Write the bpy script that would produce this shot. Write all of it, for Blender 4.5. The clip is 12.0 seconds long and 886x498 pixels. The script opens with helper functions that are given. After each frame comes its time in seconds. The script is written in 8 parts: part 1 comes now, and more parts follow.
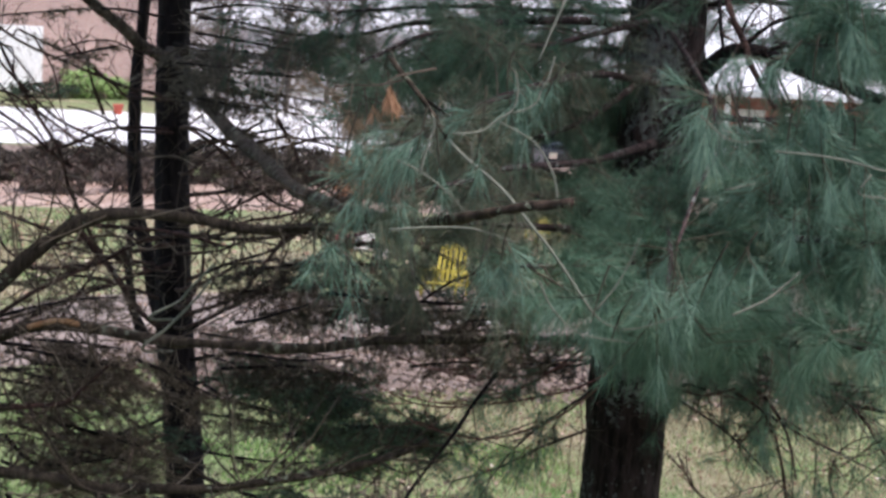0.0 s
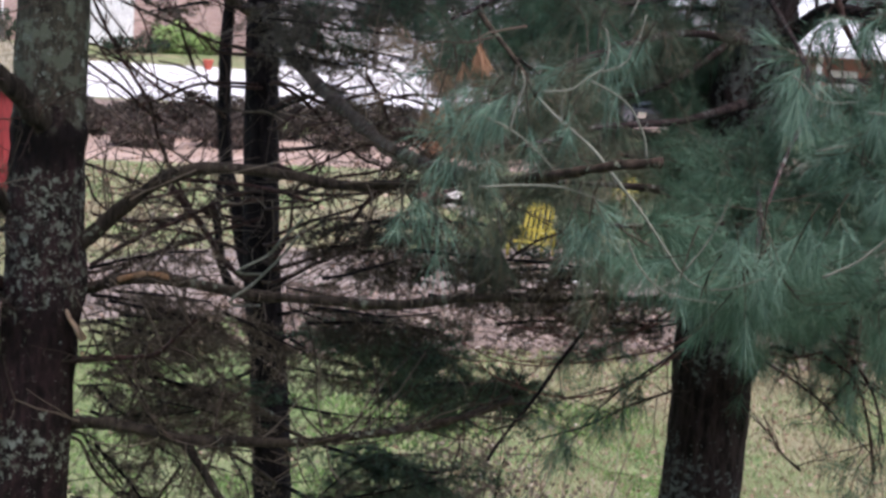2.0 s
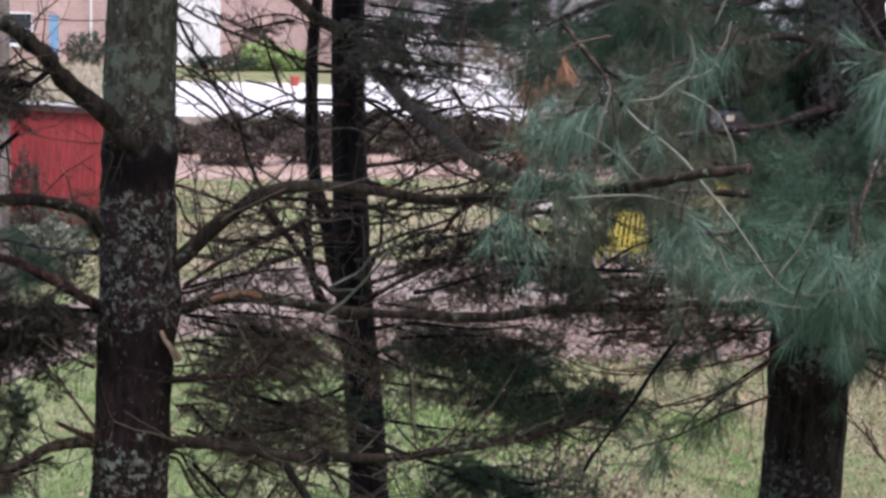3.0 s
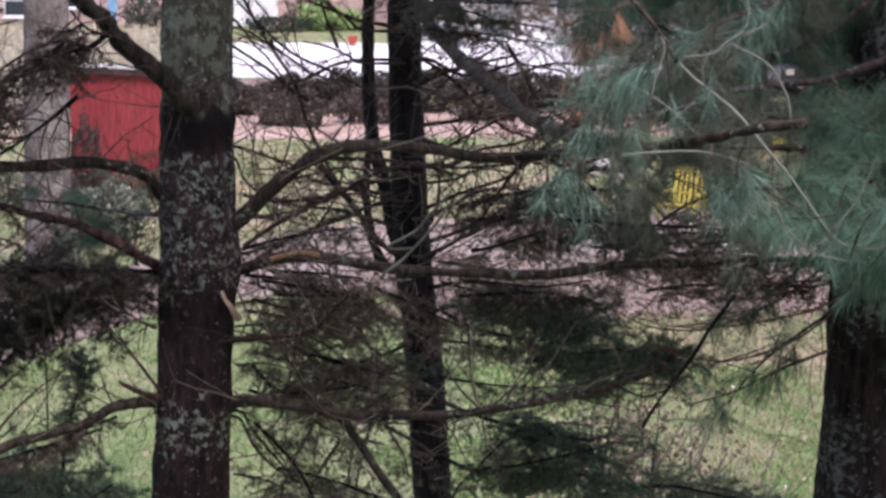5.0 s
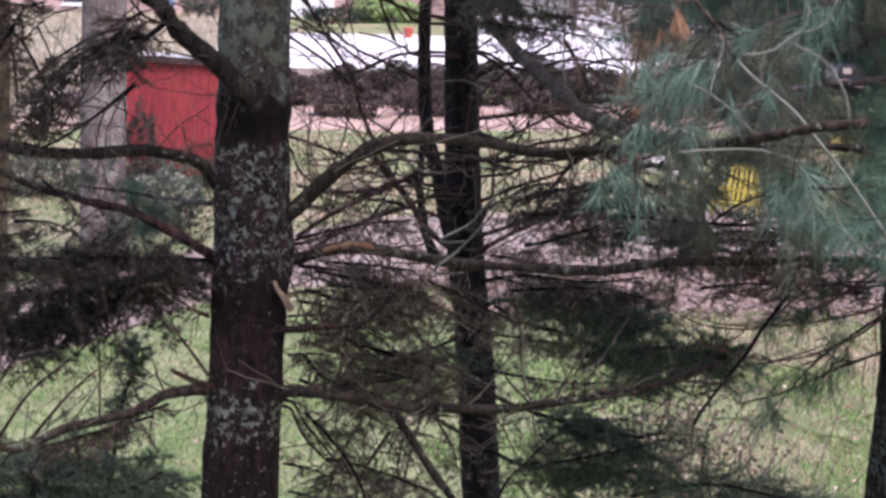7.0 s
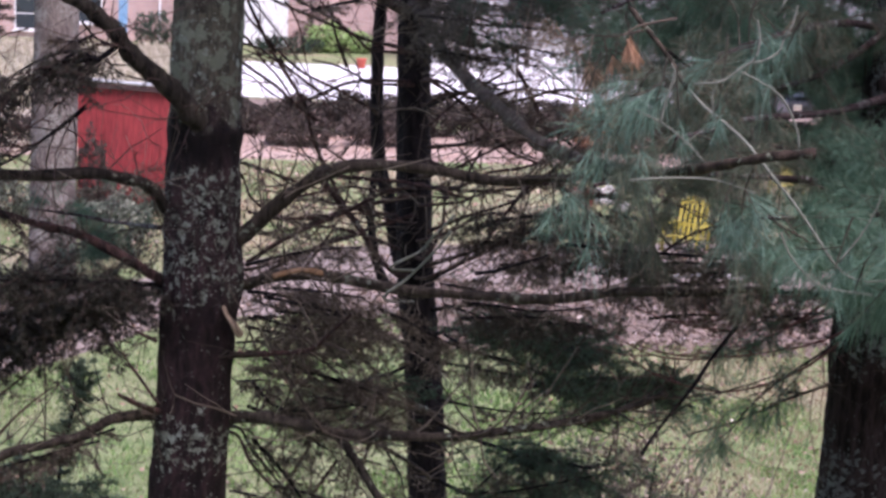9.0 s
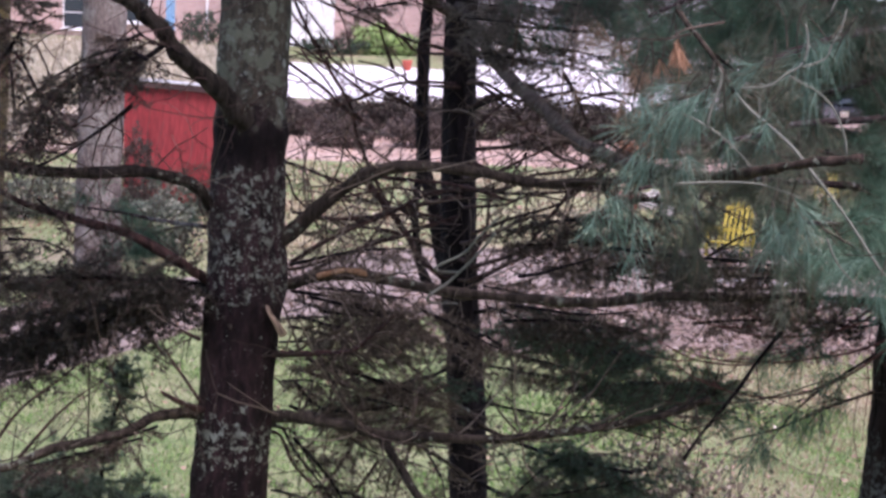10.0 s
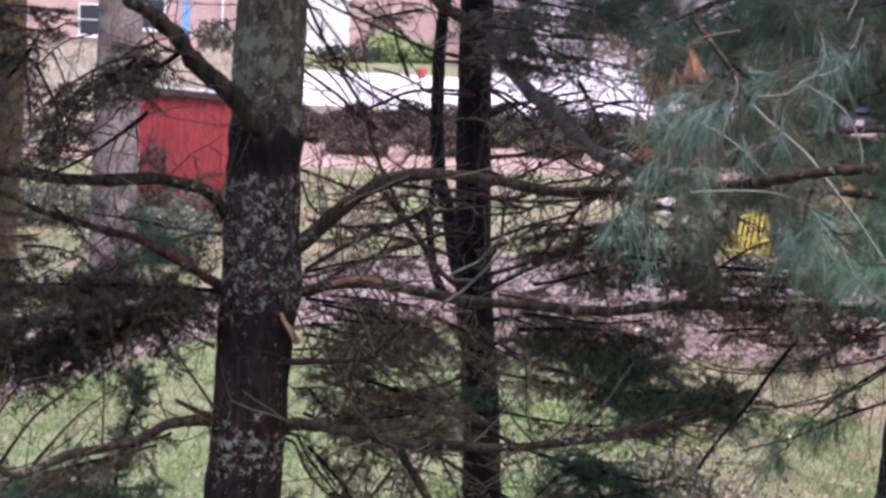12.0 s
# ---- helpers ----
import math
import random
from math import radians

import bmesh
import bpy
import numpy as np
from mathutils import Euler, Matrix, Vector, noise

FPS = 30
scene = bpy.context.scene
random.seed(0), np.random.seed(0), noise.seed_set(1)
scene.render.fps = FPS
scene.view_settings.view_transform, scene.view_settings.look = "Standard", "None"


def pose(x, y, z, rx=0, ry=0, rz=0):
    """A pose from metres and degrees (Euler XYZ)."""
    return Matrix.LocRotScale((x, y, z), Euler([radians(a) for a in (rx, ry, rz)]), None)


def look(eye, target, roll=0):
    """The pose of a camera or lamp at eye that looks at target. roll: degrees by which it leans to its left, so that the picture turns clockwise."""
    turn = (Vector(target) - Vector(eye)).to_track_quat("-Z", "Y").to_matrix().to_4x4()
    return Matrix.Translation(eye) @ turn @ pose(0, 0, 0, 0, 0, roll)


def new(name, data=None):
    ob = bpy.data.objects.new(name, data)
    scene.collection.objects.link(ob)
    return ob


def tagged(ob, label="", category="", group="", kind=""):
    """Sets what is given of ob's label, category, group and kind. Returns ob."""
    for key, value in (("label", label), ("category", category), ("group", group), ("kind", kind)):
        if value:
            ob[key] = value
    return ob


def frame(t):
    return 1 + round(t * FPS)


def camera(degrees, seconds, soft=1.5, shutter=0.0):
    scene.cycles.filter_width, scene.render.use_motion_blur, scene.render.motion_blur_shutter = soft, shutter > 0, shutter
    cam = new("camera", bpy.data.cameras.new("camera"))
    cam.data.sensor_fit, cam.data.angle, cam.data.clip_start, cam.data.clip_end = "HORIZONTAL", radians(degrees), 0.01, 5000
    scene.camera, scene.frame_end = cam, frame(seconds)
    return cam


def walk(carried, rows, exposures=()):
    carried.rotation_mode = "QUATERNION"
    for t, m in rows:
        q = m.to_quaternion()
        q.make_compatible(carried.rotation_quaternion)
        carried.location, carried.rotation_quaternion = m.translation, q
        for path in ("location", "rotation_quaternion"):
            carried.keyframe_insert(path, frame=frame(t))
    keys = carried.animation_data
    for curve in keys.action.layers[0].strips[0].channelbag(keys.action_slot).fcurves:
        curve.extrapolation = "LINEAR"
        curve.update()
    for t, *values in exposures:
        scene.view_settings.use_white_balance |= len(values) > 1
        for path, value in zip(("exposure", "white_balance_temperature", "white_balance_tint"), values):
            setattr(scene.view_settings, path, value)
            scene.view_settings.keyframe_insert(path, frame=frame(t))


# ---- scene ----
cam = camera(26.0, 12.0, soft=3.0)

# The path: a carried camera six metres up that turns slowly over a garden.
ROWS = [
    (0.0, -0.006, 0.030, 5.987, 81.924, -3.044, -6.645),
    (0.5, -0.004, 0.035, 5.990, 81.657, -3.316, -6.337),
    (1.0, -0.008, 0.016, 5.990, 81.553, -3.513, -5.343),
    (1.5, -0.008, 0.029, 5.987, 81.082, -3.468, -4.692),
    (2.0, -0.010, 0.029, 5.985, 80.529, -3.407, -3.976),
    (2.5, -0.011, 0.026, 5.987, 80.362, -2.818, -2.960),
    (3.0, -0.008, 0.027, 5.996, 80.721, -1.399, -1.558),
    (3.2, -0.013, 0.009, 5.998, 80.701, -1.270, -1.145),
    (4.8, -0.004, 0.002, 5.998, 79.567, -0.476, -0.337),
    (5.0, 0.000, -0.000, 6.000, 79.450, -0.492, 0.092),
    (5.5, -0.002, 0.009, 6.000, 79.002, -0.287, 1.358),
    (6.0, 0.001, -0.006, 6.000, 78.779, -0.628, 2.621),
    (6.5, -0.003, 0.007, 5.999, 78.686, -0.990, 2.834),
    (7.0, -0.005, 0.002, 6.001, 79.219, -1.224, 1.805),
    (7.5, -0.004, 0.014, 5.999, 80.147, -1.721, 0.297),
    (7.7, 0.001, 0.021, 5.997, 80.375, -1.935, 0.021),
    (9.3, -0.004, -0.002, 5.982, 80.144, -2.341, 0.801),
    (9.5, -0.004, -0.009, 5.982, 80.115, -2.432, 1.105),
    (10.0, -0.005, 0.012, 5.979, 80.226, -2.641, 1.878),
    (10.5, -0.004, 0.002, 5.981, 80.395, -2.832, 2.262),
    (11.0, -0.003, 0.001, 5.978, 80.474, -2.883, 3.256),
    (11.5, -0.005, -0.014, 5.984, 80.383, -2.998, 3.270),
    (12.0, -0.006, 0.014, 5.980, 80.433, -2.716, 2.327),
]
walk(cam, [(t, pose(x, y, z, rx, ry, rz)) for t, x, y, z, rx, ry, rz in ROWS],
     [(0.0, 0.87, 6300, 12), (3.0, 0.85, 6250, 17), (5.0, 0.95, 6200, 22), (6.5, 1.15, 6150, 28), (7.5, 1.07, 6100, 28), (9.5, 1.02, 6100, 29), (10.5, 1.12, 6100, 31), (12.0, 1.16, 6100, 32)])

# ---- light: an overcast late-autumn day ----
world = bpy.data.worlds.new("world")
scene.world = world
world.use_nodes = True
wn = world.node_tree.nodes
sky = wn.new("ShaderNodeTexSky")
sky.sky_type = "NISHITA"
sky.sun_disc = False
sky.sun_elevation = radians(62)
sky.sun_rotation = radians(150)
sky.air_density, sky.dust_density, sky.ozone_density = 1.0, 4.0, 1.0
wn["Background"].inputs["Strength"].default_value = 0.15
world.node_tree.links.new(sky.outputs[0], wn["Background"].inputs["Color"])
sun_data = bpy.data.lights.new("sun", "SUN")
sun_data.energy, sun_data.angle, sun_data.color = 1.5, radians(25), (1.0, 0.96, 0.9)
sun = new("sun", sun_data)
sun.matrix_world = look((0, 0, 60), (-6.0, 10.0, 38.0))

rng = np.random.default_rng(7)


# ---- materials ----
def material(name, rough=0.85, metal=0.0, spec=0.3):
    m = bpy.data.materials.new(name)
    m.use_nodes = True
    b = m.node_tree.nodes["Principled BSDF"]
    b.inputs["Roughness"].default_value = rough
    b.inputs["Metallic"].default_value = metal
    b.inputs["Specular IOR Level"].default_value = spec
    return m, m.node_tree.nodes, m.node_tree.links, b


def noise_node(n, l, scale, detail=4.0, coord="Object", stretch=(1, 1, 1), rough=0.55):
    tc = n.new("ShaderNodeTexCoord")
    mp = n.new("ShaderNodeMapping")
    mp.inputs["Scale"].default_value = stretch
    l.new(tc.outputs[coord], mp.inputs["Vector"])
    t = n.new("ShaderNodeTexNoise")
    t.inputs["Scale"].default_value = scale
    t.inputs["Detail"].default_value = detail
    t.inputs["Roughness"].default_value = rough
    l.new(mp.outputs[0], t.inputs["Vector"])
    return t.outputs["Fac"]


def ramp(n, l, fac, stops):
    r = n.new("ShaderNodeValToRGB")
    e = r.color_ramp.elements
    while len(e) < len(stops):
        e.new(0.5)
    for k, (p, c) in zip(e, stops):
        k.position, k.color = p, (*c, 1)
    l.new(fac, r.inputs[0])
    return r.outputs[0]


def mix(n, l, fac, a, b, how="MIX"):
    m = n.new("ShaderNodeMix")
    m.data_type, m.blend_type = "RGBA", how
    if isinstance(fac, float):
        m.inputs[0].default_value = fac
    else:
        l.new(fac, m.inputs[0])
    for k, v in ((6, a), (7, b)):
        if isinstance(v, tuple):
            m.inputs[k].default_value = (*v, 1)
        else:
            l.new(v, m.inputs[k])
    return m.outputs[2]


def bump(n, l, b, height, strength=0.5, distance=0.01):
    k = n.new("ShaderNodeBump")
    k.inputs["Strength"].default_value = strength
    k.inputs["Distance"].default_value = distance
    l.new(height, k.inputs["Height"])
    l.new(k.outputs[0], b.inputs["Normal"])


def two_tone(name, a, b_, scale, fine, rough=0.85, bumpy=0.4, dist=0.01, stretch=(1, 1, 1), spec=0.3, metal=0.0):
    """A surface that varies at two scales between two colours."""
    m, n, l, b = material(name, rough, metal, spec)
    big = noise_node(n, l, scale, 3, stretch=stretch)
    small = noise_node(n, l, fine, 5, stretch=stretch)
    c = mix(n, l, ramp(n, l, big, [(0.35, (0, 0, 0)), (0.65, (1, 1, 1))]), a, b_)
    dark = ramp(n, l, small, [(0.25, (0.55, 0.55, 0.55)), (0.7, (1.15, 1.15, 1.15))])
    l.new(mix(n, l, 1.0, c, dark, "MULTIPLY"), b.inputs["Base Color"])
    bump(n, l, b, small, bumpy, dist)
    return m


def bark(name, base, plate, lichen, amount, moss=None, above=None):
    """Furrowed bark with long plates and patches of lichen."""
    m, n, l, b = material(name, 0.9, spec=0.2)
    furrow = noise_node(n, l, 34, 5, stretch=(1, 1, 0.22), rough=0.65)
    big = noise_node(n, l, 4, 3)
    c = mix(n, l, ramp(n, l, furrow, [(0.38, (0, 0, 0)), (0.62, (1, 1, 1))]), base, plate)
    tint = ramp(n, l, big, [(0.3, (0.6, 0.55, 0.55)), (0.7, (1.2, 1.15, 1.1))])
    c = mix(n, l, 1.0, c, tint, "MULTIPLY")
    zone = noise_node(n, l, 3.6, 3)
    spot = noise_node(n, l, 38, 4, rough=0.62)
    mm = n.new("ShaderNodeMath")
    mm.operation = "MULTIPLY_ADD"
    l.new(zone, mm.inputs[0])
    mm.inputs[1].default_value = 0.85
    l.new(spot, mm.inputs[2])
    total = mm.outputs[0]
    if above:
        # lichen grows thick high on the stem, in a ring or two lower down, and not on the wet collar
        sep = n.new("ShaderNodeSeparateXYZ")
        l.new(n.new("ShaderNodeTexCoord").outputs["Object"], sep.inputs[0])
        warp = n.new("ShaderNodeMath")
        warp.operation = "MULTIPLY_ADD"
        l.new(noise_node(n, l, 6, 3), warp.inputs[0])
        warp.inputs[1].default_value = 0.5
        l.new(sep.outputs["Z"], warp.inputs[2])
        mr = n.new("ShaderNodeMapRange")
        mr.inputs["From Min"].default_value, mr.inputs["From Max"].default_value = above[0] + 0.25, above[1] + 0.25
        l.new(warp.outputs[0], mr.inputs["Value"])
        belt = ramp(n, l, mr.outputs[0], [(k, (v, v, v)) for k, v in above[2]])
        ad = n.new("ShaderNodeMath")
        l.new(total, ad.inputs[0])
        l.new(belt, ad.inputs[1])
        total = ad.outputs[0]
    half = n.new("ShaderNodeMath")
    half.operation = "MULTIPLY"
    l.new(total, half.inputs[0])
    half.inputs[1].default_value = 0.5
    edge = (1.15 - amount) / 2
    hit = ramp(n, l, half.outputs[0], [(edge - 0.01, (0, 0, 0)), (edge + 0.018, (0.9, 0.9, 0.9))])
    dull = ramp(n, l, noise_node(n, l, 30, 2), [(0.3, (0.55, 0.5, 0.5)), (0.7, (1.15, 1.2, 1.15))])
    c = mix(n, l, hit, c, mix(n, l, 1.0, lichen, dull, "MULTIPLY"))
    if moss:
        w = noise_node(n, l, 7, 4)
        c = mix(n, l, ramp(n, l, w, [(0.42, (0, 0, 0)), (0.6, (0.85, 0.85, 0.85))]), c, moss)
    l.new(c, b.inputs["Base Color"])
    bump(n, l, b, furrow, 0.9, 0.02)
    return m


def lichen_bark(name, belts):
    """Red-brown pine bark with ragged flakes and specks of lichen; belts: (height, lichen, grey, wet) up the stem."""
    m, n, l, b = material(name, 0.88, spec=0.25)
    z0, z1 = belts[0][0], belts[-1][0]
    sep = n.new("ShaderNodeSeparateXYZ")
    l.new(n.new("ShaderNodeTexCoord").outputs["Object"], sep.inputs[0])
    warp = n.new("ShaderNodeMath")
    warp.operation = "MULTIPLY_ADD"
    l.new(noise_node(n, l, 9, 4), warp.inputs[0])
    warp.inputs[1].default_value = 0.28
    l.new(sep.outputs["Z"], warp.inputs[2])
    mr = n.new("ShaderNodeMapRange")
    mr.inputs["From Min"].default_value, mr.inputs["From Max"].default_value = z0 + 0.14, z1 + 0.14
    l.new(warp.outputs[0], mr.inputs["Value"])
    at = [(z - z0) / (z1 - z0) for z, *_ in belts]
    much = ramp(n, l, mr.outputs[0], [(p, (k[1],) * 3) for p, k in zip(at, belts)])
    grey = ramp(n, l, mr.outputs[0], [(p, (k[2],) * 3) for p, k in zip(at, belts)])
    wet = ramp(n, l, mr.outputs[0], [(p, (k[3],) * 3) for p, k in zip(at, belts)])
    furrow = noise_node(n, l, 42, 6, stretch=(1, 1, 0.3), rough=0.7)
    plate = noise_node(n, l, 15, 4, stretch=(1, 1, 0.45), rough=0.6)
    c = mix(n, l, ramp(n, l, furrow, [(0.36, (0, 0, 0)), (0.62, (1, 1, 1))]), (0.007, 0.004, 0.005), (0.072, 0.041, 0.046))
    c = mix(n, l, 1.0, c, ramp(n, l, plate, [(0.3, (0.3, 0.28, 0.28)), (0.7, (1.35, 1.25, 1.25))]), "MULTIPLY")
    old = mix(n, l, ramp(n, l, furrow, [(0.34, (0, 0, 0)), (0.58, (1, 1, 1))]), (0.026, 0.023, 0.018), (0.115, 0.108, 0.078))
    crust = noise_node(n, l, 9, 6, rough=0.66)
    old = mix(n, l, ramp(n, l, crust, [(0.53, (0, 0, 0)), (0.56, (0.8, 0.8, 0.8))]), old, (0.2, 0.225, 0.165))
    old = mix(n, l, ramp(n, l, crust, [(0.37, (0.85, 0.85, 0.85)), (0.41, (0, 0, 0))]), old, (0.02, 0.017, 0.013))
    c = mix(n, l, grey, c, old)
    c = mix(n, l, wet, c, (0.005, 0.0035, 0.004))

    def flakes(scale, gain, soft):
        t = n.new("ShaderNodeMath")
        t.operation = "MULTIPLY_ADD"
        l.new(much, t.inputs[0])
        t.inputs[1].default_value = gain
        l.new(noise_node(n, l, scale, 7, rough=0.68), t.inputs[2])
        return ramp(n, l, t.outputs[0], [(0.70 - soft, (0, 0, 0)), (0.70 + soft, (0.92, 0.92, 0.92))])

    tone = ramp(n, l, noise_node(n, l, 22, 3), [(0.35, (0.14, 0.147, 0.118)), (0.5, (0.23, 0.255, 0.21)), (0.66, (0.32, 0.365, 0.32))])
    c = mix(n, l, flakes(26, 0.21, 0.012), c, tone)
    c = mix(n, l, flakes(60, 0.165, 0.012), c, mix(n, l, 1.0, tone, (1.15, 1.12, 1.12), "MULTIPLY"))
    l.new(c, b.inputs["Base Color"])
    bump(n, l, b, mix(n, l, 0.5, furrow, plate), 1.0, 0.03)
    return m


def dry_side(n, l):
    """How dry the lawn is: little on the near west of it, fully on its east and beyond the drive."""
    sep = n.new("ShaderNodeSeparateXYZ")
    l.new(n.new("ShaderNodeTexCoord").outputs["Object"], sep.inputs[0])
    most = n.new("ShaderNodeMath")
    most.operation = "MAXIMUM"
    for k, (axis, lo, hi) in enumerate((("X", 0.5, 4.5), ("Y", 26.0, 31.0))):
        mr = n.new("ShaderNodeMapRange")
        mr.inputs["From Min"].default_value, mr.inputs["From Max"].default_value = lo, hi
        mr.inputs["To Min"].default_value = 0.35
        l.new(sep.outputs[axis], mr.inputs["Value"])
        l.new(mr.outputs[0], most.inputs[k])
    return most.outputs[0]


def leafy(name, stops, rough=0.6, spec=0.25, through_light=0.25, patch=None):
    """Needles, leaves or blades: each one a shade of its own, some light passing through."""
    m, n, l, b = material(name, rough, spec=spec)
    g = n.new("ShaderNodeNewGeometry")
    c = ramp(n, l, g.outputs["Random Per Island"], stops)
    if patch:
        spots = ramp(n, l, noise_node(n, l, patch[0], 3), [(0.45, (0, 0, 0)), (0.62, (1, 1, 1))])
        c = mix(n, l, mix(n, l, 1.0, spots, dry_side(n, l), "MULTIPLY"), c, patch[1])
    l.new(c, b.inputs["Base Color"])
    tr = n.new("ShaderNodeBsdfTranslucent")
    l.new(c, tr.inputs["Color"])
    ms = n.new("ShaderNodeMixShader")
    ms.inputs[0].default_value = through_light
    l.new(b.outputs[0], ms.inputs[1])
    l.new(tr.outputs[0], ms.inputs[2])
    l.new(ms.outputs[0], n["Material Output"].inputs["Surface"])
    return m


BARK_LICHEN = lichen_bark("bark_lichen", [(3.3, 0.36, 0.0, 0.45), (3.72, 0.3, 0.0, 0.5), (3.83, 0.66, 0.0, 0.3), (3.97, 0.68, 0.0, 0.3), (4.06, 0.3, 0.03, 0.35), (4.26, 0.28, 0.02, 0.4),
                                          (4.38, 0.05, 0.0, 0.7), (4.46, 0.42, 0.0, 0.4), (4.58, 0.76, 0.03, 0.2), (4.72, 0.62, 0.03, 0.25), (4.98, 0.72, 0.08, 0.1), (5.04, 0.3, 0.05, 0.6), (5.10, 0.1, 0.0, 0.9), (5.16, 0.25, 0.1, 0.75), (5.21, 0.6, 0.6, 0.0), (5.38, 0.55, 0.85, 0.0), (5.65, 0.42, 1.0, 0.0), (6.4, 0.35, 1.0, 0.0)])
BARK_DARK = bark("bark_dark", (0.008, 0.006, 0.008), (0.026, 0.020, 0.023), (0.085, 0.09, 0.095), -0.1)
BARK_PINE = bark("bark_pine", (0.017, 0.012, 0.013), (0.085, 0.062, 0.064), (0.2, 0.21, 0.21), 0.12)
BARK_PINE_OLD = bark("bark_pine_old", (0.010, 0.007, 0.008), (0.056, 0.041, 0.044), (0.16, 0.17, 0.175), 0.15)
BARK_MOSS = bark("bark_moss", (0.022, 0.016, 0.011), (0.085, 0.064, 0.038), (0.14, 0.125, 0.085), 0.1, (0.085, 0.069, 0.027))
BARK_GREY = bark("bark_grey", (0.1, 0.084, 0.08), (0.24, 0.205, 0.196), (0.3, 0.28, 0.265), 0.16)
LIMB_GREY = bark("limb_grey", (0.04, 0.034, 0.028), (0.145, 0.12, 0.1), (0.27, 0.29, 0.24), 0.05)
LIMB_DARK = bark("limb_dark", (0.016, 0.013, 0.011), (0.068, 0.058, 0.048), (0.2, 0.21, 0.17), 0.07)
LIMB_SNAG = bark("limb_snag", (0.02, 0.015, 0.012), (0.082, 0.061, 0.05), (0.22, 0.24, 0.19), 0.12)
LIMB_OLIVE = bark("limb_olive", (0.03, 0.025, 0.02), (0.1, 0.082, 0.066), (0.22, 0.24, 0.19), 0.04)
LIMB_BROWN = bark("limb_brown", (0.05, 0.04, 0.033), (0.17, 0.14, 0.116), (0.28, 0.29, 0.24), 0.05)
LIMB_PALE = bark("limb_pale", (0.08, 0.066, 0.056), (0.2, 0.165, 0.14), (0.3, 0.31, 0.26), 0.05)
LIMB_RED = bark("limb_red", (0.032, 0.02, 0.02), (0.105, 0.062, 0.056), (0.25, 0.25, 0.22), 0.03)
TWIG_DEAD = leafy("twig_dead", [(0, (0.045, 0.034, 0.028)), (0.7, (0.115, 0.09, 0.072)), (1, (0.27, 0.225, 0.185))], 0.9, 0.15, 0.0)
TWIG_GREY = leafy("twig_grey", [(0, (0.1, 0.085, 0.072)), (0.6, (0.19, 0.165, 0.14)), (1, (0.32, 0.28, 0.24))], 0.9, 0.15, 0.0)
TWIG_RED = leafy("twig_red", [(0, (0.06, 0.026, 0.024)), (1, (0.17, 0.085, 0.075))], 0.85, 0.2, 0.0)
TWIG_DARK = leafy("twig_dark", [(0, (0.03, 0.021, 0.019)), (1, (0.115, 0.075, 0.066))], 0.9, 0.15, 0.0)
TWIG_LIVE = leafy("twig_live", [(0, (0.055, 0.052, 0.04)), (1, (0.13, 0.115, 0.09))], 0.85, 0.2, 0.0)
TWIG_PALE = leafy("twig_pale", [(0, (0.13, 0.14, 0.115)), (1, (0.22, 0.23, 0.195))], 0.8, 0.2, 0.0)
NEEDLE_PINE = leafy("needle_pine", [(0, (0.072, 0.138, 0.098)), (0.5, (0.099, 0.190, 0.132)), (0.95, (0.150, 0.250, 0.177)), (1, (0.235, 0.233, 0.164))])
# brighter copy of the pine green: light on near sprays put into the colour
NEEDLE_LIT = leafy("needle_lit", [(0, (0.100, 0.175, 0.135)), (0.6, (0.140, 0.24, 0.183)), (1, (0.23, 0.335, 0.265))])
NEEDLE_MIXED = leafy("needle_mixed", [(0, (0.075, 0.098, 0.07)), (0.5, (0.115, 0.14, 0.1)), (0.82, (0.15, 0.175, 0.13)), (0.9, (0.16, 0.12, 0.085)), (1, (0.26, 0.2, 0.14))])
# darker copy of the pine green: shade among the boughs put into the colour
NEEDLE_SHADE = leafy("needle_shaded", [(0, (0.060, 0.121, 0.081)), (0.6, (0.089, 0.169, 0.116)), (0.95, (0.130, 0.206, 0.140)), (1, (0.185, 0.165, 0.116))])
NEEDLE_SPRUCE = leafy("needle_spruce", [(0, (0.054, 0.092, 0.055)), (0.7, (0.096, 0.152, 0.093)), (0.95, (0.145, 0.205, 0.128)), (1, (0.2, 0.19, 0.14))])
NEEDLE_YOUNG = leafy("needle_young", [(0, (0.105, 0.16, 0.108)), (0.7, (0.18, 0.25, 0.168)), (1, (0.29, 0.33, 0.235))])
NEEDLE_HEMLOCK = leafy("needle_hemlock", [(0, (0.045, 0.044, 0.035)), (0.7, (0.078, 0.073, 0.057)), (1, (0.135, 0.115, 0.092))])
NEEDLE_DEAD = leafy("needle_dead", [(0, (0.083, 0.066, 0.05)), (0.7, (0.168, 0.137, 0.106)), (1, (0.39, 0.335, 0.27))], 0.9, 0.1, 0.1)
NEEDLE_BROWN = leafy("needle_brown", [(0, (0.085, 0.065, 0.053)), (0.7, (0.165, 0.13, 0.106)), (1, (0.29, 0.235, 0.19))], 0.9, 0.1, 0.1)
NEEDLE_GREY = leafy("needle_grey", [(0, (0.11, 0.098, 0.084)), (0.7, (0.2, 0.178, 0.152)), (1, (0.34, 0.31, 0.27))], 0.9, 0.1, 0.2)
NEEDLE_MOSSY = leafy("needle_mossy", [(0, (0.05, 0.045, 0.025)), (0.7, (0.09, 0.08, 0.045)), (1, (0.16, 0.13, 0.085))], 0.9, 0.1, 0.1)
NEEDLE_FADED = leafy("needle_faded", [(0, (0.15, 0.11, 0.075)), (0.6, (0.22, 0.165, 0.115)), (1, (0.36, 0.24, 0.16))], 0.85, 0.1, 0.15)
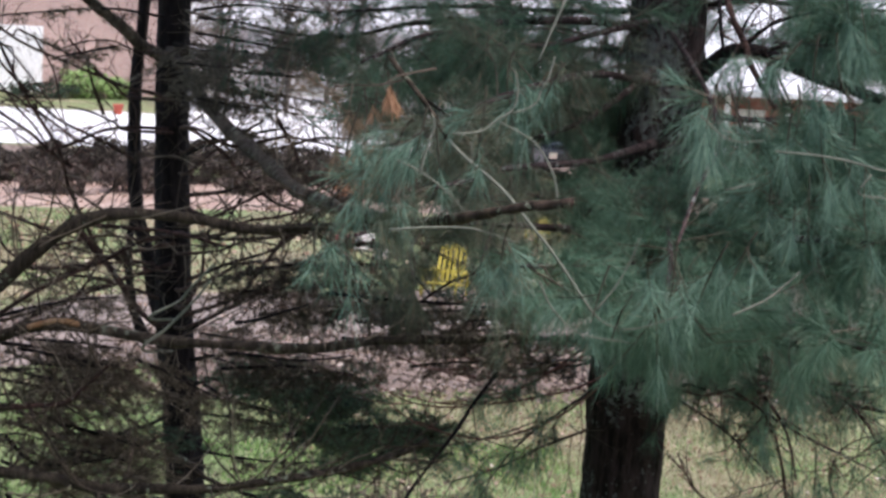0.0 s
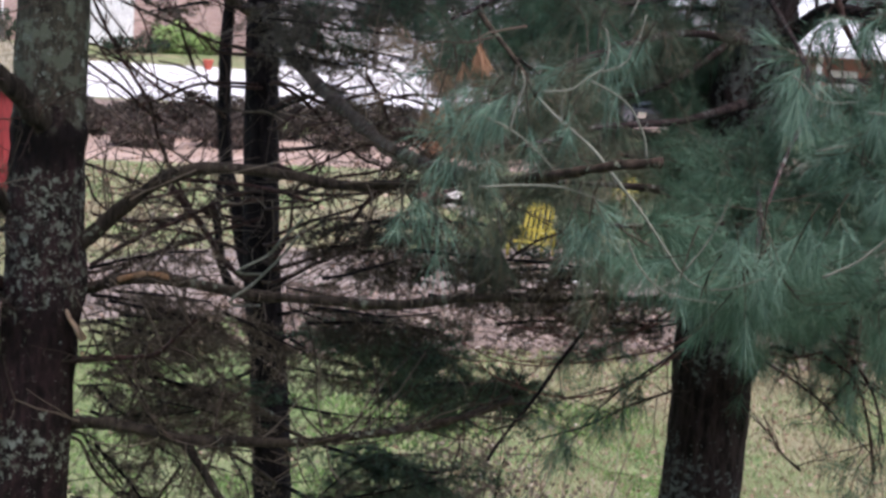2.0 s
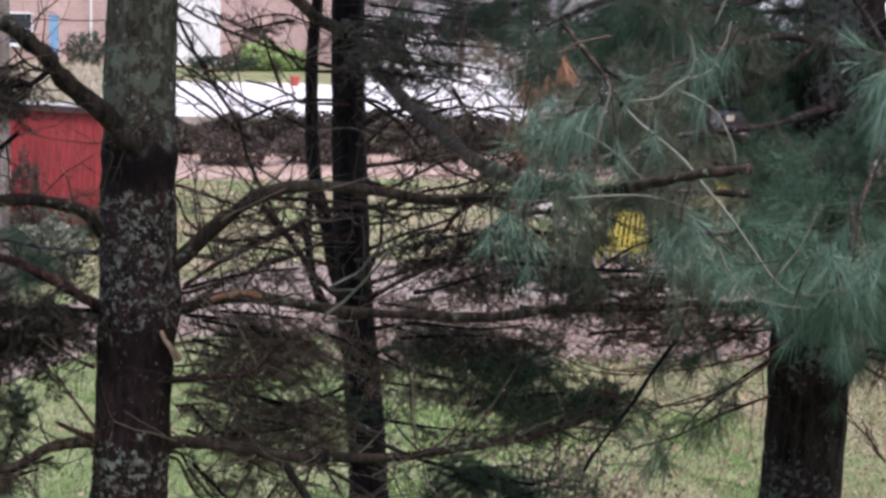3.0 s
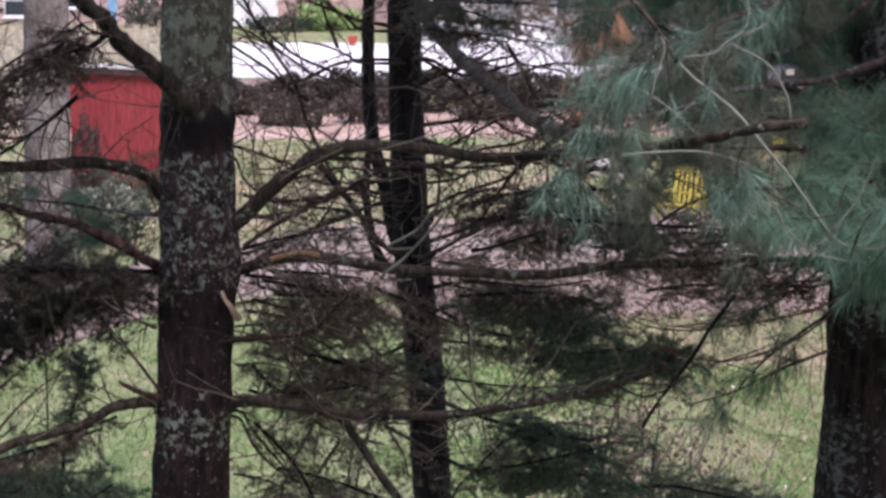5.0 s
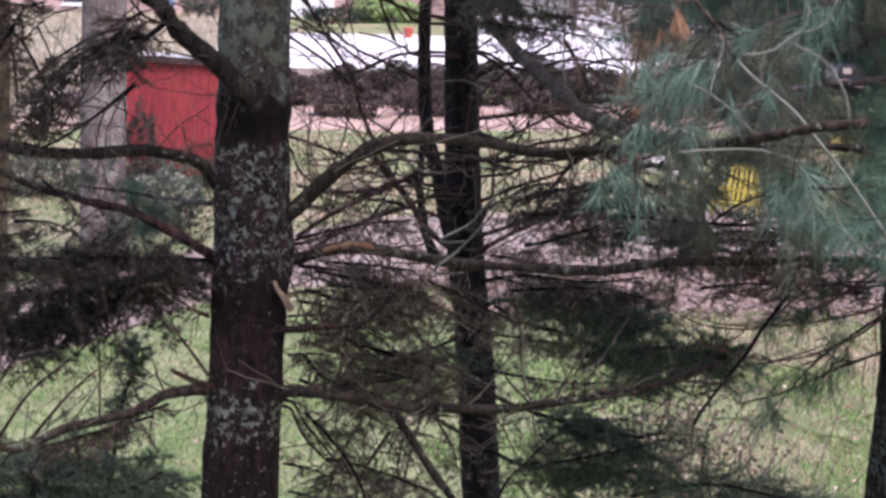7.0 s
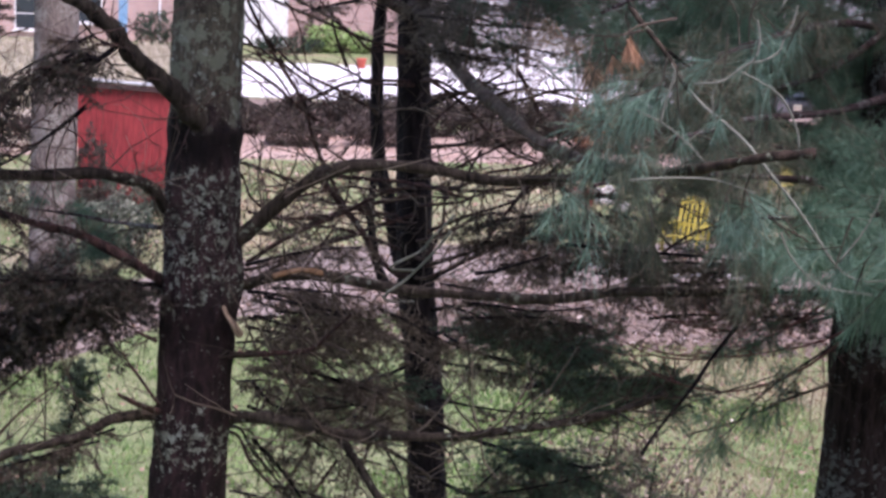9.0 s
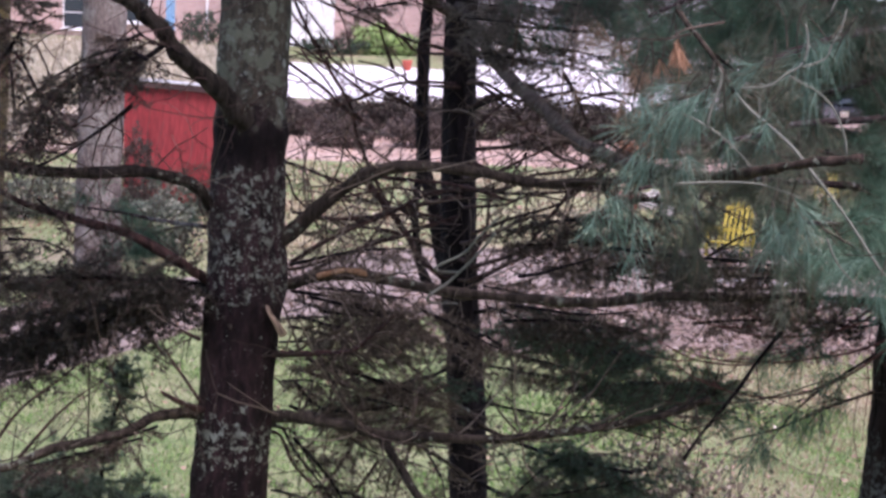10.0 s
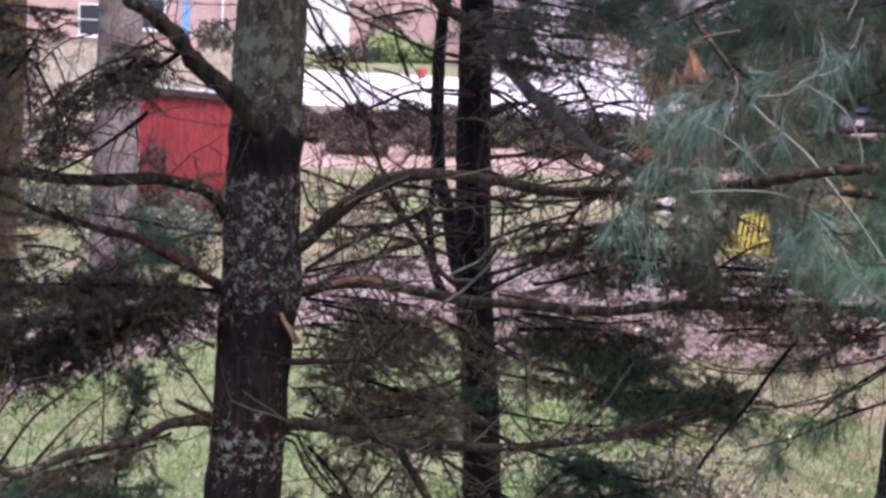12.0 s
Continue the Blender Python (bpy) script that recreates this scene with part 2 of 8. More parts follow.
NEEDLE_RUST = leafy("needle_rust", [(0, (0.264, 0.154, 0.099)), (1, (0.550, 0.330, 0.209))], 0.8, 0.15, 0.2)
WOOD_FRESH = two_tone("torn_wood", (0.36, 0.23, 0.14), (0.2, 0.1, 0.045), 20, 90, 0.8, 0.5, 0.004, (1, 1, 0.2))

WOOD_PALE = two_tone("pale_wood", (0.5, 0.38, 0.29), (0.36, 0.24, 0.16), 20, 90, 0.8, 0.5, 0.004, (1, 1, 0.2))


# ---- building blocks ----
def part(name, me, mat, parent=None, label=""):
    """One mesh object of one material under its thing."""
    if isinstance(me, bmesh.types.BMesh):
        d = bpy.data.meshes.new(name)
        me.to_mesh(d)
        me.free()
        me = d
    if not me.materials:
        me.materials.append(mat)
    ob = new(name, me)
    if parent is not None:
        ob.parent = parent
    if label:
        tagged(ob, label)
    return ob


def thing(name, label, category, group="", kind="", at=(0, 0, 0), turn=0.0):
    ob = new(name)
    ob.empty_display_size = 0.2
    ob.matrix_basis = pose(*at, 0, 0, turn)
    return tagged(ob, label, category, group, kind)


def arrays(name, verts, quads=None, tris=None, smooth=True):
    """A mesh from arrays of vertices, quads and triangles."""
    me = bpy.data.meshes.new(name)
    verts = np.asarray(verts, np.float32).reshape(-1, 3)
    loops, starts, k = [], [], 0
    for f, n in ((quads, 4), (tris, 3)):
        if f is not None and len(f):
            f = np.asarray(f, np.int32).reshape(-1, n)
            loops.append(f.ravel())
            starts.append(k + n * np.arange(len(f)))
            k += f.size
    me.vertices.add(len(verts))
    me.vertices.foreach_set("co", verts.ravel())
    lo, st = np.concatenate(loops), np.concatenate(starts)
    me.loops.add(len(lo))
    me.loops.foreach_set("vertex_index", lo)
    me.polygons.add(len(st))
    me.polygons.foreach_set("loop_start", st)
    if smooth:
        me.polygons.foreach_set("use_smooth", np.ones(len(st), bool))
    me.update(calc_edges=True)
    me.validate()
    return me


def unit(v):
    v = np.asarray(v, float)
    return v / np.maximum(np.linalg.norm(v, axis=-1, keepdims=True), 1e-9)


def smooth_path(pts, steps):
    """A Catmull-Rom line through the points."""
    p = np.asarray(pts, float)
    p = np.vstack([2 * p[0] - p[1], p, 2 * p[-1] - p[-2]])
    out = []
    for i in range(1, len(p) - 2):
        a, b, c, d = p[i - 1:i + 3]
        for t in np.arange(steps) / steps:
            out.append(0.5 * (2 * b + (c - a) * t + (2 * a - 5 * b + 4 * c - d) * t * t + (3 * b - a - 3 * c + d) * t ** 3))
    out.append(p[-2])
    return np.array(out)


def rods(lines, radii, sides=3):
    """Tubes along many lines at once: lines (N, K, 3), radii (N, K)."""
    lines, radii = np.asarray(lines, float), np.asarray(radii, float)
    n, k = radii.shape
    tan = unit(np.gradient(lines, axis=1))
    ref = np.where(np.abs(tan[..., 2:3]) > 0.9, np.array([1.0, 0, 0]), np.array([0, 0, 1.0]))
    u = unit(np.cross(tan, ref))
    v = np.cross(tan, u)
    ang = 2 * np.pi * np.arange(sides) / sides
    ring = u[:, :, None] * np.cos(ang)[:, None] + v[:, :, None] * np.sin(ang)[:, None]
    verts = lines[:, :, None] + ring * radii[:, :, None, None]
    base = (np.arange(n)[:, None, None] * k + np.arange(k - 1)[None, :, None]) * sides
    s = np.arange(sides)[None, None]
    s2 = (s + 1) % sides
    quads = np.stack([base + s, base + s2, base + sides + s2, base + sides + s], -1).reshape(-1, 4)
    return verts.reshape(-1, 3), quads


def limb_mesh(name, path, radii, sides=9, rough=0.12, seed=0):
    """One tube with knots, swellings and closed ends."""
    path, radii = np.asarray(path, float), np.asarray(radii, float)
    v, q = rods(path[None], radii[None], sides)
    v = v.reshape(len(path), sides, 3)
    r = np.random.default_rng(seed)
    amp = r.normal(0, rough, (len(path), sides)) + r.normal(0, rough * 0.7, (len(path), 1))
    amp[1:-1] = (amp[:-2] + 2 * amp[1:-1] + amp[2:]) / 4
    v = v + (v - path[:, None]) * amp[..., None]
    n = len(path) * sides
    v = np.vstack([v.reshape(-1, 3), path[0] + 0.2 * radii[0] * unit(path[0] - path[1]), path[-1] + 0.6 * radii[-1] * unit(path[-1] - path[-2])])
    t = [(n, (i + 1) % sides, i) for i in range(sides)] + [(n + 1, n - sides + i, n - sides + (i + 1) % sides) for i in range(sides)]
    return arrays(name, v, q, t)


def strips(base, way, length, width, droop=0.0):
    """Thin bent strips (needles, blades), one to a row: a quad and a tip each."""
    n = len(base)
    side = unit(np.cross(way, rng.normal(size=(n, 3))))
    w = (side * np.reshape(width, (-1, 1))) * 0.5
    ln = np.reshape(length, (-1, 1))
    if np.mean(length) < 0.03:
        # short stiff needles: one tapered blade each
        v = np.stack([base - w, base + w, base + way * ln * 1.1], 1)
        return v.reshape(-1, 3), None, 3 * np.arange(n)[:, None] + np.array([[0, 1, 2]])
    mid = base + way * ln * 0.55
    tip = base + way * ln
    fall = np.array([0, 0, -1.0]) * ln * np.reshape(droop, (-1, 1))
    mid, tip = mid + fall * 0.3, tip + fall
    v = np.stack([base - w * 0.7, base + w * 0.7, mid + w, mid - w, tip], 1)
    k = 5 * np.arange(n)[:, None]
    return v.reshape(-1, 3), k + np.array([[0, 1, 2, 3]]), k + np.array([[3, 2, 4]])


# openings between the boughs, where the lawn, the road and the houses show through: near end, far end, and radius per metre of way
GAPS = [((1.16, 4.40, 5.93), (2.61, 9.80, 5.87), 0.0056), ((1.27, 4.40, 5.94), (2.84, 9.80, 5.89), 0.0080), ((1.24, 4.40, 5.79), (2.78, 9.80, 5.55), 0.0045),
         ((1.33, 4.40, 5.78), (2.99, 9.80, 5.53), 0.0068), ((1.45, 4.40, 5.77), (3.24, 9.80, 5.49), 0.0071), ((1.16, 4.40, 5.71), (2.60, 9.80, 5.36), 0.0035),
         ((1.24, 4.40, 5.72), (2.77, 9.80, 5.38), 0.0047), ((0.79, 4.40, 5.60), (1.77, 9.80, 5.11), 0.0077), ((0.74, 4.40, 5.61), (1.65, 9.80, 5.14), 0.0041),
         ((0.77, 4.40, 5.44), (1.74, 9.80, 4.76), 0.0044), ((0.56, 4.40, 5.34), (1.26, 9.80, 4.54), 0.0098), ((0.51, 4.40, 5.26), (1.15, 9.80, 4.37), 0.0071)]
GAPS += [((0.59, 4.40, 5.27), (1.32, 9.80, 4.38), 0.0053), ((0.63, 4.40, 5.20), (1.42, 9.80, 4.23), 0.0059), ((0.29, 4.40, 5.48), (0.66, 9.80, 4.85), 0.0077),
         ((0.23, 4.40, 5.60), (0.53, 9.80, 5.12), 0.0100), ((0.34, 4.40, 5.37), (0.78, 9.80, 4.61), 0.0047), ((0.84, 4.40, 5.11), (1.89, 9.80, 4.02), 0.0100),
         ((0.90, 4.40, 5.09), (2.02, 9.80, 3.99), 0.0077), ((0.78, 4.40, 5.14), (1.75, 9.80, 4.10), 0.0071), ((0.71, 4.40, 5.16), (1.59, 9.80, 4.13), 0.0059),
         ((1.25, 4.40, 5.72), (2.80, 9.80, 5.38), 0.0071), ((1.16, 4.40, 5.69), (2.59, 9.80, 5.33), 0.0047), ((1.42, 4.40, 5.77), (3.18, 9.80, 5.50), 0.0065)]
GAPS += [((1.48, 4.40, 5.76), (3.31, 9.80, 5.48), 0.0065), ((1.35, 4.40, 5.80), (3.02, 9.80, 5.56), 0.0065), ((1.24, 4.40, 5.82), (2.78, 9.80, 5.60), 0.0059),
         ((1.29, 4.40, 5.71), (2.88, 9.80, 5.37), 0.0041), ((0.76, 4.40, 5.59), (1.71, 9.80, 5.10), 0.0071), ((0.81, 4.40, 5.59), (1.81, 9.80, 5.10), 0.0059),
         ((0.50, 4.40, 5.25), (1.12, 9.80, 4.36), 0.0059), ((0.54, 4.40, 5.24), (1.21, 9.80, 4.34), 0.0047), ((0.57, 4.40, 5.33), (1.27, 9.80, 4.54), 0.0082),
         ((0.77, 4.40, 5.42), (1.72, 9.80, 4.74), 0.0044), ((0.36, 4.40, 5.37), (0.80, 9.80, 4.62), 0.0053)]
for _ in range(34):
    # small chinks high in the crown
    _u, _v = random.uniform(0.30, 0.62), random.uniform(5.80, 5.91)
    GAPS.append(((_u - 0.12, 4.4, _v), ((_u - 0.12) * 2.227, 9.8, 6 + (_v - 6) * 2.227), random.uniform(0.0012, 0.0028)))


def openings(p):
    """Which of the points (N, 3) lie in an opening."""
    p = np.atleast_2d(np.asarray(p, float))
    hit = np.zeros(len(p), bool)
    for a, b, r in GAPS:
        a, b = np.array(a), np.array(b)
        s = np.clip((p[:, 1] - a[1]) / (b[1] - a[1]), -0.1, 1.2)[:, None]
        d = p - (a + (b - a) * s)
        hit |= d[:, 0] ** 2 + d[:, 2] ** 2 < (r * p[:, 1]) ** 2
    return hit


def in_gap(p):
    return bool(openings(p)[0])


def reseed(k):
    """Start the random numbers afresh, so that one limb's shape does not hang on another's."""
    global rng
    rng = np.random.default_rng(1000 + k)


class Greenery:
    """Gathers the twigs and needles that one limb carries, and links them as its parts."""

    def __init__(self):
        self.lines, self.radii, self.needles = [], [], []
        self.dense = False

    def twig(self, pts, r0, r1):
        self.lines.append(pts)
        self.radii.append(np.linspace(r0, r1, len(pts)))

    def tuft(self, base, way, count, length, spread, width, droop, along):
        """Needles round a shoot that runs from base along way."""
        s = rng.uniform(0, 1, (count, 1)) ** 0.8
        a = unit(rng.normal(size=(count, 3)))
        a = unit(a - way * (a @ way)[:, None])
        ang = np.radians(rng.normal(spread, spread * 0.35, (count, 1)))
        d = unit(way * np.cos(ang) + a * np.sin(ang))
        self.needles.append((base + way * along * s, d, length * rng.uniform(0.7, 1.15, count), np.full(count, width), np.full(count, droop) * rng.uniform(0.3, 1.6, count)))

    def link(self, parent, twig_mat, needle_mat, twig_name="twig_spray", needle_name="needle_spray"):
        if self.lines:
            lines, radii = np.array(self.lines), np.array(self.radii)
            thin = radii[:, 0] < 0.0021
            v, q = rods(lines[~thin], radii[~thin])
            # the finest twigs take fewer bends
            v2, q2 = rods(lines[thin][:, ::2], radii[thin][:, ::2])
            q = np.concatenate([q, q2 + len(v)])
            tagged(part(twig_name, arrays(twig_name, np.concatenate([v, v2]), q), twig_mat, parent), kind="stuff")
        if self.needles:
            c = [np.concatenate(x) for x in zip(*self.needles)]
            if not self.dense:
                keep = ~openings(c[0] + c[1] * c[2][:, None] * 0.6)
                c = [x[keep] for x in c]
            v, q, t = strips(*c)
            tagged(part(needle_name, arrays(needle_name, v, q, t, False), needle_mat, parent), kind="stuff")


def bent(base, way, length, bend, k=5, up=0.0):
    """A wavering line of k points."""
    t = np.linspace(0, 1, k)[:, None]
    c = rng.normal(0, bend, 3) * length
    c2 = rng.normal(0, bend * 0.5, 3) * length
    return base + way * length * t + c * t * t + c2 * np.sin(t * 5.0) * t + np.array([0, 0, up * length]) * t * t


def dead_twigs(g, path, count, length, r0, fine=3, start=0.1, up=0.0, flat=0.5):
    """Bare side twigs that fork twice, along a limb."""
    path = np.asarray(path)
    tan = unit(np.gradient(path, axis=0))
    for _ in range(count):
        i = int(rng.uniform(start, 1.0) * (len(path) - 1))
        side = rng.normal(size=3) * np.array([1, 1, 1 - flat * 0.6])
        w = unit(tan[i] * rng.uniform(0.15, 0.9) + unit(side) * 0.9)
        ln = length * rng.uniform(0.4, 1.2)
        p = bent(path[i], w, ln, 0.12, 5, up)
        # the slim stem's shade keeps the air before it almost clear of twigs
        if abs(p[2][0] + 0.019 * p[2][1]) < 0.014 * p[2][1] and rng.random() < 0.8:
            continue
        g.twig(p, r0, r0 * 0.45)
        for _ in range(fine):
            j = rng.integers(1, 5)
            w2 = unit(w * 0.8 + rng.normal(0, 0.6, 3))
            q = bent(p[j], w2, ln * rng.uniform(0.25, 0.6), 0.18, 5, up)
            g.twig(q, r0 * 0.5, r0 * 0.22)
            if rng.random() < 0.6:
                w3 = unit(w2 + rng.normal(0, 0.6, 3))
                g.twig(bent(q[rng.integers(1, 5)], w3, ln * rng.uniform(0.12, 0.3), 0.2, 5, up), r0 * 0.3, r0 * 0.16)


def pine_spray(g, base, tip, shoots, size=1.0, needles=60, sag=0.12):
    """A soft white-pine branchlet: side shoots, each ending in a brush of long needles."""
    base, tip = np.asarray(base, float), np.asarray(tip, float)
    if in_gap(tip) or in_gap((base + tip) / 2):
        return
    ln = np.linalg.norm(tip - base)
    t = np.linspace(0, 1, 7)[:, None]
    axis = base + (tip - base) * t + rng.normal(0, 0.05, 3) * ln * np.sin(t * 3.1) + np.array([0, 0, -sag * ln]) * t * t
    g.twig(axis[[0, 1, 3, 5, 6]], 0.004 * size, 0.0018 * size)
    tan = unit(np.gradient(axis, axis=0))
    for k in range(shoots):
        s = 0.25 + 0.75 * (k + rng.uniform(0, 0.9)) / shoots
        i = min(int(s * 6), 6)
        at = axis[i] + (axis[min(i + 1, 6)] - axis[i]) * (s * 6 - i)
        a = rng.normal(size=3)
        a = unit(a - tan[i] * (a @ tan[i]))
        w = unit(tan[i] * 0.8 + a * rng.uniform(0.5, 1.0) + np.array([0, 0, 0.12])) if k < shoots - 1 else tan[6]
        sl = rng.uniform(0.06, 0.16) * size
        p = bent(at, w, sl, 0.1, 5, 0.1)
        if in_gap(p[-1] + w * 0.03):
            continue
        g.twig(p, 0.002 * size, 0.0012 * size)
        w = unit(p[-1] - p[-2])
        # long soft needles that hang more or less from the shoot, no two brushes alike
        n = int(needles * rng.uniform(0.6, 1.35))
        lean = rng.uniform(0.1, 0.9)
        g.tuft(p[1], unit(w + np.array([0, 0, -0.5 * lean])), n, 0.1 * size * rng.uniform(0.75, 1.15), rng.uniform(26, 52), 0.0017, lean * 0.7, sl * 0.8)


def brush(g, base, tip, count, spread, width=0.0017, droop=0.15):
    """One brush of needles that opens from its base towards its tip."""
    base, tip = np.asarray(base, float), np.asarray(tip, float)
    ln = np.linalg.norm(tip - base)
    way = (tip - base) / ln
    g.twig(np.linspace(base - (tip - base) * 0.35, base + (tip - base) * 0.4, 5), 0.0022, 0.0014)
    for _ in range(2):
        # a few shoots close together, each with needles of its own lean
        w = unit(way + rng.normal(0, math.radians(spread) * 0.35, 3))
        at = base + way * ln * rng.uniform(-0.1, 0.25) + rng.normal(0, 0.006, 3)
        g.tuft(at, w, count // 2, ln * rng.uniform(0.7, 0.95), spread * rng.uniform(0.85, 1.35), width, droop * rng.uniform(0.0, 1.6), ln * 0.22)


def spruce_spray(g, base, tip, size=1.0, width=0.35, sag=0.1, density=1.0, wide=1.0):
    """A flat frond of short needles on opposite side shoots."""
    base, tip = np.asarray(base, float), np.asarray(tip, float)
    ln = np.linalg.norm(tip - base)
    t = np.linspace(0, 1, 5)[:, None]
    axis = base + (tip - base) * t + np.array([0, 0, -sag * ln]) * t * t + rng.normal(0, 0.04, 3) * ln * np.sin(t * 3.1)
    g.twig(axis, 0.0026 * size, 0.0013 * size)
    way = unit(tip - base)
    flat = unit(np.cross(way, unit(np.array([0, 0, 1.0]) + rng.normal(0, 0.3, 3))))
    n = max(3, int(ln / 0.045 * density))
    for k in range(n):
        s = 0.12 + 0.88 * (k + rng.uniform(0, 1)) / n
        at = base + (tip - base) * s + np.array([0, 0, -sag * ln * s * s])
        for sign in (-1, 1):
            sl = ln * width * (1.05 - 0.75 * s) * rng.uniform(0.6, 1.2) + 0.02
            w = unit(way * 0.75 + flat * sign + rng.normal(0, 0.18, 3) + np.array([0, 0, -0.1]))
            g.twig(bent(at, w, sl, 0.08, 5, -0.1), 0.0016 * size, 0.0009 * size)
            c = int(sl / (0.0058 if wide > 1 else 0.0042) * density) + 4
            g.tuft(at, w, c, 0.023 * size, 50, 0.0045 * wide, 0.1, sl)


def limb(tree, pts, r0, r1, mat, name="limb", label="", seed=1, steps=6, rough=0.12, sides=8):
    path = smooth_path(pts, steps)
    s = np.linspace(0, 1, len(path))
    rr = r0 + (r1 - r0) * s ** 0.8
    return part(name, limb_mesh(name, path, rr, sides, rough, seed), mat, tree, label), path


def trunk(tree, pts, radii, mat, label="", seed=1, steps=14, sides=22, rough=0.016):
    path = smooth_path(pts, steps)
    rr = np.interp(np.linspace(0, 1, len(path)), np.linspace(0, 1, len(radii)), radii)
    return part("trunk", limb_mesh("trunk", path, rr, sides, rough, seed), mat, tree, label), path


def rugged_trunk(tree, pts, radii, mat, z_fine, swell, seed, sides=90):
    """A stem whose bark stands out in ridges and plates, with swellings: (height, bearing, reach up, reach round, how far)."""
    path = smooth_path(pts, 60)
    rr = np.interp(np.linspace(0, 1, len(path)), np.linspace(0, 1, len(radii)), radii)
    zs = np.concatenate([np.arange(path[0][2], z_fine[0], 0.12), np.arange(z_fine[0], z_fine[1], 0.013), np.arange(z_fine[1], path[-1][2], 0.2)])
    cx, cy, cr = (np.interp(zs, path[:, 2], v) for v in (path[:, 0], path[:, 1], rr))
    verts = []
    for z, x, y, r in zip(zs, cx, cy, cr):
        for k in range(sides):
            a = 2 * math.pi * k / sides
            ca, sa = math.cos(a), math.sin(a)
            ridge = noise.noise(Vector((ca * r * 34, sa * r * 34, z * 7 + seed)))
            fine = noise.noise(Vector((ca * r * 90, sa * r * 90, z * 34 + seed)))
            lump = noise.noise(Vector((ca * 1.3, sa * 1.3, z * 2.6 + seed)))
            d = 0.0065 * abs(ridge) * 1.6 + 0.003 * fine + 0.008 * lump
            for sz, ba, hz, ha, much in swell:
                off = math.degrees(a) - ba
                off = (off + 180) % 360 - 180
                d += much * math.exp(-((z - sz) / hz) ** 2 - (off / ha) ** 2)
            verts.append((x + ca * (r + d), y + sa * (r + d), z))
    n = len(zs)
    j, k = np.meshgrid(np.arange(n - 1), np.arange(sides), indexing="ij")
    k2 = (k + 1) % sides
    quads = np.stack([j * sides + k, j * sides + k2, (j + 1) * sides + k2, (j + 1) * sides + k], -1).reshape(-1, 4)
    return part("trunk", arrays("trunk", verts, quads), mat, tree)


# ---- ground and paving ----
def grass_material():
    m, n, l, b = material("grass_ground", 0.95, spec=0.1)
    big = noise_node(n, l, 0.35, 4)
    mid = noise_node(n, l, 2.2, 5)
    fine = noise_node(n, l, 26, 5)
    c = mix(n, l, ramp(n, l, mid, [(0.38, (0, 0, 0)), (0.62, (1, 1, 1))]), (0.15, 0.21, 0.085), (0.245, 0.285, 0.145))
    spots = ramp(n, l, big, [(0.4, (0, 0, 0)), (0.62, (0.85, 0.85, 0.85))])
    c = mix(n, l, mix(n, l, 1.0, spots, dry_side(n, l), "MULTIPLY"), c, (0.33, 0.275, 0.19))
    c = mix(n, l, 1.0, c, ramp(n, l, fine, [(0.25, (0.5, 0.5, 0.5)), (0.75, (1.3, 1.3, 1.3))]), "MULTIPLY")
    l.new(c, b.inputs["Base Color"])
    bump(n, l, b, fine, 0.8, 0.04)
    return m


GRASS_GROUND = grass_material()
ASPHALT = two_tone("asphalt", (0.22, 0.175, 0.155), (0.31, 0.245, 0.215), 0.7, 30, 0.8, 0.4, 0.01)
CONCRETE = two_tone("concrete", (0.72, 0.69, 0.7), (0.8, 0.77, 0.78), 0.25, 9, 0.85, 0.3, 0.01)
LEAF_NEAR = two_tone("damp_leaf_litter", (0.19, 0.14, 0.12), (0.28, 0.21, 0.18), 0.9, 14, 0.95, 1.0, 0.03)
LEAF_MAT = two_tone("leaf_litter", (0.34, 0.23, 0.19), (0.46, 0.34, 0.29), 0.9, 14, 0.95, 1.0, 0.03)


def sheet(name, pts, z, mat, cells, relief, kind_label, thick=0.0):
    """A piece of ground inside four corners (near left, near right, far right, far left), gently uneven."""
    a, b, c, d = [np.array(p, float) for p in pts]
    nx, ny = cells
    v = []
    for j in range(ny + 1):
        for i in range(nx + 1):
            s, t = i / nx, j / ny
            p = (a * (1 - s) + b * s) * (1 - t) + (d * (1 - s) + c * s) * t
            edge = 1.0 if thick and (i in (0, nx) or j in (0, ny)) else 0.0
            wob = noise.noise(Vector((p[0] * 0.35, p[1] * 0.35, 3.0))) * 0.5 * edge * min(1, thick * 60)
            v.append((p[0] + wob, p[1] + wob, z + relief * noise.noise(Vector((p[0] * 0.5, p[1] * 0.5, 0))) - edge * thick))
    q = [(j * (nx + 1) + i, j * (nx + 1) + i + 1, (j + 1) * (nx + 1) + i + 1, (j + 1) * (nx + 1) + i) for j in range(ny) for i in range(nx)]
    return tagged(part(name, arrays(name, v, q), mat), *kind_label)


sheet("ground", [(-900, -300), (900, -300), (900, 1500), (-900, 1500)], -0.02, GRASS_GROUND, (90, 90), 0.0,
      ("mown autumn lawn with pale worn patches", "lawn", "", "structure"))
sheet("road", [(-8.6, 62.6), (70, 61.0), (75, 74.5), (-10.6, 77.5)], 0.03, CONCRETE, (60, 6), 0.0,
      ("broad pale concrete road, wet and bright", "road", "", "structure"), 0.04)
sheet("driveway", [(-1.6, 76.0), (24, 74.0), (24, 91.0), (-1.6, 91.5)], 0.04, CONCRETE, (30, 20), 0.0,
      ("pale concrete yard before the far house", "driveway", "", "structure"), 0.03)
sheet("driveway", [(-9.5, 15.5), (-3.6, 28.0), (-2.2, 34.6), (-14.5, 17.5)], 0.02, ASPHALT, (30, 14), 0.01,
      ("worn grey asphalt drive strewn with leaves", "driveway", "", "structure"), 0.03)
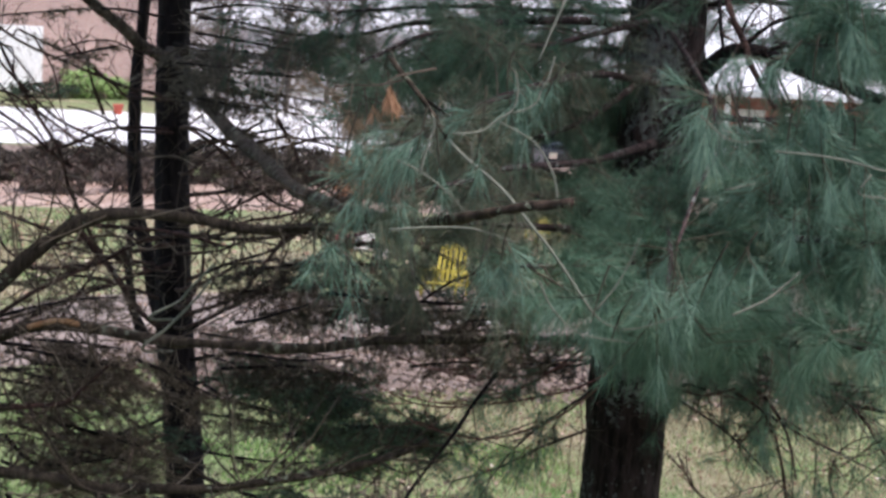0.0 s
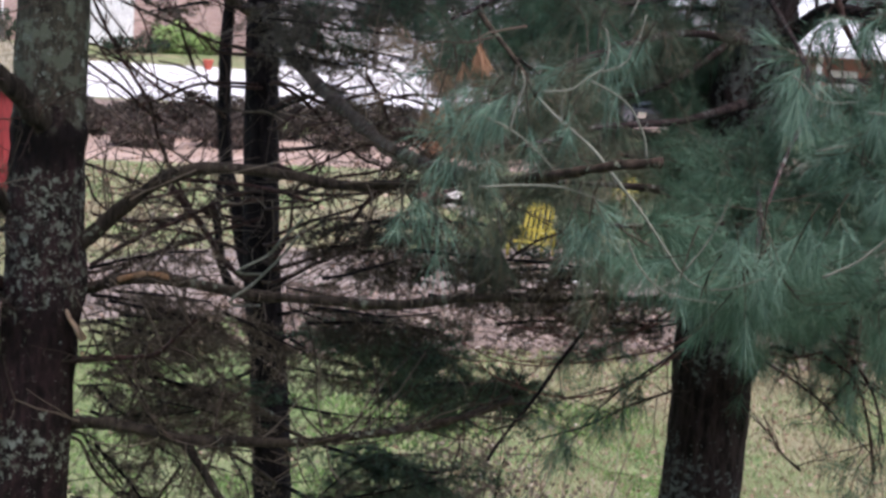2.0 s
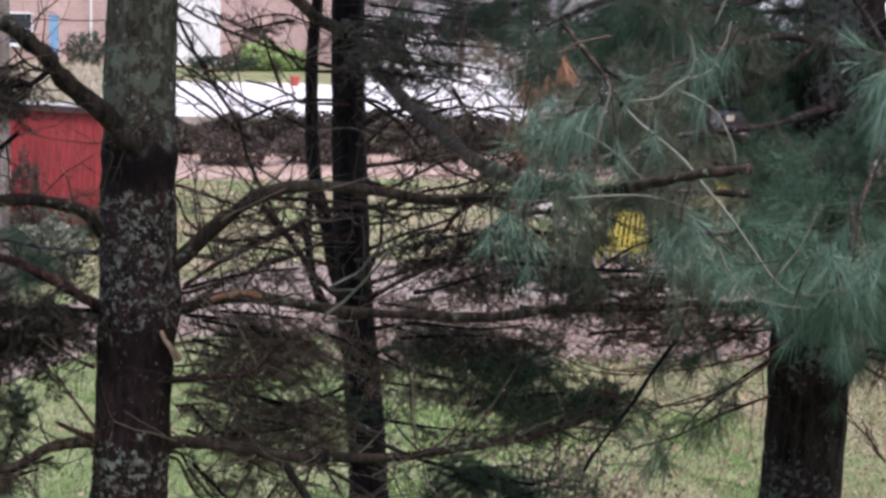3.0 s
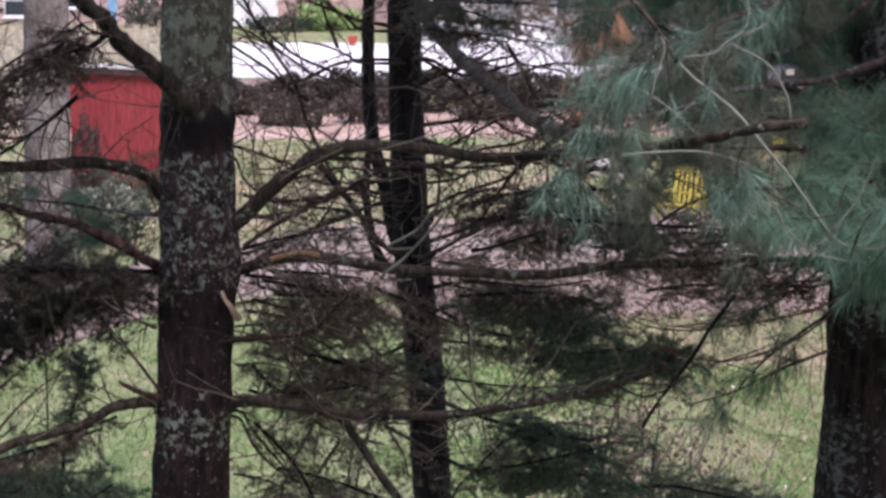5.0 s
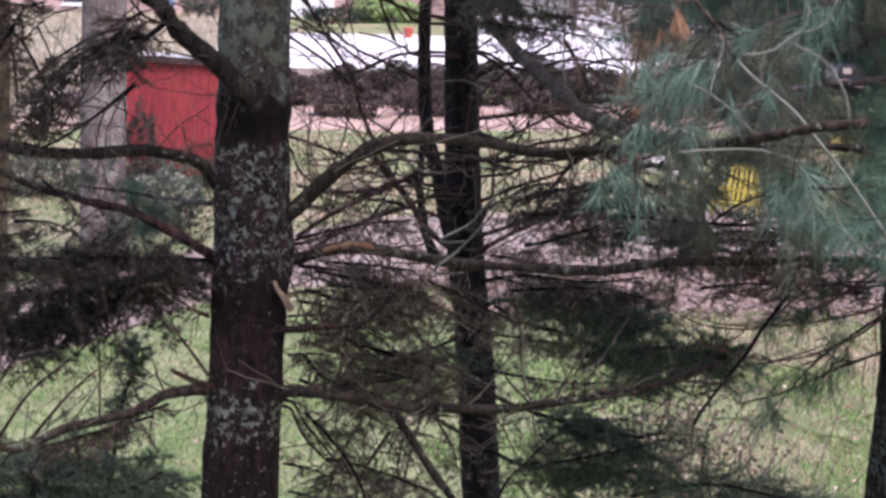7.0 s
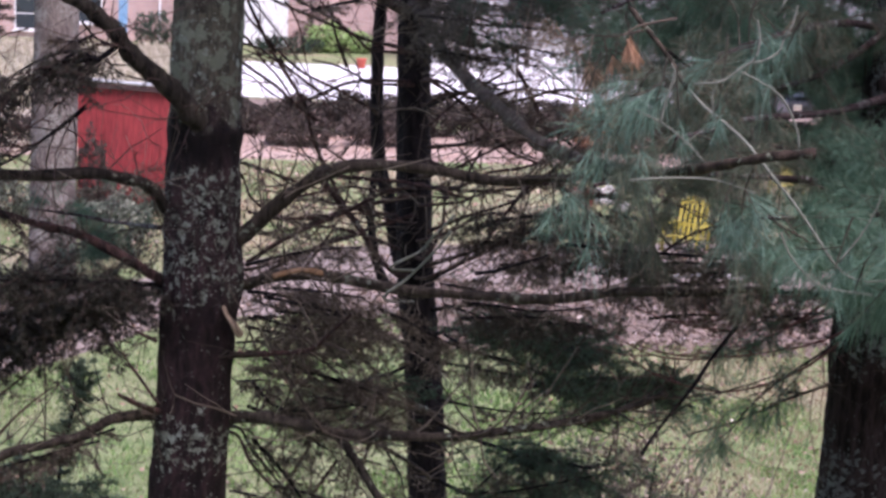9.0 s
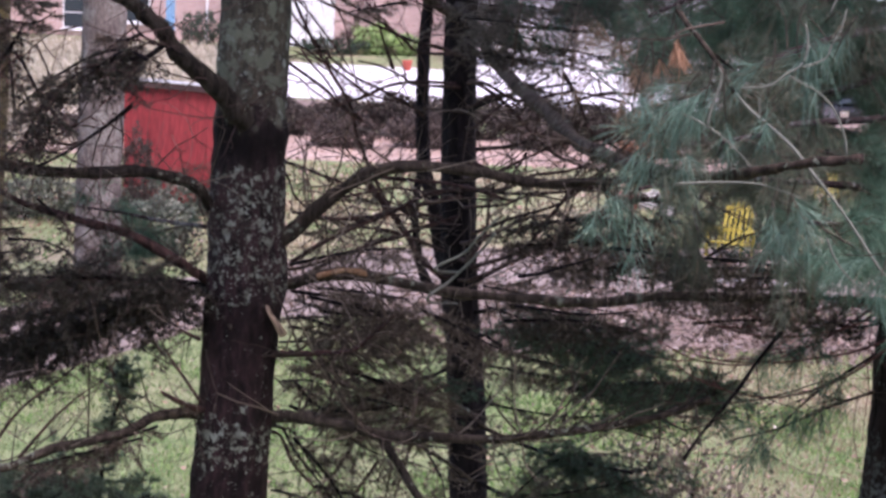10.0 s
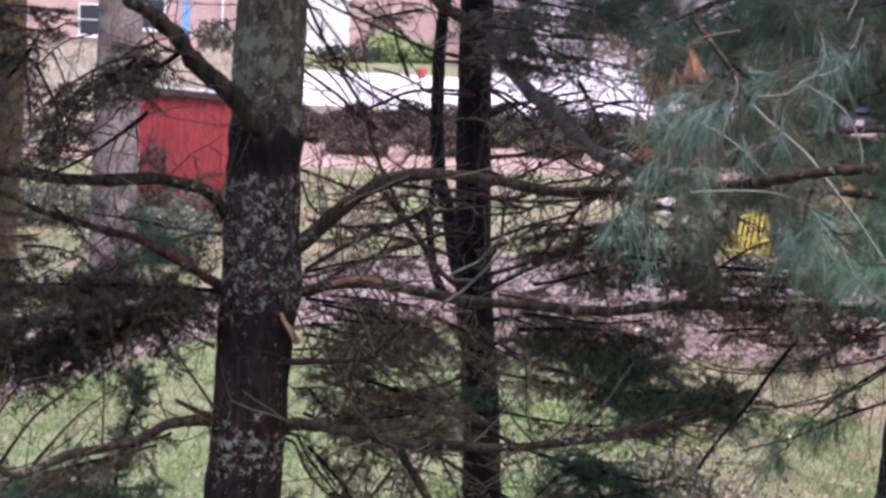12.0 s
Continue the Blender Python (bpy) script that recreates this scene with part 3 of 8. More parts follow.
sheet("driveway", [(-3.6, 28.0), (15, 33.0), (16, 39.5), (-2.2, 34.6)], 0.02, ASPHALT, (40, 12), 0.01,
      ("worn grey asphalt drive beside the lawn", "driveway", "", "structure"), 0.03)
sheet("leaf_litter", [(0.2, 26.6), (9, 28.2), (9.5, 31.2), (-0.6, 28.9)], 0.03, LEAF_NEAR, (40, 12), 0.03,
      ("brown fallen leaves along the drive", "leaf litter", "", "structure"), 0.04)
sheet("leaf_litter", [(-12, 45.5), (16, 50.0), (16, 56.5), (-12, 51.5)], 0.03, LEAF_MAT, (60, 16), 0.05,
      ("pinkish brown bed of leaves below the hedge", "leaf litter", "", "structure"), 0.04)


sheet("leaf_litter", [(-9.2, 56.4), (16, 60.2), (16, 61.2), (-8.6, 62.0)], 0.03, LEAF_NEAR, (60, 10), 0.03,
      ("brown leaves along the kerb behind the hedge", "leaf litter", "", "structure"), 0.04)
sheet("gravel_pad", [(-12.5, 50.0), (-9.2, 50.5), (-9.6, 56.5), (-13.6, 56.0)], 0.02, CONCRETE, (16, 12), 0.01,
      ("pale gravel patch beyond the shed", "gravel", "", "structure"), 0.03)


# ---- background: shed, houses, hedge ----
def box(bm, x0, x1, y0, y1, z0, z1):
    v = [bm.verts.new((x, y, z)) for z in (z0, z1) for x, y in ((x0, y0), (x1, y0), (x1, y1), (x0, y1))]
    for f in ((3, 2, 1, 0), (4, 5, 6, 7), (0, 1, 5, 4), (1, 2, 6, 5), (2, 3, 7, 6), (3, 0, 4, 7)):
        bm.faces.new([v[i] for i in f])


def box_part(name, dims, mat, parent, label="", bevel=0.0):
    bm = bmesh.new()
    box(bm, *dims)
    if bevel:
        bmesh.ops.bevel(bm, geom=bm.edges[:], offset=bevel, segments=2, affect="EDGES")
    return part(name, bm, mat, parent, label)


RED = two_tone("red_paint", (0.25, 0.032, 0.036), (0.31, 0.048, 0.05), 1.2, 24, 0.7, 0.25, 0.006, (1, 1, 0.15))
TIN = two_tone("tin_roof", (0.62, 0.62, 0.66), (0.75, 0.75, 0.78), 2, 30, 0.35, 0.1, 0.004, metal=0.3)
DARK_TRIM = two_tone("dark_trim", (0.06, 0.035, 0.035), (0.1, 0.06, 0.055), 3, 30)
WHITE = two_tone("white_paint", (0.78, 0.77, 0.79), (0.84, 0.83, 0.85), 1, 20, 0.55, 0.1)
GLASS, _gn, _gl, _gb = material("window_glass", 0.08, spec=0.6)
_gb.inputs["Base Color"].default_value = (0.03, 0.04, 0.05, 1)
ROOF = two_tone("shingle", (0.55, 0.56, 0.6), (0.66, 0.66, 0.7), 1.0, 12, 0.8, 0.4, 0.02)
SIDING = two_tone("pale_siding", (0.68, 0.66, 0.68), (0.76, 0.74, 0.76), 0.6, 14, 0.7, 0.2)
TERRACOTTA = two_tone("terracotta", (0.36, 0.075, 0.05), (0.46, 0.11, 0.075), 6, 40, 0.8, 0.3)
BLUE = two_tone("blue_plastic", (0.2, 0.38, 0.6), (0.25, 0.43, 0.64), 3, 30, 0.4, 0.1)


def brick_material(name, a, b_, mortar):
    m, n, l, b = material(name, 0.9, spec=0.15)
    tc = n.new("ShaderNodeTexCoord")
    mp = n.new("ShaderNodeMapping")
    mp.inputs["Rotation"].default_value = (radians(90), 0, 0)
    l.new(tc.outputs["Object"], mp.inputs["Vector"])
    t = n.new("ShaderNodeTexBrick")
    t.inputs["Scale"].default_value = 1.0
    t.inputs["Brick Width"].default_value, t.inputs["Row Height"].default_value = 0.22, 0.075
    t.inputs["Mortar Size"].default_value = 0.008
    t.inputs["Color1"].default_value, t.inputs["Color2"].default_value = (*a, 1), (*b_, 1)
    t.inputs["Mortar"].default_value = (*mortar, 1)
    l.new(mp.outputs[0], t.inputs["Vector"])
    big = noise_node(n, l, 0.5, 4)
    c = mix(n, l, 1.0, t.outputs["Color"], ramp(n, l, big, [(0.3, (0.8, 0.8, 0.8)), (0.7, (1.1, 1.1, 1.1))]), "MULTIPLY")
    l.new(c, b.inputs["Base Color"])
    bump(n, l, b, t.outputs["Fac"], -0.3, 0.01)
    return m


BRICK_PINK = brick_material("pink_brick", (0.42, 0.27, 0.25), (0.5, 0.33, 0.3), (0.5, 0.44, 0.42))
BRICK_RED = brick_material("red_brick", (0.36, 0.13, 0.11), (0.44, 0.18, 0.15), (0.42, 0.36, 0.33))


def red_shed(at, turn):
    s = thing("garden_shed", "red painted board shed with a low pale metal roof", "shed", at=at, turn=turn)
    w, d, h = 2.2, 1.6, 2.55
    box_part("wall", (-w / 2, w / 2, 0, d, 0.05, h - 0.28), RED, s)
    for k in range(12):
        x = -w / 2 + (k + 0.5) * w / 12
        box_part("board", (x - w / 24 + 0.003, x + w / 24 - 0.003, -0.02 - 0.003 * (k % 2), -0.002, 0.03, h - 0.03 - 0.05 * (x + w / 2)), RED, s)
    for x in (-w / 2, w / 2 - 0.07):
        box_part("corner_trim", (x, x + 0.07, -0.034, -0.024, 0.03, h - 0.1), RED, s)
    bm = bmesh.new()
    box(bm, -w / 2 - 0.06, w / 2 + 0.08, -0.14, d + 0.1, h, h + 0.028)
    for v in bm.verts:
        v.co.z += -0.05 * (v.co.x + w / 2) - 0.13 * (v.co.y + 0.14) / d
    part("roof", bm, TIN, s, "pale sheet-metal roof")
    bm = bmesh.new()
    box(bm, -w / 2 - 0.05, w / 2 + 0.07, -0.12, -0.09, h - 0.13, h - 0.012)
    for v in bm.verts:
        v.co.z += -0.05 * (v.co.x + w / 2)
    part("fascia", bm, DARK_TRIM, s, "dark wooden fascia board")
    box_part("plinth", (-w / 2 + 0.02, w / 2 - 0.02, 0.02, d, 0, 0.05), DARK_TRIM, s)
    return s


sx, sy = (-6.34, 38.13)
red_shed((sx, sy, 0), 3)


def window(parent, x, z, w, h, y=0.0):
    f = box_part("window", (x - w / 2 - 0.08, x + w / 2 + 0.08, y - 0.05, y + 0.05, z - 0.08, z + h + 0.08), WHITE, parent, "white framed sash window")
    box_part("pane", (x - w / 2, x + w / 2, y - 0.062, y - 0.054, z, z + h / 2 - 0.03), GLASS, f)
    box_part("pane", (x - w / 2, x + w / 2, y - 0.062, y - 0.054, z + h / 2 + 0.03, z + h), GLASS, f)
    box_part("sill", (x - w / 2 - 0.15, x + w / 2 + 0.15, y - 0.16, y - 0.052, z - 0.16, z - 0.085), WHITE, f)


def gable_roof(parent, x0, x1, y0, y1, z, rise, over=0.5, mat=ROOF):
    bm = bmesh.new()
    ym = (y0 + y1) / 2
    pts = [(y0 - over, z), (ym, z + rise), (y1 + over, z), (y1 + over, z + 0.18), (ym, z + rise + 0.2), (y0 - over, z + 0.18)]
    a = [bm.verts.new((x0 - over, y, h)) for y, h in pts]
    b = [bm.verts.new((x1 + over, y, h)) for y, h in pts]
    for i in range(6):
        j = (i + 1) % 6
        bm.faces.new((a[i], a[j], b[j], b[i]))
    bm.faces.new((a[0], a[5], a[4], a[1]))
    bm.faces.new((a[1], a[4], a[3], a[2]))
    bm.faces.new((b[0], b[1], b[4], b[5]))
    bm.faces.new((b[1], b[2], b[3], b[4]))
    part("roof", bm, mat, parent)


def gable_wall(parent, x0, x1, y0, y1, z, rise, mat):
    bm = bmesh.new()
    box(bm, x0, x1, y0, y1, 0, z)
    for x in (x0, x1):
        v = [bm.verts.new(p) for p in ((x, y0, z), (x, y1, z), (x, (y0 + y1) / 2, z + rise))]
        bm.faces.new(v if x == x1 else v[::-1])
    part("wall", bm, mat, parent)


# brick house with a white garage door, across the road to the west
house = thing("brick_house", "long pink-brown brick house with a white garage door", "house", at=(0, 86.5, 0))
gable_wall(house, -27, -2.6, 0, 9, 5.2, 3, BRICK_PINK)
gable_roof(house, -27, -2.6, 0, 9, 5.2, 3)
gar = box_part("garage_door", (-10.6, -7.5, -0.06, -0.01, 0.0, 2.9), WHITE, house, "white panelled garage door")
for r in range(4):
    for c in range(4):
        box_part("panel", (-10.5 + c * 0.75, -9.85 + c * 0.75, -0.085, -0.065, 0.1 + r * 0.7, 0.7 + r * 0.7), WHITE, gar)
# shutter panel, the blue reflected in window glass put into its colour
box_part("shutter_panel", (-15.1, -14.7, -0.06, -0.01, 0.25, 2.1), BLUE, house, "narrow pale blue shutter panel")
box_part("downpipe", (-13.3, -13.2, -0.1, -0.005, 0.0, 5.1), WHITE, house, "white downpipe")
for x, z in ((-19.2, 0.4), (-22.8, 0.4), (-16.4, 0.8), (-19.2, 3.2), (-16.4, 3.4)):
    window(house, x, z, 1.0, 1.3)

# red-brick house with a porch, beyond the right-hand pine
porch_house = thing("porch_house", "red-brick house with white porch posts and grey roof", "house", at=(0, 0, 0))
hx0, hy0 = 12.5, 64.0
porch_house.matrix_basis = pose(hx0, hy0, 0, 0, 0, -8)
gable_wall(porch_house, 0, 16, 0, 8, 2.6, 2.6, BRICK_RED)
gable_roof(porch_house, 0, 16, -1.9, 8, 2.65, 3.2)
for x in (0.3, 3.3, 4.6, 6.6, 9.5, 13.0, 15.5):
    box_part("porch_post", (x - 0.09, x + 0.09, -1.75, -1.57, 0, 2.64), WHITE, porch_house, "white square porch post", 0.01)
for x in (2.2, 8.0, 11.4):
    window(porch_house, x, 0.9, 1.0, 1.2)
box_part("door", (5.2, 6.1, -0.06, -0.005, 0.02, 2.1), WHITE, porch_house, "white front door")

# pale house seen in specks behind the pine boughs
white_house = thing("white_house", "pale sided house behind the road", "house", at=(1.2, 92, 0))
gable_wall(white_house, -2.4, 15, 0, 9, 3.0, 2.4, SIDING)
gable_roof(white_house, -2.4, 15, 0, 9, 3.0, 2.4)
for x in (1.8, 4.6, 9.0, 12.6):
    window(white_house, x, 1.0, 1.1, 1.3)


# ---- the trees ----
def pine_tree(label, group="garden trees"):
    return thing("pine_tree", label, "tree", group)


def dress_pine(g, path, count, length, shoots=6, start=0.25, needles=55, down=0.25, size=1.0):
    """Needle sprays along both sides of a live limb."""
    path = np.asarray(path)
    tan = unit(np.gradient(path, axis=0))
    for k in range(count):
        s = start + (1 - start) * (k + rng.uniform(0, 1)) / count
        i = min(int(s * (len(path) - 1)), len(path) - 1)
        a = unit(rng.normal(size=3) * np.array([1, 1, 0.8]) + np.array([0, 0, -down]))
        w = unit(tan[i] * rng.uniform(0.2, 0.9) + a)
        pine_spray(g, path[i], path[i] + w * length * (1.1 - 0.6 * s) * rng.uniform(0.5, 1.15), shoots, size, needles)


def dress_spruce(g, path, count, length, start=0.2, down=0.3, density=1.0, width=0.35, side=1.0, wide=1.0):
    path = np.asarray(path)
    tan = unit(np.gradient(path, axis=0))
    for k in range(count):
        s = start + (1 - start) * (k + rng.uniform(0, 1)) / count
        i = min(int(s * (len(path) - 1)), len(path) - 1)
        a = rng.normal(size=3) * np.array([side, side, 0.35]) + np.array([0, 0, -down])
        w = unit(tan[i] * rng.uniform(0.3, 1.0) + unit(a))
        spruce_spray(g, path[i], path[i] + w * length * rng.uniform(0.5, 1.15), 1.0, width, 0.12, density, wide)


# pine with lichen-spotted bark
pine_a = pine_tree("old pine with red-brown bark spotted with pale lichen")
tp = [(-0.95, 7.40, 5.48), (-0.96, 7.40, 5.04), (-0.96, 7.40, 4.60), (-0.98, 7.40, 4.14), (-1.01, 7.40, 3.47)]
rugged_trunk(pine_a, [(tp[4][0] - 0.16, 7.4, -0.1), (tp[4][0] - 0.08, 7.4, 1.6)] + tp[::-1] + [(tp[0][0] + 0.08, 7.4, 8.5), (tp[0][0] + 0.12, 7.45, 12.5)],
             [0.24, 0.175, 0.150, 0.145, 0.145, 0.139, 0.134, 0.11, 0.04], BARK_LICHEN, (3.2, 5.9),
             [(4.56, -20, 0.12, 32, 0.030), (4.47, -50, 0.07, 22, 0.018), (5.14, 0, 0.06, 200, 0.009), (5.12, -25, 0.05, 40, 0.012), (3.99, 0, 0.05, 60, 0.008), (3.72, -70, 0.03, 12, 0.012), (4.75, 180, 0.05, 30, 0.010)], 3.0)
limb(pine_a, [(-0.86, 7.27, 4.48), (-0.84, 7.26, 4.44), (-0.81, 7.26, 4.40), (-0.79, 7.28, 4.36)], 0.006, 0.017, WOOD_PALE, "torn_wood", "pale torn wood where a limb broke off", 5, 3, 0.2)

reseed(601)
g = Greenery()
lu, pth = limb(pine_a, [(-0.93, 7.40, 5.12), (-0.97, 7.28, 5.19), (-1.01, 7.24, 5.24), (-1.05, 7.21, 5.30), (-1.11, 7.17, 5.36), (-1.17, 7.13, 5.41), (-1.21, 7.10, 5.46), (-1.25, 7.06, 5.53), (-1.30, 7.02, 5.58), (-1.34, 6.99, 5.62), (-1.42, 6.95, 5.67)], 0.05, 0.027, LIMB_DARK, seed=11, rough=0.15)
dead_twigs(g, pth, 10, 0.4, 0.004)
g.link(lu, TWIG_DARK, NEEDLE_DEAD)

reseed(602)
g = Greenery()
l1, pth = limb(pine_a, [(-1.05, 7.42, 4.75), (-1.10, 7.35, 4.84), (-1.13, 7.28, 4.91), (-1.21, 7.21, 4.96), (-1.35, 7.14, 4.99), (-1.51, 7.08, 4.98), (-1.71, 7.03, 4.99), (-1.85, 6.99, 5.01), (-1.97, 6.94, 5.01), (-2.10, 6.90, 5.00)], 0.0282, 0.0187, LIMB_DARK, seed=12)
dead_twigs(g, pth, 16, 0.35, 0.004)
g.link(l1, TWIG_DEAD, NEEDLE_DEAD)

reseed(603)
g = Greenery()
l2, pth = limb(pine_a, [(-1.09, 7.42, 4.53), (-1.13, 7.36, 4.56), (-1.25, 7.29, 4.65), (-1.41, 7.23, 4.74), (-1.56, 7.19, 4.78), (-1.77, 7.16, 4.84), (-1.91, 7.13, 4.91), (-2.07, 7.10, 4.96)], 0.0261, 0.0094, LIMB_RED, seed=13)
dead_twigs(g, pth, 16, 0.35, 0.004)
g.link(l2, TWIG_DEAD, NEEDLE_DEAD)

reseed(704)
g = Greenery()
l3, pth = limb(pine_a, [(-1.07, 7.42, 3.98), (-1.12, 7.36, 4.00), (-1.19, 7.29, 4.02), (-1.29, 7.23, 4.01), (-1.37, 7.16, 3.97), (-1.51, 7.10, 3.94), (-1.65, 7.06, 3.91), (-1.81, 7.02, 3.84), (-1.90, 6.98, 3.88), (-1.99, 6.94, 3.92), (-2.11, 6.90, 3.95)], 0.0261, 0.0146, LIMB_OLIVE, seed=14)
dead_twigs(g, pth, 26, 0.4, 0.0045, up=0.4)
g.link(l3, TWIG_DEAD, NEEDLE_DEAD)
limb(pine_a, [(-1.10, 7.28, 4.04), (-1.17, 7.19, 4.09), (-1.23, 7.10, 4.15)], 0.0152, 0.0062, LIMB_RED, "branch_stub", "short broken branch stub", 15)

reseed(605)
g = Greenery()
r1, pth = limb(pine_a, [(-0.87, 7.42, 4.64), (-0.78, 7.37, 4.75), (-0.65, 7.32, 4.88), (-0.51, 7.27, 4.99), (-0.34, 7.22, 5.05), (-0.09, 7.18, 5.05), (0.17, 7.13, 5.02), (0.33, 7.09, 5.04), (0.49, 7.04, 5.06), (0.66, 7.00, 5.07)], 0.0369, 0.0125, LIMB_OLIVE, seed=16, rough=0.15)
dead_twigs(g, pth, 46, 0.5, 0.005)
g.link(r1, TWIG_DEAD, NEEDLE_DEAD)

reseed(606)
g = Greenery()
r2, pth2 = limb(pine_a, [(-0.85, 7.42, 4.52), (-0.75, 7.38, 4.55), (-0.66, 7.34, 4.59), (-0.52, 7.30, 4.61), (-0.39, 7.26, 4.60), (-0.21, 7.22, 4.58), (-0.08, 7.16, 4.58), (0.13, 7.09, 4.59), (0.40, 7.02, 4.60), (0.64, 6.95, 4.65), (0.94, 6.87, 4.68), (1.19, 6.80, 4.71)], 0.029, 0.016, LIMB_OLIVE, seed=17, rough=0.17)
dead_twigs(g, pth2, 46, 0.42, 0.0042)
g.link(r2, TWIG_DEAD, NEEDLE_DEAD)
limb(pine_a, [(-0.66, 7.20, 4.61), (-0.60, 7.20, 4.63), (-0.54, 7.20, 4.64), (-0.47, 7.20, 4.63)], 0.0107, 0.0107, WOOD_FRESH, "torn_wood", "orange torn strip of bare wood", 18, 4, 0.25)

reseed(607)
g = Greenery()
r3, pth3 = limb(pine_a, [(-0.89, 7.42, 3.98), (-0.79, 7.36, 4.01), (-0.69, 7.29, 4.03), (-0.51, 7.23, 4.02), (-0.38, 7.16, 4.01), (-0.18, 7.10, 4.03), (0.04, 7.08, 4.04), (0.27, 7.06, 4.08), (0.50, 7.04, 4.13), (0.69, 7.02, 4.19), (0.84, 7.00, 4.26)], 0.028, 0.0145, LIMB_OLIVE, seed=19, rough=0.16)
dead_twigs(g, pth3, 54, 0.42, 0.0055, up=0.2)
g.link(r3, TWIG_DEAD, NEEDLE_DEAD)
limb(pine_a, [(-0.43, 7.20, 4.01), (-0.37, 7.16, 3.98), (-0.32, 7.12, 3.92), (-0.24, 7.08, 3.81), (-0.15, 7.04, 3.70), (-0.08, 7.00, 3.60)], 0.0214, 0.0146, LIMB_DARK, seed=20)
reseed(608)
g = Greenery()
r4, pth = limb(pine_a, [(-0.84, 7.35, 4.26), (-0.74, 7.30, 4.28), (-0.63, 7.25, 4.30), (-0.51, 7.20, 4.33), (-0.43, 7.15, 4.41), (-0.35, 7.10, 4.50)], 0.0152, 0.0062, LIMB_RED, seed=21)
dead_twigs(g, pth, 24, 0.4, 0.0055)
g.link(r4, TWIG_DEAD, NEEDLE_DEAD)

# dark straight pine behind it
pine_b = pine_tree("dark slender pine with bare lower branches")
tp = [(-0.22, 10.50, 5.29), (-0.20, 10.50, 4.67), (-0.17, 10.50, 4.04), (-0.10, 10.50, 3.39), (-0.04, 10.50, 2.46)]
PB_X = tp[2][0]
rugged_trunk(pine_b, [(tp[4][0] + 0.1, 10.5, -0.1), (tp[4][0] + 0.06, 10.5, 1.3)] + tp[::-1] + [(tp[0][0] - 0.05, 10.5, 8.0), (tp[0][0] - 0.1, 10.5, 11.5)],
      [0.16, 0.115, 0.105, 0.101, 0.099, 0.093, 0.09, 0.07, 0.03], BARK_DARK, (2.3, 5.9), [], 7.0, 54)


def rooted(tree, pts):
    """Lead the end of a bare limb that lies nearest to a stem back into that stem."""
    if tree not in (pine_a, pine_b):
        return tree, pts
    best = min(((abs(p[0] / p[1] - fx / fy), i, t, fx, fy) for i, p in ((0, pts[0]), (-1, pts[-1])) for t, fx, fy in ((pine_a, -0.95, 7.4), (pine_b, PB_X, 10.5))), key=lambda q: q[0])
    gap, i, t, fx, fy = best
    p = pts[i]
    if gap > 0.03 or abs(p[1] - fy) < 0.3:
        return tree, pts
    root = (fx, fy, 6.0 + (p[2] - 6.0) * fy / p[1])
    return t, ([root] + list(pts) if i == 0 else list(pts) + [root])


def bare_limb(tree, pts, r0, r1, mat, seed, twigs, length=0.5, r=0.005, twig_mat=TWIG_DEAD, up=0.0):
    tree, pts = rooted(tree, pts)
    reseed(seed)
    g = Greenery()
    ob, path = limb(tree, pts, r0, r1, mat, seed=seed)
    if twigs:
        dead_twigs(g, path, twigs, length, r, up=up)
        g.link(ob, twig_mat, NEEDLE_DEAD)
    return path


bare_limb(pine_b, [(-0.21, 10.40, 4.03), (-0.28, 10.31, 4.06), (-0.40, 10.22, 4.20), (-0.53, 10.13, 4.41), (-0.63, 10.04, 4.61), (-0.72, 9.96, 4.82), (-0.77, 9.87, 5.02), (-0.92, 9.78, 5.27), (-1.04, 9.69, 5.52), (-1.11, 9.60, 5.69)], 0.0148, 0.0068, LIMB_RED, 31, 12)
bare_limb(pine_b, [(-0.24, 10.40, 5.26), (-0.33, 10.28, 5.30), (-0.45, 10.16, 5.33), (-0.67, 10.04, 5.42), (-0.95, 9.92, 5.54), (-1.08, 9.80, 5.63)], 0.0116, 0.0065, LIMB_RED, 32, 6)
bare_limb(pine_b, [(-0.41, 10.40, 4.92), (-0.45, 10.28, 4.97), (-0.60, 10.16, 5.06), (-0.82, 10.04, 5.18), (-1.05, 9.92, 5.42), (-1.10, 9.80, 5.51)], 0.0102, 0.0048, LIMB_RED, 33, 6)
bare_limb(pine_b, [(-0.71, 10.00, 4.92), (-0.82, 9.90, 5.01), (-0.90, 9.80, 5.10), (-1.06, 9.70, 5.22), (-1.16, 9.60, 5.32)], 0.0106, 0.0063, LIMB_RED, 34, 4)
bare_limb(pine_b, [(-0.14, 10.30, 4.56), (-0.22, 10.15, 4.56), (-0.40, 10.00, 4.52), (-0.57, 9.85, 4.44), (-0.72, 9.70, 4.44), (-0.87, 9.55, 4.47), (-0.99, 9.40, 4.51)], 0.0123, 0.0070, LIMB_RED, 35, 9)
bare_limb(pine_b, [(-0.18, 10.30, 4.50), (-0.53, 10.08, 4.44), (-0.69, 9.85, 4.40), (-0.83, 9.62, 4.34), (-0.98, 9.40, 4.26)], 0.0138, 0.0084, LIMB_RED, 36, 9)
bare_limb(pine_b, [(-0.19, 10.30, 4.39), (-0.52, 10.08, 4.30), (-0.70, 9.85, 4.26), (-0.85, 9.62, 4.21), (-0.92, 9.40, 4.20)], 0.0138, 0.0084, LIMB_RED, 37, 9)
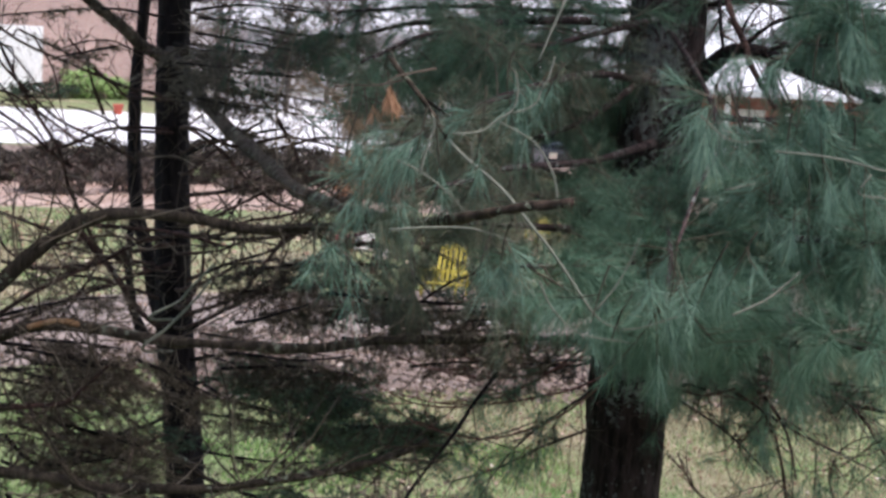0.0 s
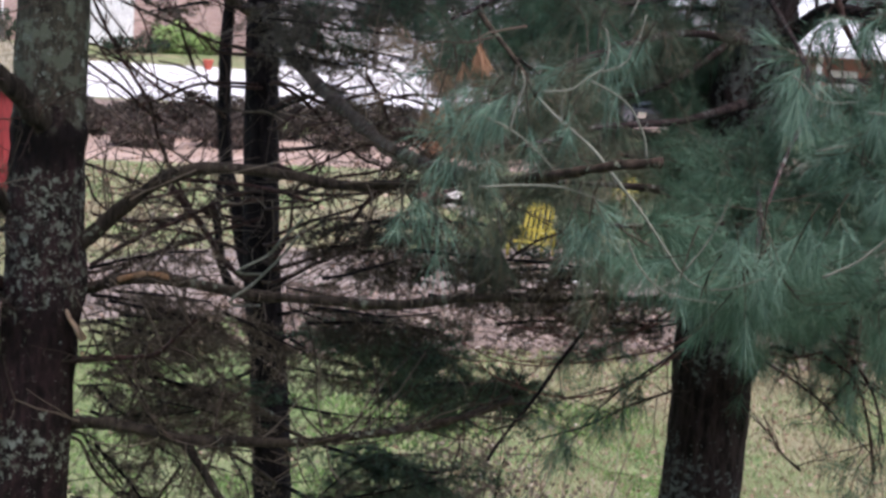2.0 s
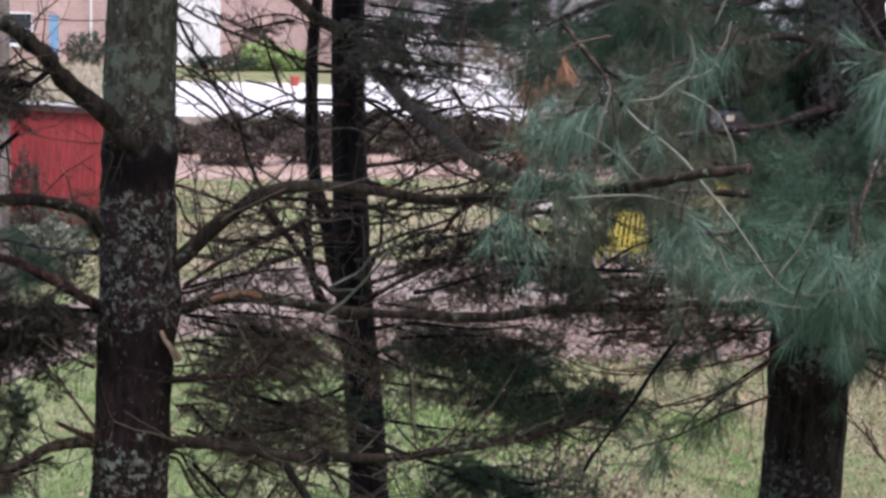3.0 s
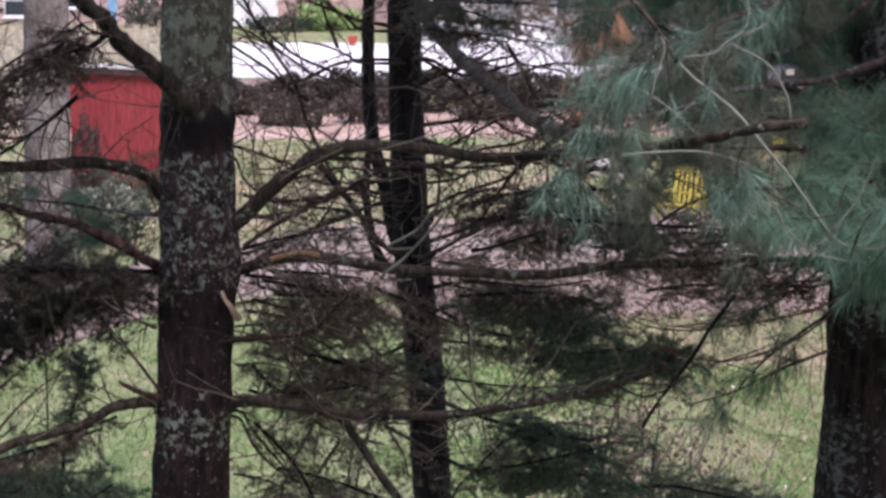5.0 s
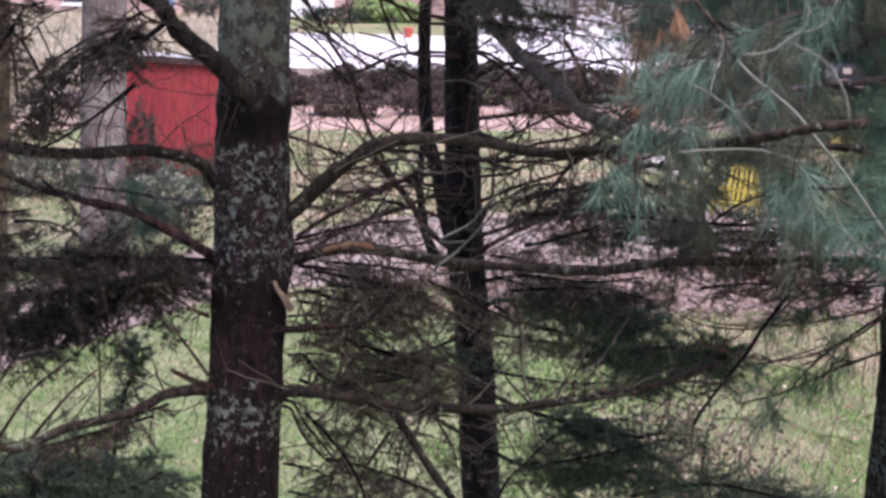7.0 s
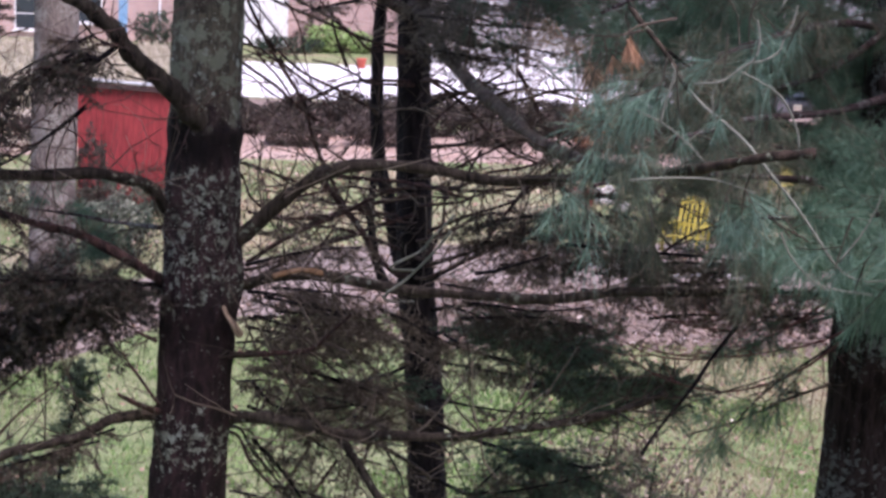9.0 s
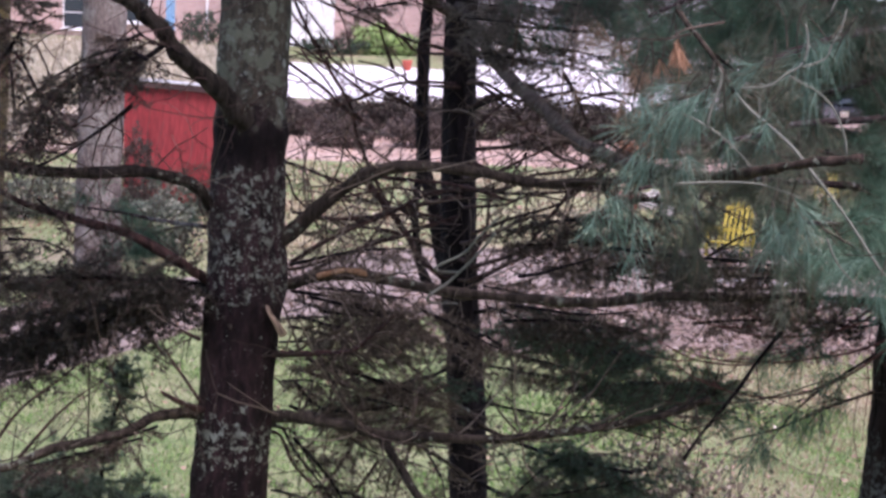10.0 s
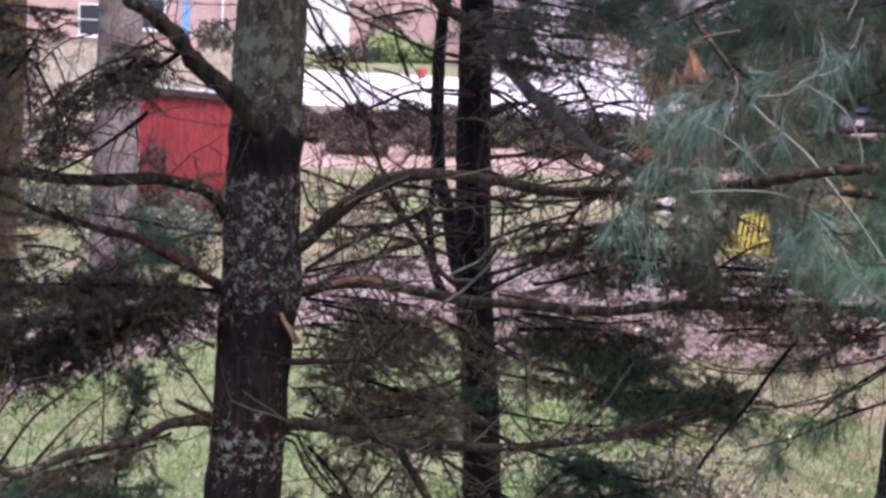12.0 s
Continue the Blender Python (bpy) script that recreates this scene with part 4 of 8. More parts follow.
bare_limb(pine_b, [(-0.12, 10.20, 3.96), (-0.07, 10.00, 4.09), (0.12, 9.80, 4.25), (0.31, 9.60, 4.40), (0.53, 9.40, 4.48)], 0.0137, 0.0056, BARK_DARK, 38, 14)
bare_limb(pine_b, [(-0.16, 10.20, 4.97), (-0.04, 9.93, 5.06), (0.16, 9.67, 5.15), (0.37, 9.40, 5.22)], 0.0121, 0.0056, BARK_DARK, 39, 5)
bare_limb(pine_a, [(-0.23, 7.10, 4.56), (-0.14, 7.03, 4.66), (-0.04, 6.97, 4.78), (0.01, 6.90, 4.86)], 0.0062, 0.0042, TWIG_PALE, 40, 0)
bare_limb(pine_a, [(-0.21, 7.10, 4.68), (-0.10, 7.03, 4.76), (-0.06, 6.97, 4.82), (0.02, 6.90, 4.92)], 0.0062, 0.0042, TWIG_PALE, 41, 0)
bare_limb(pine_b, [(-0.09, 10.20, 3.65), (-0.37, 10.05, 3.79), (-0.57, 9.90, 3.90), (-0.83, 9.75, 3.95), (-0.99, 9.60, 4.03)], 0.0137, 0.0056, LIMB_GREY, 42, 24)
bare_limb(pine_b, [(-0.07, 10.20, 3.33), (-0.35, 10.05, 3.48), (-0.59, 9.90, 3.56), (-0.82, 9.75, 3.71), (-1.01, 9.60, 3.76)], 0.0137, 0.0056, LIMB_GREY, 43, 24)
bare_limb(pine_b, [(-0.05, 10.20, 2.95), (-0.33, 10.00, 3.18), (-0.63, 9.80, 3.34), (-0.92, 9.60, 3.56)], 0.0137, 0.0056, LIMB_GREY, 44, 24)
bare_limb(pine_b, [(-0.13, 10.30, 4.69), (0.10, 10.00, 4.65), (0.33, 9.70, 4.67), (0.57, 9.40, 4.71)], 0.0153, 0.0070, LIMB_RED, 45, 18)
for k, (pts, n) in enumerate((
        ([(-0.16, 10.30, 5.74), (0.13, 9.85, 5.68), (0.48, 9.40, 5.63), (0.85, 9.20, 5.60), (1.10, 9.00, 5.57)], 46),
        ([(-0.13, 10.30, 5.47), (0.14, 9.70, 5.51), (0.43, 9.27, 5.51), (0.74, 9.00, 5.47)], 40),
        ([(-0.16, 10.30, 5.82), (0.18, 9.70, 5.82), (0.52, 9.27, 5.80), (0.88, 9.00, 5.82)], 40),
        ([(-0.10, 10.30, 5.26), (0.17, 9.70, 5.30), (0.38, 9.27, 5.30), (0.64, 9.00, 5.29)], 26))):
    bare_limb(pine_b, pts, 0.008, 0.003, LIMB_PALE, 231 + k, n, 0.34, 0.0028, TWIG_GREY)
bare_limb(pine_b, [(-0.12, 10.3, 4.54), (0.11, 10.03, 4.57), (0.34, 9.75, 4.63), (0.58, 9.47, 4.72), (0.77, 9.2, 4.82)], 0.012, 0.004, LIMB_RED, 240, 10, 0.45, 0.006)
bare_limb(pine_b, [(-0.11, 10.3, 4.3), (0.11, 10.03, 4.44), (0.34, 9.75, 4.57), (0.52, 9.47, 4.76), (0.66, 9.2, 4.91)], 0.012, 0.004, LIMB_RED, 241, 8, 0.45, 0.006)
bare_limb(pine_b, [(-0.11, 10.3, 4.11), (0.15, 9.93, 4.27), (0.39, 9.57, 4.43), (0.59, 9.2, 4.58)], 0.012, 0.004, LIMB_RED, 242, 8, 0.45, 0.006)
bare_limb(pine_b, [(-0.12, 10.3, 4.76), (0.1, 9.93, 4.84), (0.29, 9.57, 4.97), (0.47, 9.2, 5.07)], 0.012, 0.004, LIMB_RED, 243, 6, 0.45, 0.006)
bare_limb(pine_b, [(-0.28, 10.3, 4.38), (-0.51, 9.93, 4.47), (-0.69, 9.57, 4.58), (-0.89, 9.2, 4.76)], 0.012, 0.004, LIMB_RED, 244, 8, 0.45, 0.006)
bare_limb(pine_b, [(-0.26, 10.3, 4.2), (-0.51, 9.93, 4.35), (-0.72, 9.57, 4.43), (-0.94, 9.2, 4.54)], 0.012, 0.004, LIMB_RED, 245, 8, 0.45, 0.006)
bare_limb(pine_a, [(-0.94, 8.6, 4.86), (-0.78, 8.6, 4.81), (-0.65, 8.6, 4.77), (-0.51, 8.6, 4.74)], 0.0091, 0.0041, LIMB_RED, 270, 7, 0.3, 0.0045)
bare_limb(pine_b, [(-0.88, 8.6, 4.63), (-0.75, 8.6, 4.61), (-0.57, 8.6, 4.63), (-0.39, 8.6, 4.65), (-0.23, 8.6, 4.62)], 0.0091, 0.0041, LIMB_RED, 271, 7, 0.3, 0.0045)
bare_limb(pine_a, [(-0.89, 8.4, 4.44), (-0.76, 8.4, 4.53), (-0.61, 8.4, 4.61), (-0.46, 8.4, 4.68), (-0.36, 8.4, 4.74), (-0.23, 8.4, 4.8)], 0.0104, 0.00468, LIMB_RED, 272, 7, 0.3, 0.0045)
bare_limb(pine_b, [(-0.88, 8.4, 4.41), (-0.7, 8.4, 4.47), (-0.5, 8.4, 4.55), (-0.37, 8.4, 4.59)], 0.0104, 0.00468, LIMB_RED, 273, 7, 0.3, 0.0045)
bare_limb(pine_a, [(-0.09, 9.0, 4.29), (0.05, 9.0, 4.36), (0.16, 9.0, 4.41), (0.29, 9.0, 4.48)], 0.0104, 0.00468, LIMB_RED, 274, 7, 0.3, 0.0045)
bare_limb(pine_b, [(-0.1, 9.0, 4.39), (-0.03, 9.0, 4.53), (-0.02, 9.0, 4.65), (0.0, 9.0, 4.76)], 0.0117, 0.00527, LIMB_RED, 275, 7, 0.3, 0.0045)
bare_limb(pine_a, [(-0.11, 9.0, 4.47), (0.05, 9.0, 4.54), (0.15, 9.0, 4.6), (0.33, 9.0, 4.63)], 0.0117, 0.00527, LIMB_RED, 276, 7, 0.3, 0.0045)
bare_limb(pine_b, [(-0.11, 9.0, 4.78), (0.02, 9.0, 4.82), (0.15, 9.0, 4.89), (0.3, 9.0, 4.96), (0.46, 9.0, 4.98)], 0.0104, 0.00468, LIMB_RED, 277, 7, 0.3, 0.0045)
bare_limb(pine_a, [(-0.11, 9.0, 4.64), (0.05, 9.0, 4.66), (0.18, 9.0, 4.71), (0.36, 9.0, 4.69)], 0.0091, 0.0041, LIMB_RED, 278, 7, 0.3, 0.0045)
bare_limb(pine_b, [(-0.91, 8.2, 4.87), (-0.86, 8.2, 4.77), (-0.79, 8.2, 4.7), (-0.73, 8.2, 4.59)], 0.0078, 0.00351, LIMB_RED, 279, 7, 0.3, 0.0045)
bare_limb(pine_a, [(-0.64, 9.5, 4.67), (-0.52, 9.5, 4.53), (-0.42, 9.5, 4.41), (-0.36, 9.5, 4.3), (-0.27, 9.5, 4.23)], 0.0195, 0.00877, LIMB_RED, 280, 7, 0.3, 0.0045)
bare_limb(pine_b, [(-0.78, 8.6, 4.7), (-0.62, 8.6, 4.73), (-0.46, 8.6, 4.77), (-0.29, 8.6, 4.75)], 0.0078, 0.00351, LIMB_RED, 281, 7, 0.3, 0.0045)
bare_limb(pine_a, [(-0.53, 8.0, 4.9), (-0.34, 8.0, 4.89), (-0.17, 8.0, 4.88), (0.04, 8.0, 4.83)], 0.0104, 0.00468, LIMB_RED, 282, 7, 0.3, 0.0045)
bare_limb(pine_b, [(-0.11, 9.0, 5.02), (-0.02, 9.0, 5.1), (0.1, 9.0, 5.21), (0.16, 9.0, 5.29)], 0.0078, 0.00351, LIMB_RED, 283, 7, 0.3, 0.0045)
bare_limb(pine_a, [(-0.92, 8.4, 3.65), (-0.85, 8.4, 3.52), (-0.72, 8.4, 3.39), (-0.48, 8.4, 3.28)], 0.0091, 0.0041, LIMB_RED, 284, 7, 0.3, 0.0045)
bare_limb(pine_b, [(-0.58, 8.4, 3.62), (-0.67, 8.4, 3.45), (-0.73, 8.4, 3.28), (-0.76, 8.4, 3.09)], 0.0091, 0.0041, LIMB_RED, 285, 7, 0.3, 0.0045)
bare_limb(pine_a, [(-0.46, 8.4, 3.55), (-0.57, 8.4, 3.37), (-0.61, 8.4, 3.23), (-0.64, 8.4, 3.1)], 0.0078, 0.00351, LIMB_RED, 286, 7, 0.3, 0.0045)
bare_limb(pine_b, [(-0.85, 8.4, 3.96), (-0.65, 8.4, 3.9), (-0.44, 8.4, 3.85), (-0.21, 8.4, 3.81)], 0.0104, 0.00468, LIMB_RED, 287, 7, 0.3, 0.0045)
bare_limb(pine_a, [(-0.45, 8.6, 3.58), (-0.35, 8.6, 3.74), (-0.19, 8.6, 3.86)], 0.0091, 0.0041, LIMB_RED, 288, 7, 0.3, 0.0045)
bare_limb(pine_b, [(-0.31, 9.0, 3.48), (-0.38, 9.0, 3.3), (-0.42, 9.0, 3.1), (-0.43, 9.0, 2.9)], 0.0091, 0.0041, LIMB_RED, 289, 7, 0.3, 0.0045)
bare_limb(pine_a, [(-0.67, 9.0, 4.32), (-0.55, 9.0, 4.5), (-0.49, 9.0, 4.64), (-0.46, 9.0, 4.85)], 0.0078, 0.00351, LIMB_RED, 290, 7, 0.3, 0.0045)
bare_limb(pine_b, [(0.03, 9.4, 4.67), (0.11, 9.4, 4.79), (0.18, 9.4, 4.93), (0.2, 9.4, 5.07)], 0.0091, 0.0041, LIMB_RED, 291, 7, 0.3, 0.0045)
bare_limb(pine_a, [(-0.11, 9.0, 5.23), (0.03, 9.0, 5.14), (0.17, 9.0, 5.0), (0.3, 9.0, 4.9), (0.49, 9.0, 4.84)], 0.0117, 0.00585, LIMB_RED, 380, 7, 0.26, 0.0045)
bare_limb(pine_b, [(0.15, 8.6, 4.51), (0.25, 8.6, 4.66), (0.35, 8.6, 4.79), (0.47, 8.6, 4.89), (0.59, 8.6, 5.03)], 0.0104, 0.0052, LIMB_RED, 381, 7, 0.26, 0.0045)
bare_limb(pine_a, [(0.04, 8.8, 4.76), (0.17, 8.8, 4.83), (0.33, 8.8, 4.86), (0.53, 8.8, 4.93), (0.68, 8.8, 4.94)], 0.0104, 0.0052, LIMB_RED, 382, 7, 0.26, 0.0045)
bare_limb(pine_b, [(0.73, 8.6, 4.6), (0.63, 8.6, 4.7), (0.52, 8.6, 4.79), (0.4, 8.6, 4.86)], 0.0104, 0.0052, LIMB_RED, 383, 7, 0.26, 0.0045)
bare_limb(pine_a, [(0.51, 8.2, 4.52), (0.71, 8.2, 4.56), (0.95, 8.2, 4.57), (1.23, 8.2, 4.6)], 0.0117, 0.00585, LIMB_RED, 384, 7, 0.26, 0.0045)
bare_limb(pine_b, [(0.76, 8.2, 4.49), (0.9, 8.2, 4.57), (1.04, 8.2, 4.67), (1.16, 8.2, 4.72)], 0.0091, 0.00455, LIMB_RED, 385, 7, 0.26, 0.0045)
bare_limb(pine_a, [(0.52, 7.6, 4.6), (0.63, 7.6, 4.71), (0.67, 7.6, 4.83), (0.65, 7.6, 4.94)], 0.0078, 0.0039, LIMB_RED, 386, 7, 0.26, 0.0045)
bare_limb(pine_b, [(-0.07, 8.4, 5.28), (0.1, 8.4, 5.21), (0.32, 8.4, 5.26), (0.57, 8.4, 5.22)], 0.0091, 0.00455, LIMB_RED, 387, 7, 0.26, 0.0045)
bare_limb(pine_a, [(0.28, 8.6, 5.33), (0.36, 8.6, 5.2), (0.41, 8.6, 5.08), (0.54, 8.6, 5.0)], 0.0091, 0.00455, LIMB_RED, 388, 7, 0.26, 0.0045)
bare_limb(pine_b, [(0.41, 8.2, 4.73), (0.57, 8.2, 4.81), (0.69, 8.2, 4.83), (0.86, 8.2, 4.8)], 0.0156, 0.0078, LIMB_RED, 389, 7, 0.26, 0.0045)
bare_limb(pine_b, [(-1.06, 9.6, 5.37), (-0.95, 9.6, 5.24), (-0.88, 9.6, 5.17), (-0.8, 9.6, 5.06)], 0.0084, 0.0046, LIMB_RED, 400, 2, 0.3, 0.005)
bare_limb(pine_b, [(-0.42, 10.0, 5.29), (-0.5, 9.85, 5.36), (-0.64, 9.7, 5.47), (-0.8, 9.55, 5.56), (-0.93, 9.4, 5.63)], 0.0095, 0.0052, LIMB_RED, 401, 2, 0.3, 0.005)
bare_limb(pine_b, [(-0.42, 10.2, 5.12), (-0.54, 10.1, 5.11), (-0.62, 10.0, 5.09), (-0.71, 9.9, 5.05), (-0.83, 9.8, 5.01)], 0.0105, 0.00578, LIMB_RED, 402, 2, 0.3, 0.005)
bare_limb(pine_b, [(-0.43, 10.0, 5.12), (-0.5, 9.87, 5.17), (-0.61, 9.73, 5.23), (-0.71, 9.6, 5.26)], 0.009, 0.00495, LIMB_RED, 403, 2, 0.3, 0.005)
bare_limb(pine_b, [(-0.56, 10.0, 5.2), (-0.59, 9.87, 5.31), (-0.62, 9.73, 5.43), (-0.64, 9.6, 5.55)], 0.009, 0.00495, LIMB_RED, 404, 2, 0.3, 0.005)
bare_limb(pine_b, [(-0.14, 10.2, 5.0), (-0.03, 10.0, 5.08), (0.09, 9.8, 5.12), (0.25, 9.6, 5.23)], 0.012, 0.0066, LIMB_RED, 405, 2, 0.3, 0.005)
bare_limb(pine_b, [(-0.15, 10.0, 5.53), (0.01, 9.8, 5.52), (0.18, 9.6, 5.48), (0.37, 9.4, 5.47)], 0.0105, 0.00578, LIMB_RED, 406, 2, 0.3, 0.005)
bare_limb(pine_b, [(0.23, 10.0, 5.03), (0.38, 9.8, 5.09), (0.54, 9.6, 5.16), (0.72, 9.4, 5.17)], 0.0105, 0.00578, LIMB_RED, 407, 2, 0.3, 0.005)
# long limb that ends in a broken stump
snag_g = Greenery()
snag, snag_path = limb(pine_b, [(-0.25, 10.52, 5.53), (-0.09, 9.68, 5.36), (0.07, 8.81, 5.25), (0.23, 7.87, 5.19), (0.34, 6.92, 5.18), (0.45, 5.98, 5.24)], 0.041, 0.024, LIMB_BROWN, seed=46, steps=8, rough=0.16)
limb(pine_b, [(0.34, 6.92, 5.18), (0.45, 5.98, 5.24), (0.56, 5.33, 5.30), (0.66, 4.89, 5.38), (0.76, 4.71, 5.43), (0.87, 4.60, 5.46)], 0.026, 0.0105, LIMB_SNAG, "limb", "broken end of a dead limb", 47, 8, 0.2)
dead_twigs(snag_g, snag_path[:-6], 32, 0.5, 0.005)
snag_g.link(snag, TWIG_DEAD, NEEDLE_DEAD)

# thin second stem that forks from it, and the low limb beside the fork
reseed(609)
g = Greenery()
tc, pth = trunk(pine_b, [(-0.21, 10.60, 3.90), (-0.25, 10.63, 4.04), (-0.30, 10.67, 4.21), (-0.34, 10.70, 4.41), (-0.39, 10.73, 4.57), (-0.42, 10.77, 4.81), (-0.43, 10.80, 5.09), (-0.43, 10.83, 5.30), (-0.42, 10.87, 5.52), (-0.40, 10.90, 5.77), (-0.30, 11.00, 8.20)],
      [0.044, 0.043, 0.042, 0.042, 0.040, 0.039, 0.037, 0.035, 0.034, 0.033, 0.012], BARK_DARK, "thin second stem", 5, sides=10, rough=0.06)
dead_twigs(g, pth[60:], 18, 0.6, 0.006)
g.link(tc, TWIG_DARK, NEEDLE_DEAD)
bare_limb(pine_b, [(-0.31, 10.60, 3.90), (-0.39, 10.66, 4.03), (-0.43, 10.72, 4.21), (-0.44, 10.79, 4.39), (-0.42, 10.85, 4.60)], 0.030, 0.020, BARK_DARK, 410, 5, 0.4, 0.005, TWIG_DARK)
limb(pine_b, [(-0.75, 9.90, 5.86), (-0.63, 10.03, 5.76), (-0.52, 10.16, 5.67), (-0.39, 10.29, 5.55), (-0.27, 10.42, 5.48)], 0.026, 0.038, LIMB_BROWN, seed=411, steps=6)

# the living white pine
pine_d = pine_tree("large white pine with long soft blue-green needles")
tp = [(1.77, 7.50, 5.95), (1.77, 7.50, 5.72), (1.73, 7.50, 5.04), (1.70, 7.50, 4.35), (1.70, 7.50, 3.92)]
rugged_trunk(pine_d, [(tp[4][0] - 0.1, 7.5, -0.1), (tp[4][0] - 0.08, 7.5, 2.0)] + tp[::-1] + [(tp[0][0] + 0.1, 7.5, 9.0), (tp[0][0] + 0.1, 7.5, 13.0)],
      [0.26, 0.18, 0.16, 0.158, 0.155, 0.15, 0.148, 0.12, 0.04], BARK_PINE_OLD, (3.4, 6.2), [], 11.0, 70)


def live_limb(pts, r0, r1, seed, count, length, shoots=6, tree=pine_d, mat=BARK_PINE, needle=NEEDLE_PINE, start=0.25, needles=55, down=0.25, twig=TWIG_LIVE):
    reseed(seed)
    g = Greenery()
    ob, path = limb(tree, pts, r0, r1, mat, seed=seed)
    dress_pine(g, path, count, length, shoots, start, needles, down)
    g.link(ob, twig, needle)
    return path


live_limb([(1.73, 7.40, 5.62), (1.34, 6.80, 5.67), (0.95, 6.20, 5.62), (0.70, 5.80, 5.55), (0.53, 5.40, 5.49)], 0.02, 0.006, 51, 14, 0.4, needle=NEEDLE_MIXED)
live_limb([(1.73, 7.40, 5.39), (1.34, 6.70, 5.37), (0.93, 6.00, 5.40), (0.74, 5.50, 5.41), (0.58, 5.00, 5.44)], 0.018, 0.006, 52, 10, 0.36, needle=NEEDLE_MIXED)
live_limb([(1.68, 7.30, 5.07), (1.35, 6.65, 5.13), (0.94, 6.00, 5.22), (0.59, 5.45, 5.29), (0.37, 4.90, 5.32)], 0.016, 0.005, 53, 7, 0.18, 4, needle=NEEDLE_MIXED)
live_limb([(1.70, 7.30, 5.07), (1.76, 6.65, 5.14), (1.86, 6.00, 5.21), (2.09, 5.75, 5.24), (2.20, 5.50, 5.26)], 0.02, 0.006, 54, 30, 0.45)
live_limb([(1.71, 7.30, 5.29), (1.88, 6.80, 5.39), (2.04, 6.30, 5.43), (2.19, 5.90, 5.44), (2.22, 5.50, 5.45)], 0.02, 0.006, 55, 30, 0.42)
live_limb([(1.65, 7.20, 4.92), (1.72, 6.60, 4.97), (1.75, 6.00, 4.99), (1.76, 5.50, 5.01), (1.83, 5.00, 5.03)], 0.02, 0.008, 56, 24, 0.42)
live_limb([(1.64, 7.20, 4.73), (1.33, 6.40, 4.94), (1.07, 5.67, 5.13), (0.82, 5.00, 5.24)], 0.016, 0.006, 57, 11, 0.36)
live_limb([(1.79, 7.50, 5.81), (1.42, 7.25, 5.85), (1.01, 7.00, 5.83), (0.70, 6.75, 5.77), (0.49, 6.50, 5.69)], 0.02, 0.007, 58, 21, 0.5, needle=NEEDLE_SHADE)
live_limb([(1.83, 7.30, 5.63), (1.91, 7.10, 5.76), (1.99, 6.90, 5.77), (2.14, 6.68, 5.70), (2.37, 6.44, 5.62), (2.48, 6.20, 5.57)], 0.036, 0.018, 59, 14, 0.4, mat=BARK_DARK, start=0.45)
live_limb([(1.66, 7.20, 5.22), (1.54, 6.40, 5.22), (1.39, 5.67, 5.18), (1.22, 5.00, 5.14)], 0.014, 0.006, 60, 20, 0.4)
live_limb([(1.80, 7.30, 4.65), (2.07, 7.05, 4.68), (2.26, 6.80, 4.71), (2.44, 6.60, 4.72), (2.60, 6.40, 4.72)], 0.02, 0.01, 61, 8, 0.4, mat=BARK_DARK)
live_limb([(1.80, 7.30, 4.62), (2.12, 7.20, 4.54), (2.44, 7.10, 4.44), (2.73, 7.00, 4.40)], 0.014, 0.006, 62, 10, 0.36, needle=NEEDLE_SHADE)
live_limb([(1.73, 7.40, 5.70), (1.45, 7.20, 5.51), (1.21, 7.00, 5.43), (0.97, 6.80, 5.42), (0.73, 6.60, 5.56)], 0.016, 0.006, 63, 11, 0.42, needle=NEEDLE_MIXED)
live_limb([(1.76, 7.40, 5.22), (1.61, 8.13, 5.13), (1.38, 8.83, 4.98), (1.09, 9.50, 4.89)], 0.016, 0.006, 65, 7, 0.4, needle=NEEDLE_MIXED)

live_limb([(1.85, 6.5, 5.79), (1.97, 6.33, 5.83), (2.06, 6.17, 5.82), (2.19, 6.0, 5.8)], 0.008, 0.003, 300, 16, 0.22, needle=NEEDLE_PINE, start=0.05)
live_limb([(0.75, 6.5, 5.15), (0.67, 6.2, 5.14), (0.62, 5.9, 5.13), (0.6, 5.6, 5.11)], 0.008, 0.003, 301, 4, 0.22, start=0.05, needle=NEEDLE_MIXED)
live_limb([(0.98, 6.5, 5.15), (0.92, 6.2, 5.13), (0.88, 5.9, 5.12), (0.85, 5.6, 5.1)], 0.008, 0.003, 302, 7, 0.22, start=0.05, needle=NEEDLE_MIXED)
live_limb([(0.6, 7.0, 4.95), (0.67, 7.0, 4.92), (0.73, 7.0, 4.91), (0.82, 7.0, 4.82)], 0.008, 0.003, 303, 6, 0.22, start=0.05, needle=NEEDLE_MIXED)
live_limb([(1.97, 6.5, 5.27), (2.04, 6.33, 5.27), (2.11, 6.17, 5.27), (2.16, 6.0, 5.26)], 0.008, 0.003, 304, 16, 0.22, needle=NEEDLE_PINE, start=0.05)
live_limb([(0.97, 8.0, 5.75), (1.08, 7.87, 5.7), (1.18, 7.73, 5.64), (1.3, 7.6, 5.58)], 0.008, 0.003, 305, 14, 0.22, needle=NEEDLE_SHADE, start=0.05)
live_limb([(1.04, 8.0, 5.43), (1.15, 7.8, 5.4), (1.24, 7.6, 5.43), (1.36, 7.4, 5.49)], 0.008, 0.003, 306, 14, 0.22, needle=NEEDLE_SHADE, start=0.05)
live_limb([(0.62, 6.5, 5.4), (0.51, 6.13, 5.38), (0.45, 5.77, 5.38), (0.4, 5.4, 5.41)], 0.008, 0.003, 307, 4, 0.22, start=0.05, needle=NEEDLE_MIXED)
